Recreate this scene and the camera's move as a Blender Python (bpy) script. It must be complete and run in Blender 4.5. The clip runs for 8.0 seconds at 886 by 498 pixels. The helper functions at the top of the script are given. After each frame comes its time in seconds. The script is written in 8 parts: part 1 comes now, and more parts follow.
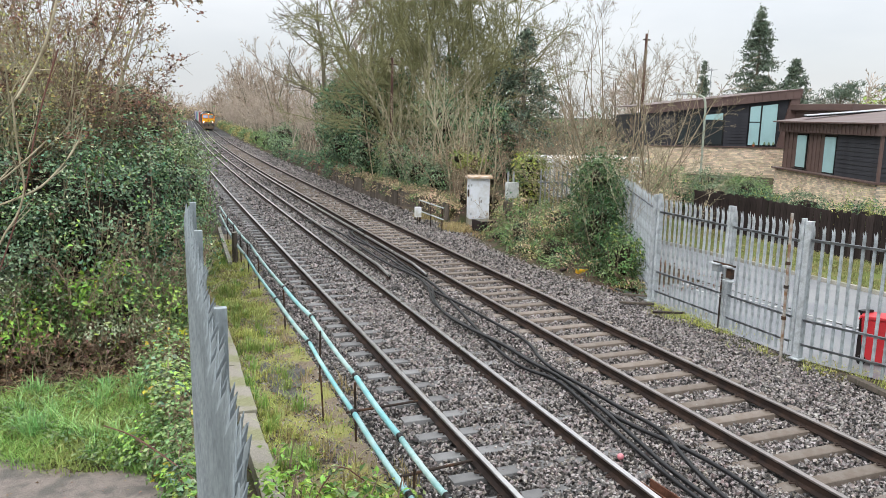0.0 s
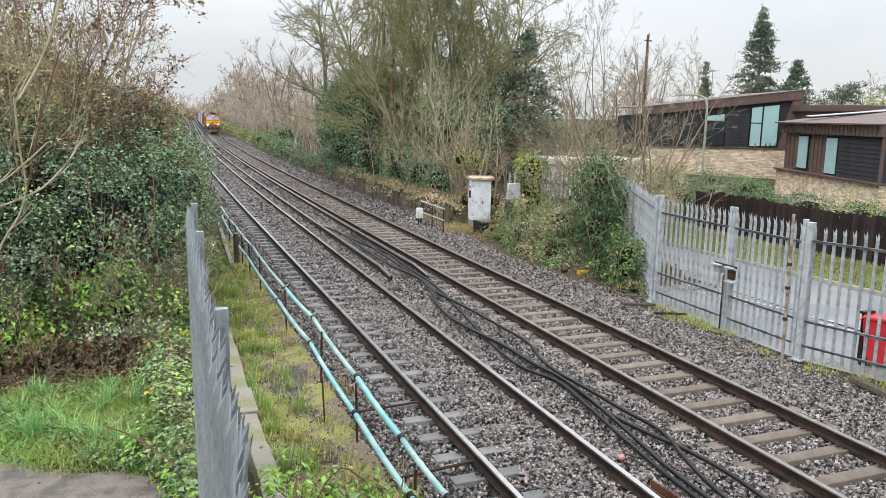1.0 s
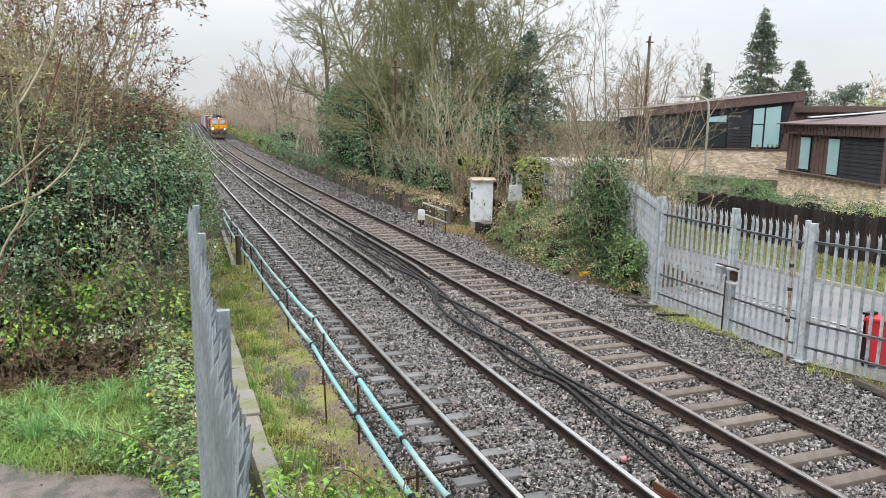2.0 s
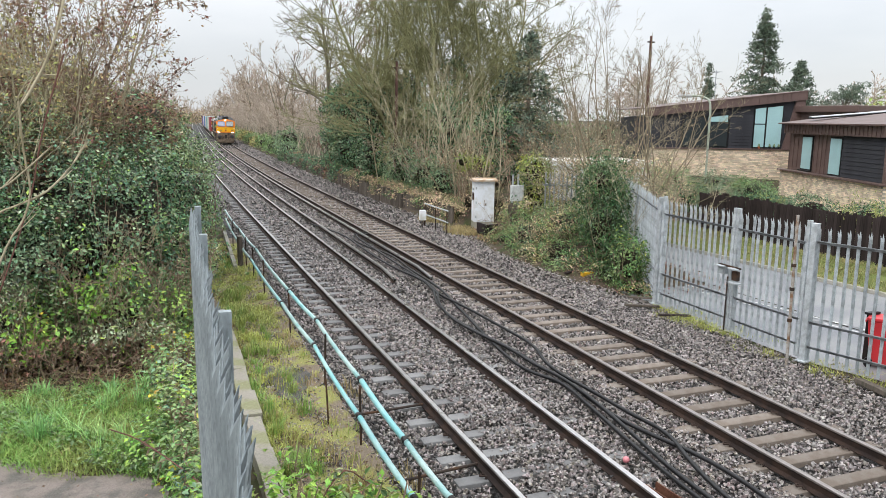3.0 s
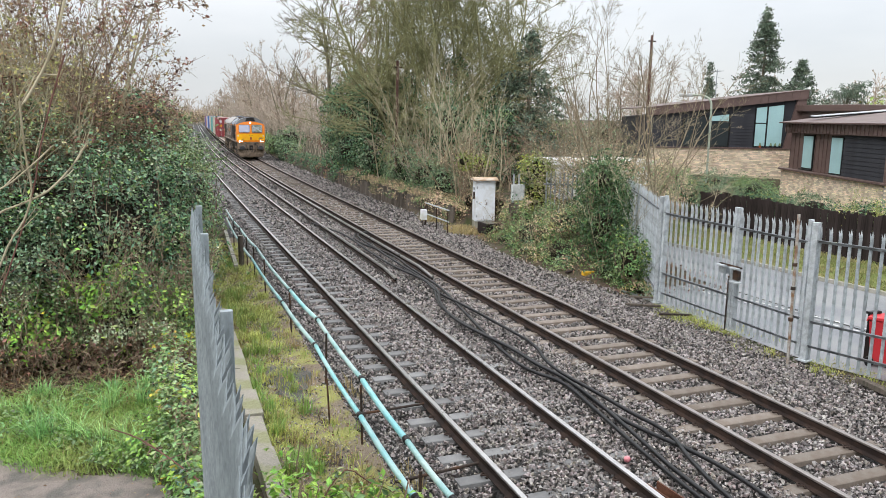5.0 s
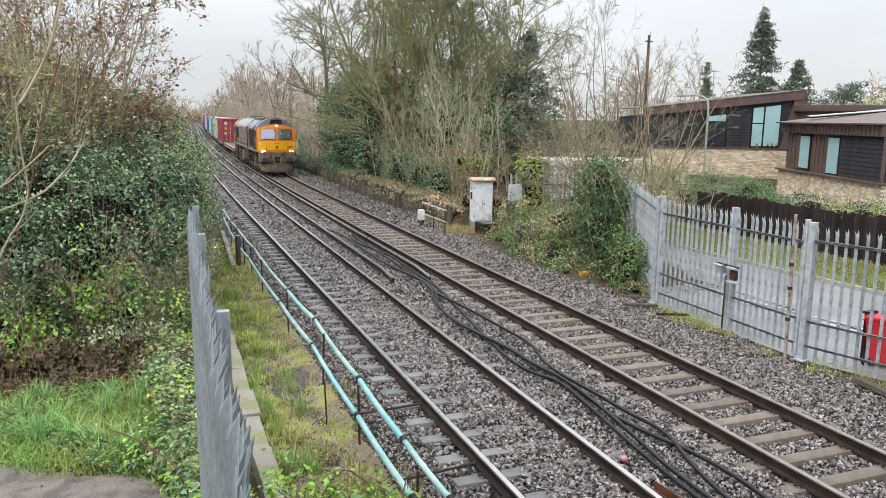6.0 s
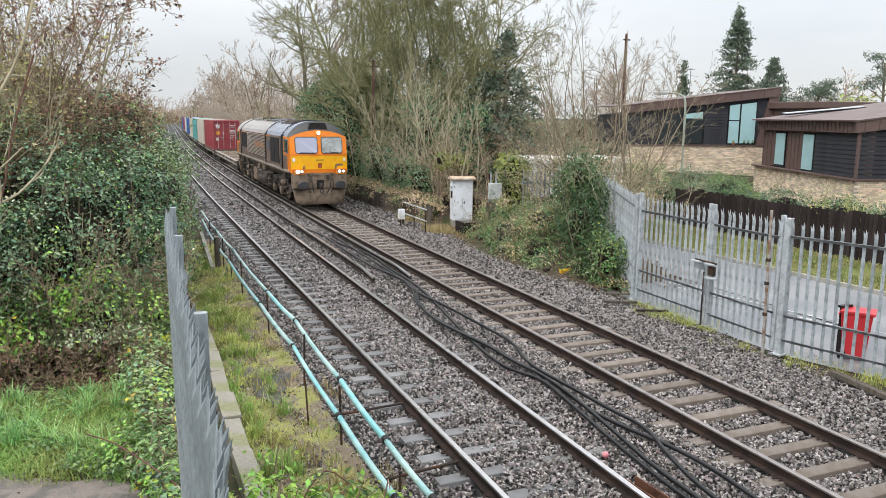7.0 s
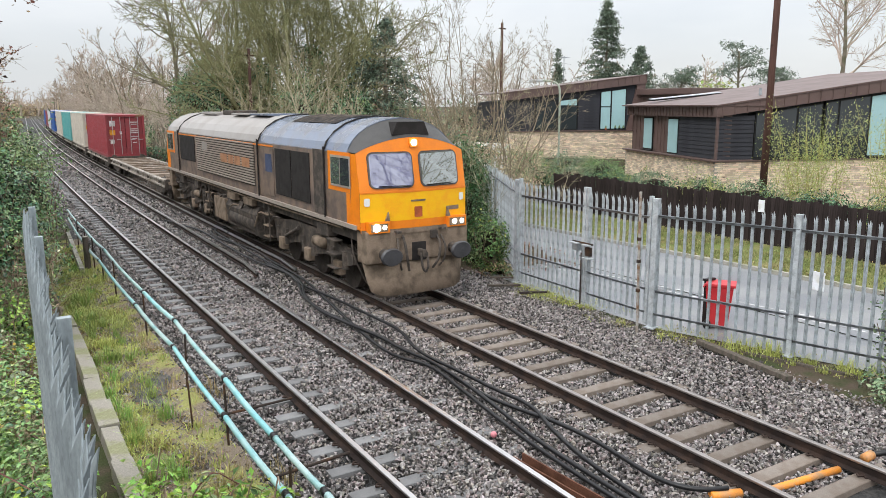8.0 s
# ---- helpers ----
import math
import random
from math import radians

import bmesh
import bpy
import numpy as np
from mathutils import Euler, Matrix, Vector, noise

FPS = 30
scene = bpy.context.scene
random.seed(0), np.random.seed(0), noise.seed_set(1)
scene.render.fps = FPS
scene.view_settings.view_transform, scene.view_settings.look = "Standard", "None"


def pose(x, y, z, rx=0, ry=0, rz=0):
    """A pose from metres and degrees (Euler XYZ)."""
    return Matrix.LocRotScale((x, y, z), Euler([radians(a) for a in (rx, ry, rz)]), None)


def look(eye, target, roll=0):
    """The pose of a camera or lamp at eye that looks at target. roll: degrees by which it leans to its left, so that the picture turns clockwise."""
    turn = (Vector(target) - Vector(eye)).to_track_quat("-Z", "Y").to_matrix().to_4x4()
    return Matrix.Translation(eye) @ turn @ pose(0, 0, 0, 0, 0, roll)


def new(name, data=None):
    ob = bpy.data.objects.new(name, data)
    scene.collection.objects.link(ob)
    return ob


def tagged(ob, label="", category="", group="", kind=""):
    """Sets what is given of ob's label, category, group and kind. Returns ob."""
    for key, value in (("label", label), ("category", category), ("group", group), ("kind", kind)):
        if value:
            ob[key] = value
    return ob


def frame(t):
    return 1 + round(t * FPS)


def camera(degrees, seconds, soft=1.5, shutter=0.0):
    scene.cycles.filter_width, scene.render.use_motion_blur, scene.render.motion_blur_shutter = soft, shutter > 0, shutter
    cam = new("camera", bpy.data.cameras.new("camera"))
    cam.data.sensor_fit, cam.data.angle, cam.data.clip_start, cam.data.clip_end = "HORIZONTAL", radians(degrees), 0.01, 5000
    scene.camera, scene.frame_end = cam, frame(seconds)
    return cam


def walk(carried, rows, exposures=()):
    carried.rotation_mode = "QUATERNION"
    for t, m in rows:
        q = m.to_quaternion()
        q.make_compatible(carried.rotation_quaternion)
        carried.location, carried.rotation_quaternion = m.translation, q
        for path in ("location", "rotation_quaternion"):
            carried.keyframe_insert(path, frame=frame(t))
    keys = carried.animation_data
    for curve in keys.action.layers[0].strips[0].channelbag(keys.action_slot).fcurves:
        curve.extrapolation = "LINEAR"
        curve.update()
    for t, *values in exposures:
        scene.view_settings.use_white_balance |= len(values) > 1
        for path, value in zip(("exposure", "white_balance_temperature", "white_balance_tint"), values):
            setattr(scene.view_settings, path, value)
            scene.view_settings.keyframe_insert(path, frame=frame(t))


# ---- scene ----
# ------------------------------------------------------------ camera
cam = camera(61.0, 8.0, soft=0.5)
walk(cam, [
    (0.0, pose(-0.003, 0.005, 4.286, 79.88, -1.07, -21.01)),
    (0.5, pose(-0.002, 0.004, 4.286, 79.90, -1.08, -20.96)),
    (1.0, pose(-0.002, 0.000, 4.286, 79.95, -1.06, -20.90)),
    (1.5, pose(0.000, -0.003, 4.285, 80.03, -1.02, -20.83)),
    (3.0, pose(0.002, 0.000, 4.286, 80.11, -0.84, -20.66)),
    (3.5, pose(0.000, 0.002, 4.285, 80.09, -0.84, -20.63)),
    (4.0, pose(0.000, 0.001, 4.286, 80.07, -0.80, -20.59)),
    (4.5, pose(0.000, 0.001, 4.287, 80.06, -0.80, -20.59)),
    (6.0, pose(0.002, 0.000, 4.286, 80.07, -0.80, -20.80)),
    (6.5, pose(0.008, 0.000, 4.286, 80.05, -0.73, -21.17)),
    (7.0, pose(0.013, -0.006, 4.286, 80.02, -0.47, -22.33)),
    (7.5, pose(0.022, -0.020, 4.288, 79.79, -0.11, -25.33)),
    (8.0, pose(0.050, -0.048, 4.289, 79.22, 0.18, -31.15)),
], exposures=[(0.0, 0.04), (8.0, 0.04)])

# ------------------------------------------------------------ sky and sun
world = bpy.data.worlds.new("overcast_sky")
scene.world = world
world.use_nodes = True
wn, wl = world.node_tree.nodes, world.node_tree.links
wn.clear()
w_out = wn.new("ShaderNodeOutputWorld")
w_mix = wn.new("ShaderNodeMixShader")
w_sky = wn.new("ShaderNodeBackground")
w_cloud = wn.new("ShaderNodeBackground")
sky = wn.new("ShaderNodeTexSky")
sky.sky_type = 'NISHITA'
sky.sun_disc = False
sky.sun_elevation = radians(38)
sky.sun_rotation = radians(242)
wl.new(sky.outputs[0], w_sky.inputs[0])
w_sky.inputs[1].default_value = 0.10
w_co = wn.new("ShaderNodeTexCoord")
w_map = wn.new("ShaderNodeMapping")
w_map.inputs["Scale"].default_value = (1.0, 1.0, 3.2)
w_noise = wn.new("ShaderNodeTexNoise")
w_noise.inputs["Scale"].default_value = 2.2
w_noise.inputs["Detail"].default_value = 6
w_ramp = wn.new("ShaderNodeValToRGB")
w_ramp.color_ramp.elements[0].position = 0.32
w_ramp.color_ramp.elements[0].color = (0.72, 0.75, 0.79, 1)
w_ramp.color_ramp.elements[1].position = 0.68
w_ramp.color_ramp.elements[1].color = (0.90, 0.91, 0.93, 1)
wl.new(w_co.outputs["Generated"], w_map.inputs[0])
wl.new(w_map.outputs[0], w_noise.inputs["Vector"])
wl.new(w_noise.outputs["Fac"], w_ramp.inputs[0])
wl.new(w_ramp.outputs[0], w_cloud.inputs[0])
# an overcast sky grows brighter towards the zenith
w_sep = wn.new("ShaderNodeSeparateXYZ")
w_zen = wn.new("ShaderNodeMapRange")
w_zen.inputs["From Min"].default_value, w_zen.inputs["From Max"].default_value = 0.05, 0.85
w_zen.inputs["To Min"].default_value, w_zen.inputs["To Max"].default_value = 1.0, 3.1
wl.new(w_co.outputs["Generated"], w_sep.inputs[0])
wl.new(w_sep.outputs["Z"], w_zen.inputs["Value"])
wl.new(w_zen.outputs[0], w_cloud.inputs[1])
w_mix.inputs[0].default_value = 0.85
wl.new(w_sky.outputs[0], w_mix.inputs[1])
wl.new(w_cloud.outputs[0], w_mix.inputs[2])
wl.new(w_mix.outputs[0], w_out.inputs[0])

sun_data = bpy.data.lights.new("sun", 'SUN')
sun_data.energy = 1.5
sun_data.angle = radians(35)
sun_data.color = (1.0, 0.97, 0.93)
sun = new("sun", sun_data)
sun.matrix_world = look((-30, -16, 42), (0, 0, 0))


# ------------------------------------------------------------ materials
def mat(name, base, rough=0.7, metal=0.0, var=0.25, scale=4.0, fine=60.0, bump=0.15, dist=0.01,
        second=None, mix=(0.45, 0.62), island=0.0, objrand=0.0, gloss_var=0.1, spec=0.5, stretch=None, trans=0.0):
    """Base colour with large stains, fine grain, relief and a second colour in patches."""
    spec = min(spec, 0.15) if rough >= 0.55 else spec
    m = bpy.data.materials.new(name)
    m.use_nodes = True
    n, l = m.node_tree.nodes, m.node_tree.links
    b = n["Principled BSDF"]
    b.inputs["Metallic"].default_value = metal
    b.inputs["Specular IOR Level"].default_value = spec
    co = n.new("ShaderNodeTexCoord")
    vec = co.outputs["Object"]
    if stretch:
        mp = n.new("ShaderNodeMapping")
        mp.inputs["Scale"].default_value = stretch
        l.new(vec, mp.inputs[0])
        vec = mp.outputs[0]
    big = n.new("ShaderNodeTexNoise")
    big.inputs["Scale"].default_value, big.inputs["Detail"].default_value = scale, 5
    fin = n.new("ShaderNodeTexNoise")
    fin.inputs["Scale"].default_value, fin.inputs["Detail"].default_value = fine, 4
    l.new(vec, big.inputs["Vector"])
    l.new(vec, fin.inputs["Vector"])
    ramp = n.new("ShaderNodeValToRGB")
    ramp.color_ramp.elements[0].position, ramp.color_ramp.elements[1].position = mix
    second = second or tuple(c * (1 - var * 1.3) for c in base)
    ramp.color_ramp.elements[0].color = (*base, 1)
    ramp.color_ramp.elements[1].color = (*second, 1)
    l.new(big.outputs["Fac"], ramp.inputs[0])
    hsv = n.new("ShaderNodeHueSaturation")
    l.new(ramp.outputs[0], hsv.inputs["Color"])
    val = n.new("ShaderNodeMapRange")
    val.inputs["To Min"].default_value, val.inputs["To Max"].default_value = 1 - var * 1.6, 1 + var * 1.6
    l.new(fin.outputs["Fac"], val.inputs["Value"])
    value = val.outputs[0]
    for amount, node, socket in ((island, "ShaderNodeNewGeometry", "Random Per Island"), (objrand, "ShaderNodeObjectInfo", "Random")):
        if amount:
            src = n.new(node)
            mr = n.new("ShaderNodeMapRange")
            mr.inputs["To Min"].default_value, mr.inputs["To Max"].default_value = 1 - amount, 1 + amount
            l.new(src.outputs[socket], mr.inputs["Value"])
            mul = n.new("ShaderNodeMath")
            mul.operation = 'MULTIPLY'
            l.new(value, mul.inputs[0])
            l.new(mr.outputs[0], mul.inputs[1])
            value = mul.outputs[0]
            if node == "ShaderNodeNewGeometry":
                hr = n.new("ShaderNodeMapRange")
                hr.inputs["To Min"].default_value, hr.inputs["To Max"].default_value = 0.5 - amount * 0.06, 0.5 + amount * 0.06
                wob = n.new("ShaderNodeMath")
                wob.operation = 'FRACT'
                tim = n.new("ShaderNodeMath")
                tim.operation = 'MULTIPLY'
                tim.inputs[1].default_value = 7.31
                l.new(src.outputs[socket], tim.inputs[0])
                l.new(tim.outputs[0], wob.inputs[0])
                l.new(wob.outputs[0], hr.inputs["Value"])
                l.new(hr.outputs[0], hsv.inputs["Hue"])
    l.new(value, hsv.inputs["Value"])
    l.new(hsv.outputs[0], b.inputs["Base Color"])
    rr = n.new("ShaderNodeMapRange")
    rr.inputs["To Min"].default_value, rr.inputs["To Max"].default_value = max(0.03, rough - gloss_var), min(1, rough + gloss_var)
    l.new(big.outputs["Fac"], rr.inputs["Value"])
    l.new(rr.outputs[0], b.inputs["Roughness"])
    if bump:
        bp = n.new("ShaderNodeBump")
        bp.inputs["Strength"].default_value, bp.inputs["Distance"].default_value = bump, dist
        l.new(fin.outputs["Fac"], bp.inputs["Height"])
        l.new(bp.outputs[0], b.inputs["Normal"])
    if trans:
        tb = n.new("ShaderNodeBsdfTranslucent")
        l.new(hsv.outputs[0], tb.inputs["Color"])
        mx = n.new("ShaderNodeMixShader")
        mx.inputs[0].default_value = trans
        l.new(b.outputs[0], mx.inputs[1])
        l.new(tb.outputs[0], mx.inputs[2])
        l.new(mx.outputs[0], n["Material Output"].inputs[0])
    return m


def glow_mat(name, colour, strength):
    m = bpy.data.materials.new(name)
    m.use_nodes = True
    b = m.node_tree.nodes["Principled BSDF"]
    b.inputs["Base Color"].default_value = (*colour, 1)
    b.inputs["Emission Color"].default_value = (*colour, 1)
    b.inputs["Emission Strength"].default_value = strength
    return m


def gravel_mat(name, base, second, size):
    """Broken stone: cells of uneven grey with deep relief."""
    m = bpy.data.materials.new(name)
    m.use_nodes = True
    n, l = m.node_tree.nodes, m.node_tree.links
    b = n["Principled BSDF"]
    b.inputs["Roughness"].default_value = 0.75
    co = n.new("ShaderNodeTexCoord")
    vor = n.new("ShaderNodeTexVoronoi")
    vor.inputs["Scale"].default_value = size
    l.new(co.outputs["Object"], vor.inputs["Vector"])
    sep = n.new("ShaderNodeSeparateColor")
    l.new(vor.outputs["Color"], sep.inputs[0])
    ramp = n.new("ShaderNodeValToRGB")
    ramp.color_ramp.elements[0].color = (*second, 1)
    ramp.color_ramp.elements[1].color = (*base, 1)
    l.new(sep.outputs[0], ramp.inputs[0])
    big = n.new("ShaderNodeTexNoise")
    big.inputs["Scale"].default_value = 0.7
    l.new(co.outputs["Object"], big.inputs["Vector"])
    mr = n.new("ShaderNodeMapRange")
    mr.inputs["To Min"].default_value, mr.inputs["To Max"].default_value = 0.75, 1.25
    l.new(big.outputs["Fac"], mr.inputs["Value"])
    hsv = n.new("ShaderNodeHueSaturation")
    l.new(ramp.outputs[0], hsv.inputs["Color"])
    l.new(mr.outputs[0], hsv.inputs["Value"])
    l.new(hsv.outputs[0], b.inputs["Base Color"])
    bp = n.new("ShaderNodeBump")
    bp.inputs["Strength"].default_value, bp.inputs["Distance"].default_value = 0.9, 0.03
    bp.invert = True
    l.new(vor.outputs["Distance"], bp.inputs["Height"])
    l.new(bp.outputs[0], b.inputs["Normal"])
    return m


# near-black bed colour stands in for shade in the gaps between stones
M_SHADED_BED = gravel_mat("ballast_bed", (0.036, 0.033, 0.031), (0.010, 0.011, 0.011), 22)
M_STONE = mat("ballast_stone", (0.215, 0.198, 0.192), 0.30, var=0.2, scale=14, fine=120, island=0.97, bump=0.3, dist=0.005, second=(0.175, 0.146, 0.130))
M_RAILDULL = mat("brown_stained_rail_head", (0.36, 0.33, 0.31), 0.40, metal=0.9, var=0.12, scale=3, fine=50, bump=0.03)
M_RAILTOP = mat("worn_rail_head", (0.60, 0.59, 0.58), 0.30, metal=1.0, var=0.08, scale=3, fine=50, bump=0.03)
M_RAIL = mat("rusty_rail_web", (0.024, 0.017, 0.015), 0.75, var=0.3, scale=5, fine=70, bump=0.2, second=(0.042, 0.027, 0.021))
M_SLEEPER_GREY = mat("grey_concrete_sleeper", (0.19, 0.19, 0.19), 0.6, var=0.15, scale=3, fine=70, objrand=0.18, bump=0.15)
M_SLEEPER_BROWN = mat("brown_stained_sleeper", (0.165, 0.135, 0.112), 0.8, var=0.18, scale=4, fine=60, objrand=0.16, bump=0.2, second=(0.205, 0.178, 0.155))
M_CLIP = mat("rusty_clip", (0.06, 0.042, 0.035), 0.7, metal=0.3, fine=120)
M_CABLE = mat("black_rubber_cable", (0.009, 0.009, 0.010), 0.40, var=0.2, scale=3, fine=90, bump=0.05, spec=0.4)
M_GALV = mat("galvanised_steel", (0.56, 0.60, 0.625), 0.5, metal=0.35, var=0.18, scale=7, fine=45, objrand=0.1, bump=0.08, second=(0.40, 0.43, 0.45))
M_GALV_DARK = mat("weathered_galvanised_steel", (0.30, 0.33, 0.35), 0.5, metal=0.4, var=0.25, scale=5, fine=30, objrand=0.12, bump=0.1, second=(0.42, 0.45, 0.47))
M_GALV_CLEAN = mat("spangled_galvanised_steel", (0.34, 0.39, 0.41), 0.45, metal=0.45, var=0.30, scale=3, fine=60, objrand=0.06, bump=0.1, second=(0.25, 0.29, 0.31), stretch=(1, 1, 0.35))
# horizontal fence bars, darker than the pales
M_GALV_BAR = mat("dark_galvanised_bar", (0.16, 0.17, 0.18), 0.4, metal=0.5, var=0.25, scale=5, fine=30, bump=0.1, second=(0.30, 0.32, 0.34))
M_CONCRETE = mat("weathered_concrete", (0.34, 0.325, 0.29), 0.85, var=0.2, scale=2.5, fine=50, bump=0.3, second=(0.26, 0.26, 0.19))
M_TEAL = mat("teal_plastic_pipe", (0.20, 0.47, 0.50), 0.42, var=0.12, scale=2, fine=40, bump=0.04, second=(0.36, 0.55, 0.55), objrand=0.08)
M_PALETEAL = mat("faded_teal_pipe", (0.37, 0.50, 0.49), 0.5, var=0.14, scale=2, fine=40, bump=0.04, second=(0.22, 0.40, 0.40), objrand=0.08)
M_DARKSTEEL = mat("dark_rusty_steel", (0.045, 0.035, 0.03), 0.75, metal=0.2, fine=80, second=(0.09, 0.05, 0.03))
M_ASPHALT = mat("wet_asphalt", (0.185, 0.195, 0.21), 0.42, var=0.15, scale=0.6, fine=160, bump=0.3, dist=0.004, second=(0.26, 0.265, 0.27))
M_WHITE = mat("white_paint", (0.80, 0.82, 0.85), 0.5, var=0.05, scale=3, fine=40, bump=0.03, second=(0.62, 0.62, 0.58))
M_DARKWOOD = mat("dark_stained_boards", (0.036, 0.027, 0.026), 0.8, var=0.3, scale=3, fine=30, objrand=0.3, bump=0.25, stretch=(6, 6, 0.6))
M_OLDTIMBER = mat("weathered_timber", (0.115, 0.095, 0.080), 0.85, var=0.3, scale=3, fine=30, objrand=0.3, bump=0.3, stretch=(5, 5, 0.7), second=(0.07, 0.065, 0.05))
M_BROWNMETAL = mat("brown_standing_seam_metal", (0.135, 0.088, 0.078), 0.5, metal=0.15, var=0.08, scale=1, fine=30, bump=0.03)
M_BLACKBOARD = mat("black_cladding_boards", (0.040, 0.041, 0.048), 0.6, var=0.15, scale=2, fine=40, bump=0.1)
M_MORTAR = mat("pale_mortar", (0.38, 0.35, 0.30), 0.9, var=0.12, fine=80, bump=0.2)
M_RED = mat("red_plastic", (0.62, 0.035, 0.045), 0.4, var=0.08, fine=50, bump=0.03)
M_FADEDLINE = mat("worn_road_line", (0.62, 0.62, 0.62), 0.7, var=0.25, scale=3, fine=60, second=(0.22, 0.22, 0.225))


def glass_mat(name, tint, rough=0.03, alpha=0.0):
    m = bpy.data.materials.new(name)
    m.use_nodes = True
    b = m.node_tree.nodes["Principled BSDF"]
    b.inputs["Base Color"].default_value = (*tint, 1)
    b.inputs["Roughness"].default_value = rough
    b.inputs["Transmission Weight"].default_value = alpha
    b.inputs["IOR"].default_value = 1.5
    b.inputs["Specular IOR Level"].default_value = 1.0
    return m


M_GLASS = glass_mat("window_glass", (0.035, 0.042, 0.045))
M_GLASS.node_tree.nodes["Principled BSDF"].inputs["Specular IOR Level"].default_value = 0.6
M_BLIND = mat("teal_blind", (0.36, 0.56, 0.58), 0.35, var=0.06, scale=1, fine=20, bump=0.0)

M_SOIL = mat("dark_leaf_litter_soil", (0.085, 0.065, 0.048), 0.9, var=0.35, scale=2.0, fine=40, bump=0.6, dist=0.03, second=(0.05, 0.06, 0.025))
M_PATH = mat("wet_mud_path", (0.215, 0.18, 0.16), 0.5, var=0.3, scale=3.5, fine=45, bump=0.8, dist=0.025, second=(0.11, 0.10, 0.09))
M_GRASS = mat("grass_blades", (0.23, 0.38, 0.09), 0.45, var=0.15, scale=1.2, fine=20, island=0.35, bump=0, second=(0.25, 0.31, 0.08), trans=0.25)
M_MOSS = mat("mossy_grass", (0.39, 0.42, 0.12), 0.6, var=0.2, scale=1.4, fine=20, island=0.4, bump=0, second=(0.34, 0.30, 0.12), trans=0.2)
M_LONGGRASS = mat("long_bluish_grass", (0.23, 0.43, 0.15), 0.35, var=0.15, scale=1.2, fine=20, island=0.45, bump=0, second=(0.33, 0.52, 0.18), trans=0.25)
M_LIME = mat("lime_grass", (0.46, 0.50, 0.14), 0.5, var=0.15, scale=1.2, fine=20, island=0.35, bump=0, second=(0.36, 0.40, 0.13), trans=0.25)
M_VERGE = mat("rough_verge_grass", (0.24, 0.27, 0.10), 0.6, var=0.2, scale=1.1, fine=20, island=0.4, bump=0, second=(0.33, 0.29, 0.14), trans=0.2)
M_STRAW = mat("dry_straw_grass", (0.42, 0.34, 0.17), 0.7, var=0.2, scale=1.4, fine=20, island=0.35, bump=0, trans=0.2)


def leaf_mat(name, base, second, island=0.8, rough=0.30, trans=0.12, scale=0.9):
    return mat(name, base, rough, var=0.1, scale=scale, fine=30, island=island, bump=0, second=second, trans=trans, spec=0.38)


M_IVY = leaf_mat("dark_ivy_leaf", (0.090, 0.180, 0.088), (0.18, 0.25, 0.15), rough=0.22, island=0.95)
M_GREYLEAF = leaf_mat("pale_grey_green_leaf", (0.36, 0.40, 0.27), (0.27, 0.33, 0.22))
M_OLIVELEAF = leaf_mat("olive_yellow_leaf", (0.42, 0.39, 0.15), (0.33, 0.27, 0.13), trans=0.3)
M_RUSTLEAF = leaf_mat("rust_brown_leaf", (0.30, 0.15, 0.09), (0.22, 0.125, 0.085), trans=0.3)
M_BRAMBLE = leaf_mat("bramble_leaf", (0.155, 0.265, 0.092), (0.225, 0.29, 0.13), island=0.7)
M_FRESH = leaf_mat("fresh_green_leaf", (0.24, 0.43, 0.070), (0.34, 0.50, 0.11), island=0.5)
M_YELLOWLEAF = leaf_mat("yellow_leaf", (0.55, 0.46, 0.05), (0.40, 0.42, 0.08))
M_RHODO = leaf_mat("rhododendron_leaf", (0.125, 0.20, 0.105), (0.22, 0.29, 0.17))
M_GOLD = leaf_mat("golden_hedge_leaf", (0.30, 0.34, 0.08), (0.22, 0.28, 0.07), island=0.6)
M_DEADLEAF = leaf_mat("dead_brown_leaf", (0.276, 0.173, 0.103), (0.179, 0.118, 0.083), trans=0.3)
M_TANLEAF = leaf_mat("tan_seed_head", (0.53, 0.42, 0.28), (0.40, 0.32, 0.19), trans=0.3)
M_CONIFER = leaf_mat("conifer_needles", (0.115, 0.165, 0.115), (0.16, 0.20, 0.14), trans=0.15, rough=0.5)
M_BAMBOO = leaf_mat("bamboo_leaf", (0.42, 0.46, 0.15), (0.32, 0.39, 0.13), island=0.5)
M_BARK = mat("grey_brown_bark", (0.20, 0.17, 0.135), 0.85, var=0.25, scale=2, fine=30, bump=0.3, second=(0.13, 0.125, 0.08))
M_OLIVEBARK = mat("olive_green_bark", (0.25, 0.245, 0.125), 0.85, var=0.25, scale=1, fine=30, island=0.25, bump=0.2, second=(0.21, 0.215, 0.11))
M_PALEBARK = mat("pale_sapling_bark", (0.40, 0.36, 0.25), 0.8, var=0.2, scale=2, fine=30, island=0.2, bump=0.2, second=(0.25, 0.225, 0.14))
M_SAPBARK = mat("tan_brown_bark", (0.27, 0.225, 0.155), 0.8, var=0.2, scale=2, fine=30, island=0.3, bump=0.2, second=(0.19, 0.165, 0.11))
M_TWIG = mat("brown_twigs", (0.22, 0.165, 0.12), 0.85, var=0.2, scale=1, fine=20, island=0.3, bump=0, second=(0.29, 0.23, 0.155))
M_REDTWIG = mat("reddish_twigs", (0.16, 0.085, 0.065), 0.85, var=0.2, scale=1, fine=20, island=0.3, bump=0)
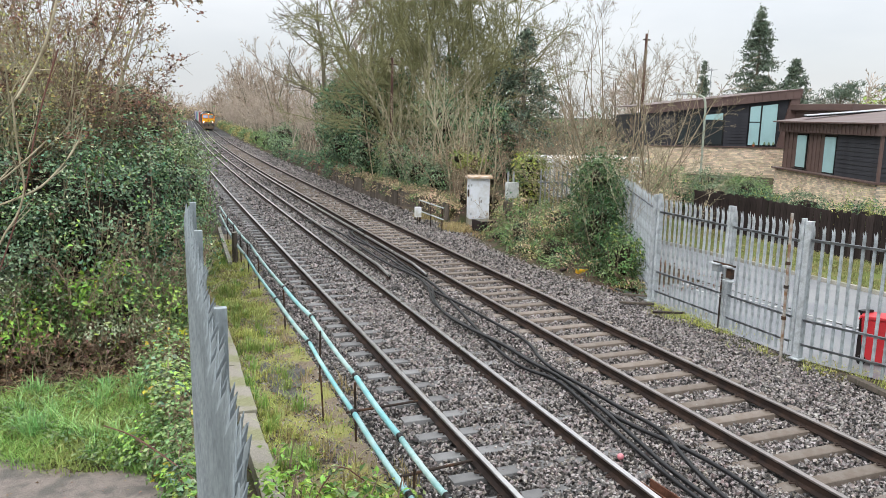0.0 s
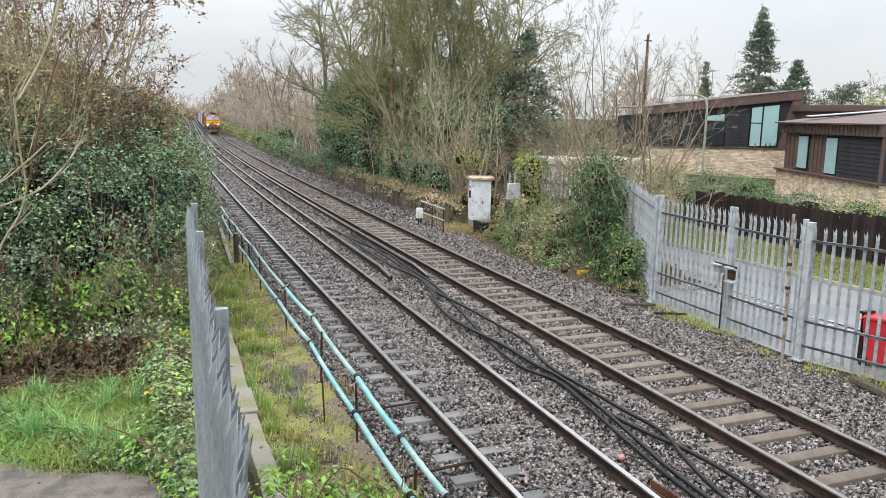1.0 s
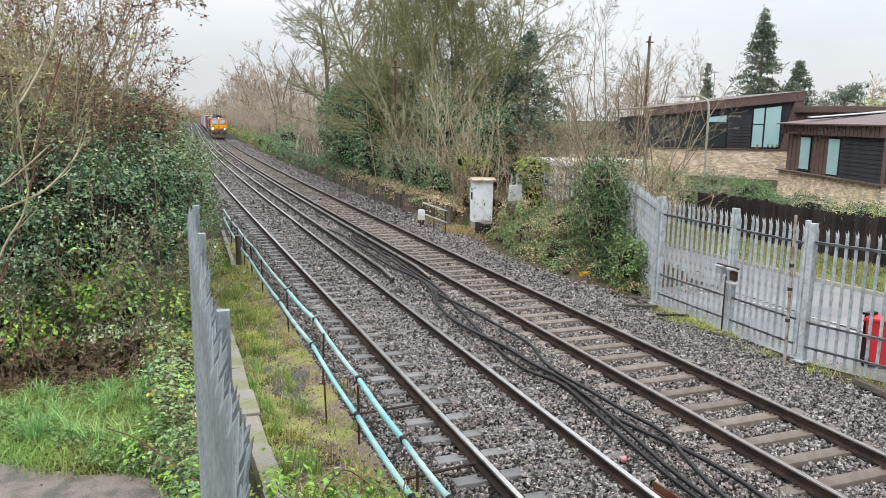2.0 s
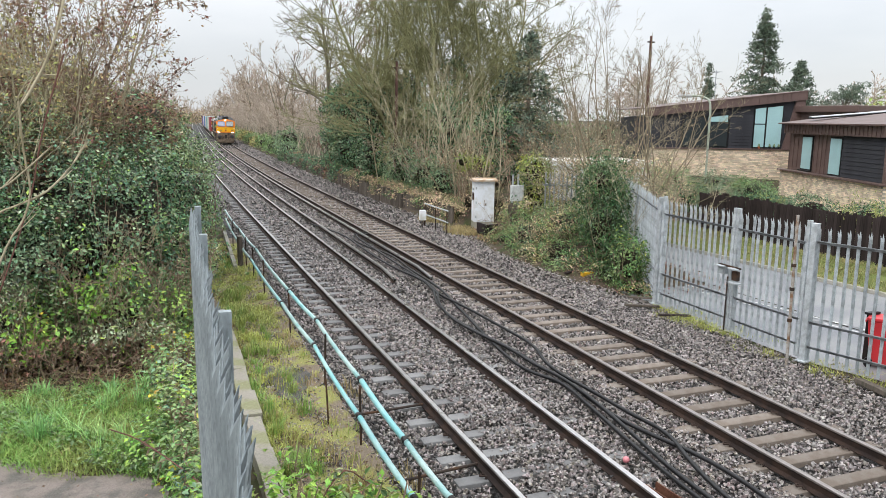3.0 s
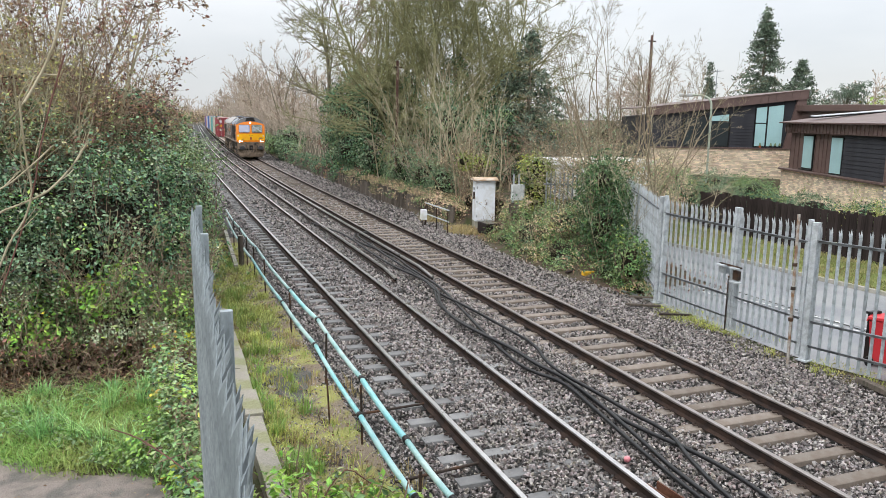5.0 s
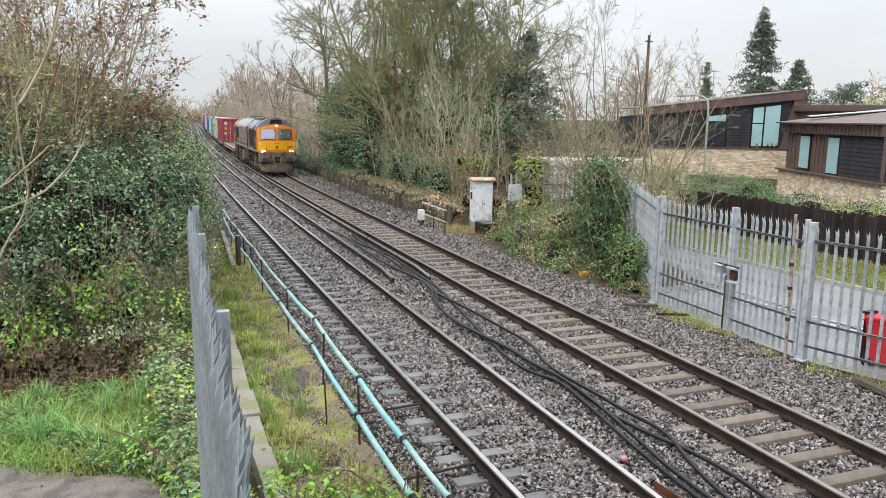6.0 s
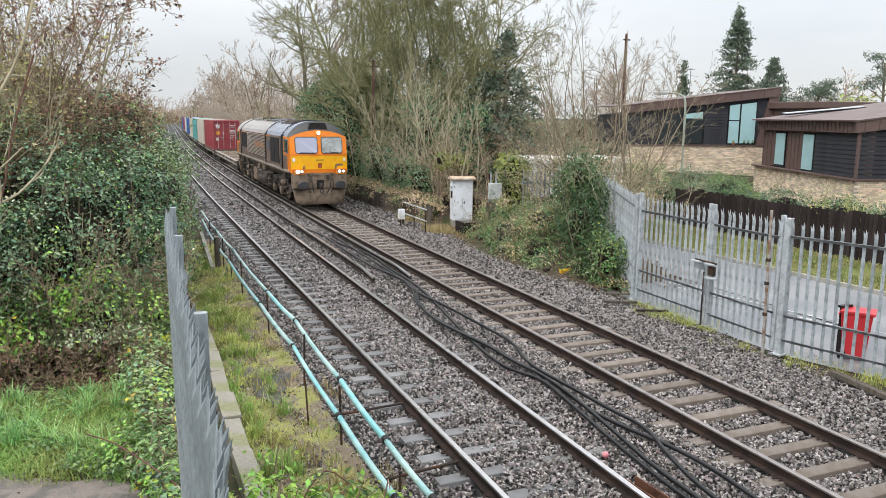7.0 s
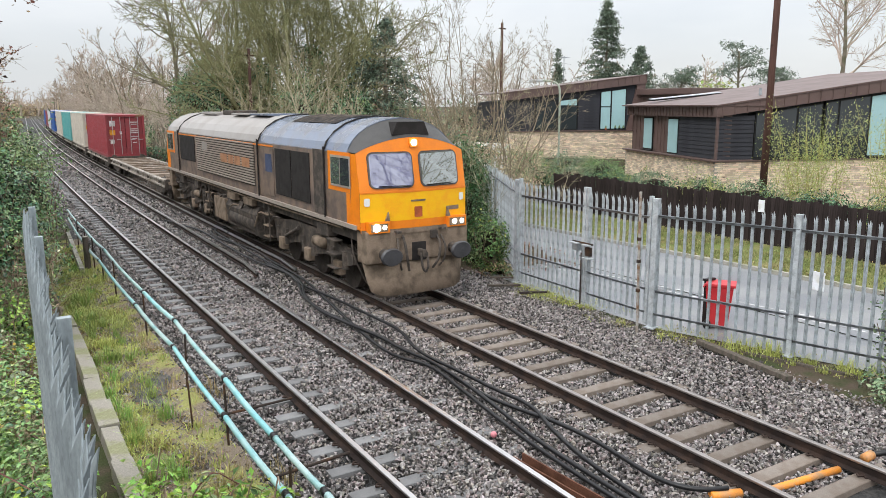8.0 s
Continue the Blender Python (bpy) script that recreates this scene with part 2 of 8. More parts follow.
# twig colour lightened to put distance haze into the far trees
M_FARTWIG = mat("haze_paled_twigs", (0.46, 0.385, 0.325), 0.9, var=0.15, scale=0.5, fine=10, island=0.3, bump=0, second=(0.40, 0.345, 0.27))


# ------------------------------------------------------------ helpers of the build
def mesh_np(name, verts, faces, smooth=False):
    """A mesh from an array of vertices and one or more arrays of faces of equal size."""
    if not isinstance(faces, (list, tuple)):
        faces = [faces]
    me = bpy.data.meshes.new(name)
    verts = np.asarray(verts, dtype=np.float32).reshape(-1, 3)
    me.vertices.add(len(verts))
    me.vertices.foreach_set("co", verts.ravel())
    loops = np.concatenate([np.asarray(f, dtype=np.int32).ravel() for f in faces])
    sizes = np.concatenate([np.full(len(f), np.asarray(f).shape[1], dtype=np.int32) for f in faces])
    me.loops.add(len(loops))
    me.loops.foreach_set("vertex_index", loops)
    me.polygons.add(len(sizes))
    me.polygons.foreach_set("loop_start", np.concatenate([[0], np.cumsum(sizes)[:-1]]).astype(np.int32))
    me.polygons.foreach_set("loop_total", sizes)
    me.polygons.foreach_set("use_smooth", np.full(len(sizes), smooth, dtype=bool))
    me.update(calc_edges=True)
    return me


def as_mesh(name, data, smooth=False):
    if isinstance(data, bmesh.types.BMesh):
        me = bpy.data.meshes.new(name)
        bmesh.ops.recalc_face_normals(data, faces=data.faces[:])
        data.to_mesh(me)
        data.free()
        if smooth:
            me.polygons.foreach_set("use_smooth", np.ones(len(me.polygons), dtype=bool))
        return me
    return data


def part(name, data, material, parent=None, label="", at=None, smooth=False):
    """One mesh object under a thing or a part."""
    me = as_mesh(name, data, smooth)
    if not me.materials:
        me.materials.append(material)
    ob = new(name, me)
    ob.parent = parent
    if at is not None:
        ob.matrix_basis = at
    if label:
        tagged(ob, label)
    return ob


def thing(name, label, category, group="", kind="", at=None):
    ob = new(name)
    ob.empty_display_size = 0.2
    if at is not None:
        ob.matrix_basis = at
    return tagged(ob, label, category, group, kind)


def box(bm, c, s, bevel=0.0, m=None):
    mat4 = Matrix.LocRotScale(Vector(c), None, Vector(s))
    if m is not None:
        mat4 = m @ mat4
    r = bmesh.ops.create_cube(bm, size=1.0, matrix=mat4)
    if bevel:
        es = list({e for v in r["verts"] for e in v.link_edges})
        bmesh.ops.bevel(bm, geom=es, offset=bevel, segments=2, profile=0.7, affect='EDGES')
    return bm


def B(c, s, bevel=0.0, m=None):
    return box(bmesh.new(), c, s, bevel, m)


def cyl(bm, p0, p1, r0, r1=None, n=12):
    p0, p1 = Vector(p0), Vector(p1)
    d = p1 - p0
    m = Matrix.Translation((p0 + p1) / 2) @ d.to_track_quat('Z', 'Y').to_matrix().to_4x4()
    bmesh.ops.create_cone(bm, cap_ends=True, segments=n, radius1=r0, radius2=r0 if r1 is None else r1, depth=d.length, matrix=m)
    return bm


def CY(p0, p1, r0, r1=None, n=12):
    return cyl(bmesh.new(), p0, p1, r0, r1, n)


def prism(profile, y0, y1, axis='y', bm=None):
    """A closed outline (a, b) swept along an axis: y: (x, z); x: (y, z); z: (x, y)."""
    bm = bm or bmesh.new()

    def at(p, t):
        return {'y': (p[0], t, p[1]), 'x': (t, p[0], p[1]), 'z': (p[0], p[1], t)}[axis]
    a = [bm.verts.new(at(p, y0)) for p in profile]
    b = [bm.verts.new(at(p, y1)) for p in profile]
    k = len(profile)
    for i in range(k):
        bm.faces.new((a[i], a[(i + 1) % k], b[(i + 1) % k], b[i]))
    bm.faces.new(a)
    bm.faces.new(b)
    return bm


def tubes(points, radii, sides=4):
    """Tapered tubes along polylines: points (N, K, 3), radii (N, K). Returns verts and quads."""
    P = np.asarray(points, float)
    N, K, _ = P.shape
    T = np.gradient(P, axis=1)
    T /= np.linalg.norm(T, axis=2, keepdims=True) + 1e-9
    ref = np.where(np.abs(T[..., 2:3]) > 0.8, np.array([1.0, 0, 0]), np.array([0, 0, 1.0]))
    U = np.cross(T, ref)
    U /= np.linalg.norm(U, axis=2, keepdims=True) + 1e-9
    W = np.cross(T, U)
    a = np.arange(sides) * 2 * np.pi / sides
    R = np.asarray(radii)[..., None, None]
    V = P[:, :, None, :] + R * (np.cos(a)[:, None] * U[:, :, None, :] + np.sin(a)[:, None] * W[:, :, None, :])
    idx = np.arange(N * K * sides).reshape(N, K, sides)
    q = np.stack([idx[:, :-1], np.roll(idx, -1, 2)[:, :-1], np.roll(idx, -1, 2)[:, 1:], idx[:, 1:]], -1)
    return V.reshape(-1, 3), q.reshape(-1, 4)


def joined(pieces):
    vs, qs, o = [], [], 0
    for v, q in pieces:
        vs.append(v)
        qs.append(q + o)
        o += len(v)
    return np.concatenate(vs), np.concatenate(qs)


def leaves(rng, centres, size, up=0.35, out=None, width=0.6, spread=0.35, tumble=0.7):
    """Folded leaves round the centres; returns verts and quads."""
    n = len(centres)
    nrm = rng.normal(size=(n, 3)) * tumble
    nrm[:, 2] += up
    if out is not None:
        nrm += out * 0.8
    nrm /= np.linalg.norm(nrm, axis=1, keepdims=True) + 1e-9
    d = np.cross(nrm, rng.normal(size=(n, 3)))
    d /= np.linalg.norm(d, axis=1, keepdims=True) + 1e-9
    s = np.cross(nrm, d)
    L = (size * rng.uniform(1 - spread, 1 + spread, n))[:, None]
    w = L * width * 0.5
    base, tip = centres - d * L * 0.5, centres + d * L * 0.5
    fold = nrm * L * 0.12
    le, ri = centres - s * w + fold, centres + s * w + fold
    V = np.stack([base, ri, tip, le], 1).reshape(-1, 3)
    return V, np.arange(4 * n).reshape(n, 4)


def curve_x(y):
    """How far the line has bent aside at y metres along it."""
    y = np.asarray(y, float)
    q = np.clip(y, 30, 130) - 30
    return 2.1e-4 * q * q + 0.042 * np.clip(y - 130, 0, None)


# ------------------------------------------------------------ ground
def smooth(a, b, v):
    t = np.clip((v - a) / (b - a), 0, 1)
    return t * t * (3 - 2 * t)


def ground_z(x, y):
    """Height of the land beside the line, rail heads at 0."""
    x, y = np.asarray(x, float), np.asarray(y, float)
    c = curve_x(y)
    z = np.full(np.broadcast(x, y).shape, -0.32)
    bank = smooth(11.5, 12.3, x - c) * smooth(29.6, 30.4, y)
    z = z + bank * 0.66 + smooth(12.3, 22, x - c) * smooth(30, 36, y) * 0.7
    mound = np.exp(-(((x - 13.0) / 1.3) ** 2 + ((y - 22.5) / np.where(y > 22.5, 2.7, 4.6)) ** 2))
    z = z + 1.15 * mound * smooth(16.8, 19.0, y)
    z = z + smooth(21.5, 27, x) * smooth(42, 30, y) * 0.5
    z = z + smooth(60, 200, np.abs(x - 6)) * 1.5
    left = smooth(1.0, -3.0, x) * smooth(14.5, 19, y)
    z = z + left * 0.5
    return z


def grid_mesh(name, xs, ys, zf):
    X, Y = np.meshgrid(xs, ys)
    Z = zf(X, Y)
    nx, ny = len(xs), len(ys)
    i = np.arange(nx * ny).reshape(ny, nx)
    q = np.stack([i[:-1, :-1], i[:-1, 1:], i[1:, 1:], i[1:, :-1]], -1).reshape(-1, 4)
    return mesh_np(name, np.stack([X, Y, Z], -1), q, True)


gx = np.unique(np.concatenate([np.linspace(-600, -30, 12), np.linspace(-30, 60, 151), np.linspace(60, 800, 14)]))
gy = np.unique(np.concatenate([np.linspace(-60, 0, 7), np.linspace(0, 80, 134), np.linspace(80, 400, 40), np.linspace(400, 2500, 14)]))
ground = part("ground", grid_mesh("ground", gx, gy, ground_z), M_SOIL)
tagged(ground, "dark soil and leaf litter beside the railway", "ground", kind="structure")


# ------------------------------------------------------------ ballast bed
LA, LB, RC, RD = 3.755, 5.260, 7.347, 8.852     # rail heads' centre lines
LCEN, RCEN = (LA + LB) / 2, (RC + RD) / 2


def ballast_z(u, y):
    """Height of the stone at u metres across, measured along the bent line."""
    u = np.asarray(u, float)
    z = np.interp(u, [2.3, 2.75, 3.1, 3.55, 3.95, 4.3, 5.0, 5.6, 6.3, 6.95, 7.25, 7.5, 8.7, 9.0, 9.6, 10.2, 11.2, 11.9],
                  [-0.33, -0.25, -0.20, -0.195, -0.19, -0.155, -0.15, -0.16, -0.15, -0.16, -0.19, -0.20, -0.20, -0.19, -0.18, -0.21, -0.27, -0.34])
    return z


by = np.unique(np.concatenate([np.linspace(-30, 3, 8), np.linspace(3, 60, 115), np.linspace(60, 330, 70)]))
bu = np.linspace(2.3, 11.9, 65)
U, Y = np.meshgrid(bu, by)
rng0 = np.random.default_rng(3)
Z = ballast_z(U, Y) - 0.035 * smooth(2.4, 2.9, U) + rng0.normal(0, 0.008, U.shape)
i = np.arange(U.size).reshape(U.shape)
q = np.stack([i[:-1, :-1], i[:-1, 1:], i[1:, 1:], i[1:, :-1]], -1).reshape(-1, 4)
bed = part("ballast_bed", mesh_np("ballast_bed", np.stack([U + curve_x(Y), Y, Z], -1), q, True), M_SHADED_BED)
tagged(bed, "bed of crushed stone under two tracks, darkened as shade between stones", "ballast", kind="structure")

# sleepers' places along the line
SP = 0.65
R_OFF, L_OFF = 7.17, 8.05


def stones(name, rng, n, y0, y1, s0, s1, power=1.0, u0=2.55, u1=11.75, label="loose grey and brown crushed ballast stones"):
    """Loose broken stones lying on the bed, with the sleepers and rails left free."""
    y = y0 + (y1 - y0) * rng.random(n) ** power
    u = rng.uniform(u0, u1, n)
    keep = np.ones(n, bool)
    edge = smooth(u0, u0 + 0.5, u) * smooth(u1, u1 - min(1.2, 0.3 * (u1 - u0)), u)
    keep &= rng.random(n) < 0.25 + 0.75 * edge
    dr = np.abs((y - R_OFF + SP / 2) % SP - SP / 2)
    dl = np.abs((y - L_OFF + SP / 2) % SP - SP / 2)
    keep &= ~((dr < 0.15) & (u > RC - 0.3) & (u < RD + 0.2) & (rng.random(n) < 0.97))
    keep &= ~((dl < 0.14) & (u > LA - 0.42) & (u < LA + 0.42) & (rng.random(n) < 0.95))
    for r in (LA, LB, RC, RD):
        keep &= np.abs(u - r) > 0.085
    y, u = y[keep], u[keep]
    k = len(y)
    s = rng.uniform(s0, s1, k)
    z = np.where(u < 2.4, -0.315, ballast_z(u, y)) + s * rng.uniform(-0.75, 0.55, k)
    wedge = np.array([[-1.1, -0.9, -1], [1.1, -0.8, -1], [0, 1.2, -1], [-0.9, -0.75, 1], [0.95, -0.65, 1], [0, 0.95, 1]], float)
    V = wedge[None] * rng.uniform(0.6, 1.2, (k, 6, 1)) + rng.normal(0, 0.2, (k, 6, 3))
    V *= (s[:, None] * np.stack([rng.uniform(0.7, 1.3, k), rng.uniform(0.6, 1.0, k), rng.uniform(0.45, 0.85, k)], 1))[:, None, :] * 0.66
    a, b = rng.uniform(0, 2 * np.pi, k), rng.normal(0, 0.75, k)
    ca, sa, cb, sb = np.cos(a), np.sin(a), np.cos(b), np.sin(b)
    x1, z1 = V[..., 0] * cb[:, None] - V[..., 2] * sb[:, None], V[..., 0] * sb[:, None] + V[..., 2] * cb[:, None]
    x2, y2 = x1 * ca[:, None] - V[..., 1] * sa[:, None], x1 * sa[:, None] + V[..., 1] * ca[:, None]
    W = np.stack([x2 + (u + curve_x(y))[:, None], y2 + y[:, None], z1 + z[:, None]], -1)
    o = 6 * np.arange(k)[:, None, None]
    F = [(np.array([[[3, 4, 5]]]) + o).reshape(-1, 3), (np.array([[[0, 1, 4, 3], [1, 2, 5, 4], [2, 0, 3, 5]]]) + o).reshape(-1, 4)]
    ob = part(name, mesh_np(name, W.reshape(-1, 3), F), M_STONE)
    return tagged(ob, label, "ballast", kind="stuff")


stones("ballast_stones", np.random.default_rng(5), 80000, 4.5, 16.5, 0.023, 0.046, 1.25)
stones("ballast_stones", np.random.default_rng(4), 36000, 15.5, 30, 0.034, 0.058, 1.15)
stones("ballast_stones", np.random.default_rng(6), 15000, 29, 56, 0.056, 0.085, 1.2)
stones("ballast_stones", np.random.default_rng(7), 13000, 54, 140, 0.085, 0.12, 1.25)

stones("pebbles", np.random.default_rng(8), 11000, 5, 22, 0.016, 0.036, 1.0, 1.25, 2.85, "small brown and grey pebbles scattered in the moss")


# ------------------------------------------------------------ tracks
def swept(profile, u0, ys, name):
    """A closed outline (x, z) swept along the bent line."""
    prof = np.array(profile, float)
    k = len(prof)
    ys = np.asarray(ys, float)
    V = np.stack([prof[None, :, 0] + u0 + curve_x(ys)[:, None], np.repeat(ys[:, None], k, 1), np.repeat(prof[None, :, 1], len(ys), 0)], -1)
    i = np.arange(len(ys) * k).reshape(len(ys), k)
    j = np.roll(i, -1, 1)
    q = np.stack([i[:-1], j[:-1], j[1:], i[1:]], -1).reshape(-1, 4)
    return mesh_np(name, V, q)


RAIL_Y = np.unique(np.concatenate([[-40, 0], np.linspace(3, 130, 64), np.linspace(130, 420, 8)]))
HEAD = [(-0.035, -0.030), (-0.035, -0.006), (-0.028, 0.0), (0.028, 0.0), (0.035, -0.006), (0.035, -0.030)]
WEB = [(-0.033, -0.032), (0.033, -0.032), (0.010, -0.05), (0.010, -0.125), (0.070, -0.150), (0.070, -0.160), (-0.070, -0.160), (-0.070, -0.150), (-0.010, -0.125), (-0.010, -0.05)]


def sleeper_mesh(kind):
    prof = [(-0.145, -0.36), (0.145, -0.36), (0.105, -0.165), (0.092, -0.158), (-0.092, -0.158), (-0.105, -0.165)]
    bm = prism([(p[0], p[1]) for p in prof], -1.25, 1.25, 'x')
    for v in bm.verts:
        if abs(v.co.x) > 1.2 and v.co.z > -0.2:
            v.co.x *= 0.985
    return as_mesh("sleeper", bm)


def clip_mesh():
    """A sprung steel clip beside the rail's foot."""
    pts = np.array([[(0.075, -0.05, -0.14), (0.12, -0.05, -0.125), (0.15, -0.01, -0.13), (0.12, 0.03, -0.118), (0.08, 0.02, -0.13), (0.10, 0.06, -0.15)]], float)
    v, q = tubes(pts, np.full((1, 6), 0.014), 5)
    return mesh_np("clip", v, q, True)


CLIP = clip_mesh()
CLIP.materials.append(M_CLIP)
PAD = as_mesh("rail_pad", B((0, 0, -0.160), (0.20, 0.17, 0.012)))
PAD.materials.append(M_CLIP)


def track(label, ra, rb, off, material, y_far, reach, head_mat):
    t = thing("railway_track", label, "railway track", kind="structure")
    for r in (ra, rb):
        rail = part("rail", swept(WEB, r, RAIL_Y, "rail"), M_RAIL, t, "rusty brown running rail")
        part("rail_head", swept(HEAD, r, RAIL_Y, "rail_head"), head_mat, rail, "worn bright rail head")
    me = sleeper_mesh(material.name)
    me.materials.append(material)
    n0 = math.ceil((2.5 - off) / SP)
    y = off + n0 * SP
    rr = random.Random(int(off * 100))
    cen = (ra + rb) / 2
    while y < y_far:
        head = -math.atan((curve_x(y + 0.5) - curve_x(y - 0.5)))
        yy = y + rr.uniform(-0.015, 0.015)
        s = part("sleeper", me, material, t, at=pose(cen + float(curve_x(yy)), yy, rr.uniform(-0.006, 0.004), 0, 0, math.degrees(head) + rr.uniform(-0.6, 0.6)))
        if y < reach:
            for r in (ra, rb):
                for sgn in (1, -1):
                    part("clip", CLIP, M_CLIP, s, at=Matrix.Translation((r - cen, 0, 0)) @ Matrix.Diagonal((sgn, sgn, 1, 1)))
        y += SP
    return t


track("track of bright rails on grey concrete sleepers half buried in stone", LA, LB, L_OFF, M_SLEEPER_GREY, 85, 20, M_RAILTOP)
track("track of bright rails on brown stained concrete sleepers", RC, RD, R_OFF, M_SLEEPER_BROWN, 105, 26, M_RAILDULL)

CON_HEAD = [(-0.038, 0.02), (-0.038, 0.060), (-0.030, 0.072), (0.030, 0.072), (0.038, 0.060), (0.038, 0.02)]
CON_WEB = [(-0.036, 0.018), (0.036, 0.018), (0.014, 0.0), (0.014, -0.05), (0.055, -0.065), (0.055, -0.075), (-0.055, -0.075), (-0.055, -0.065), (-0.014, -0.05), (-0.014, 0.0)]


def conductor(u, y0):
    t = thing("conductor_rail", "raised third rail ending in a ramp beside the track", "rail", kind="structure", group="conductor rails")
    ys = np.concatenate([[y0, y0 + 1.2], np.linspace(y0 + 3, 130, 44), np.linspace(140, 400, 6)])
    for name, prof, m in (("conductor_web", CON_WEB, M_RAIL), ("conductor_head", CON_HEAD, M_RAILTOP)):
        me = swept(prof, u, ys, name)
        for v in me.vertices:
            if v.co.y < y0 + 0.1:
                v.co.z -= 0.09
        part(name, me, m, t)
    pot = CY((0, 0, -0.19), (0, 0, -0.07), 0.055, 0.04, 10)
    pot = as_mesh("insulator", pot)
    pot.materials.append(M_WHITE)
    for k in range(22):
        y = y0 + 1.0 + k * 2.6
        part("insulator", pot, M_WHITE, t, at=pose(u + float(curve_x(y)), y, 0))
    return t


conductor(5.88, 19.1)
conductor(6.90, 19.0)


# ------------------------------------------------------------ cables between the tracks
def tube_curve(name, pts, r, material, label, category, parent=None, group=""):
    cu = bpy.data.curves.new(name, 'CURVE')
    cu.dimensions = '3D'
    cu.bevel_depth, cu.bevel_resolution, cu.resolution_u = r, 3, 8
    sp = cu.splines.new('NURBS')
    sp.points.add(len(pts) - 1)
    for p, c in zip(sp.points, pts):
        p.co = (*c, 1)
    sp.use_endpoint_u, sp.order_u = True, 3
    tmp = bpy.data.objects.new(name, cu)
    me = bpy.data.meshes.new_from_object(tmp)
    bpy.data.objects.remove(tmp)
    me.polygons.foreach_set("use_smooth", np.ones(len(me.polygons), dtype=bool))
    me.materials.clear()
    ob = part(name, me, material, parent)
    if parent is None:
        tagged(ob, label, category, group)
    return ob


def cable(pts, lift=0.0, r=0.031):
    rr = random.Random(len(pts))
    return tube_curve("cable", [(x, y, -0.070 + lift + rr.uniform(0, 0.012)) for x, y in pts], r, M_CABLE,
                      "thick black rubber traction cable lying on the ballast", "cable", group="cables")


cable([(5.75, 30.3), (6.05, 28.6), (6.36, 26.9), (6.27, 23.8), (6.28, 20.6), (6.6, 18.7), (6.36, 17.3), (6.56, 15.6), (6.64, 13.7), (6.70, 12.5), (6.30, 11.3), (6.43, 9.8), (6.44, 9.0), (6.56, 8.2), (6.22, 7.3), (6.0, 6.3), (5.9, 4.5), (5.8, 1.0)], 0.03)
cable([(7.28, 27.1), (6.9, 27.6), (6.45, 26.2), (6.52, 24.5), (6.92, 22.6), (6.72, 20.4), (6.75, 18.1), (6.43, 15.8), (6.08, 13.5), (5.90, 12.0), (5.90, 11.2), (6.22, 10.6), (6.06, 9.4), (5.86, 7.9), (5.74, 6.6), (5.7, 4.0), (5.6, 1.0)], 0.0)
cable([(7.3, 27.4), (6.8, 27.1), (6.62, 26.0), (6.62, 24.2), (6.55, 21.0), (6.56, 18.5), (6.44, 17.2), (6.08, 16.3), (5.83, 14.8), (5.93, 13.6), (6.12, 12.4), (6.12, 11.4), (6.26, 10.6), (6.18, 9.4), (5.98, 8.0), (5.82, 7.0), (5.8, 4.5), (5.7, 1.0)], 0.045)
cable([(6.5, 20.3), (6.62, 18.3), (6.34, 17.2), (6.02, 16.2), (5.92, 14.9), (6.02, 13.6), (6.20, 12.4), (6.20, 11.4), (6.32, 10.6), (6.19, 9.5), (6.20, 8.8), (6.33, 8.2), (6.49, 7.6), (6.55, 6.9), (6.50, 6.3), (6.44, 5.6), (6.70, 5.2), (7.0, 5.12)], 0.012)


def cable_crossing():
    """Orange sleeved duct that carries a cable under the far track."""
    m_or = mat("orange_duct", (0.75, 0.27, 0.03), 0.5, var=0.15, fine=60, second=(0.42, 0.24, 0.12))
    t = thing("cable_duct", "muddy orange plastic duct crossing under the rails", "duct")
    part("sleeve", CY((6.78, 5.17, -0.12), (7.16, 5.06, -0.14), 0.055, n=14), m_or, t, smooth=True)
    part("duct", CY((7.55, 4.95, -0.16), (8.70, 4.82, -0.15), 0.045, n=14), m_or, t, smooth=True)
    part("collar", CY((9.22, 4.80, -0.13), (9.38, 4.80, -0.12), 0.06, n=14), m_or, t, smooth=True)
    part("tail", CY((9.38, 4.80, -0.12), (10.6, 4.6, -0.2), 0.035, n=10), M_CABLE, t, smooth=True)


cable_crossing()


# ------------------------------------------------------------ palisade fences
def pale_mesh(h, w=0.056):
    """A W-section steel pale with a splayed triple-pointed top."""
    xs = np.array([-0.5, -0.27, 0.0, 0.27, 0.5]) * w
    ys = np.array([0.020, -0.014, 0.010, -0.014, 0.020])
    th = 0.004
    tops = np.array([h - 0.03, h - 0.10, h, h - 0.10, h - 0.03])
    V, F = [], []
    for k, zz in enumerate((np.zeros(5), np.full(5, h - 0.16), tops)):
        for s in (0, 1):
            for i in range(5):
                fan = 1.0 if k < 2 else 1.12
                V.append((xs[i] * fan, ys[i] + s * th + (0.02 if (k == 2 and i != 2) else 0), zz[i]))
    for k in range(2):
        for i in range(4):
            a = k * 10 + i
            F.append((a, a + 1, a + 11, a + 10))
            F.append((a + 6, a + 5, a + 15, a + 16))
    for i in range(4):
        F.append((20 + i, 21 + i, 26 + i, 25 + i))
    return mesh_np("pale", V, np.array(F))


def rail_bar(length, h, parent, z, material, name="rail_bar"):
    me = as_mesh(name, prism([(-0.045, z + 0.026), (-0.045, z + 0.018), (-0.006, z + 0.018), (-0.006, z - 0.028), (0.002, z - 0.028), (0.002, z + 0.026)], 0, length, 'x'))
    return part(name, me, material, parent)


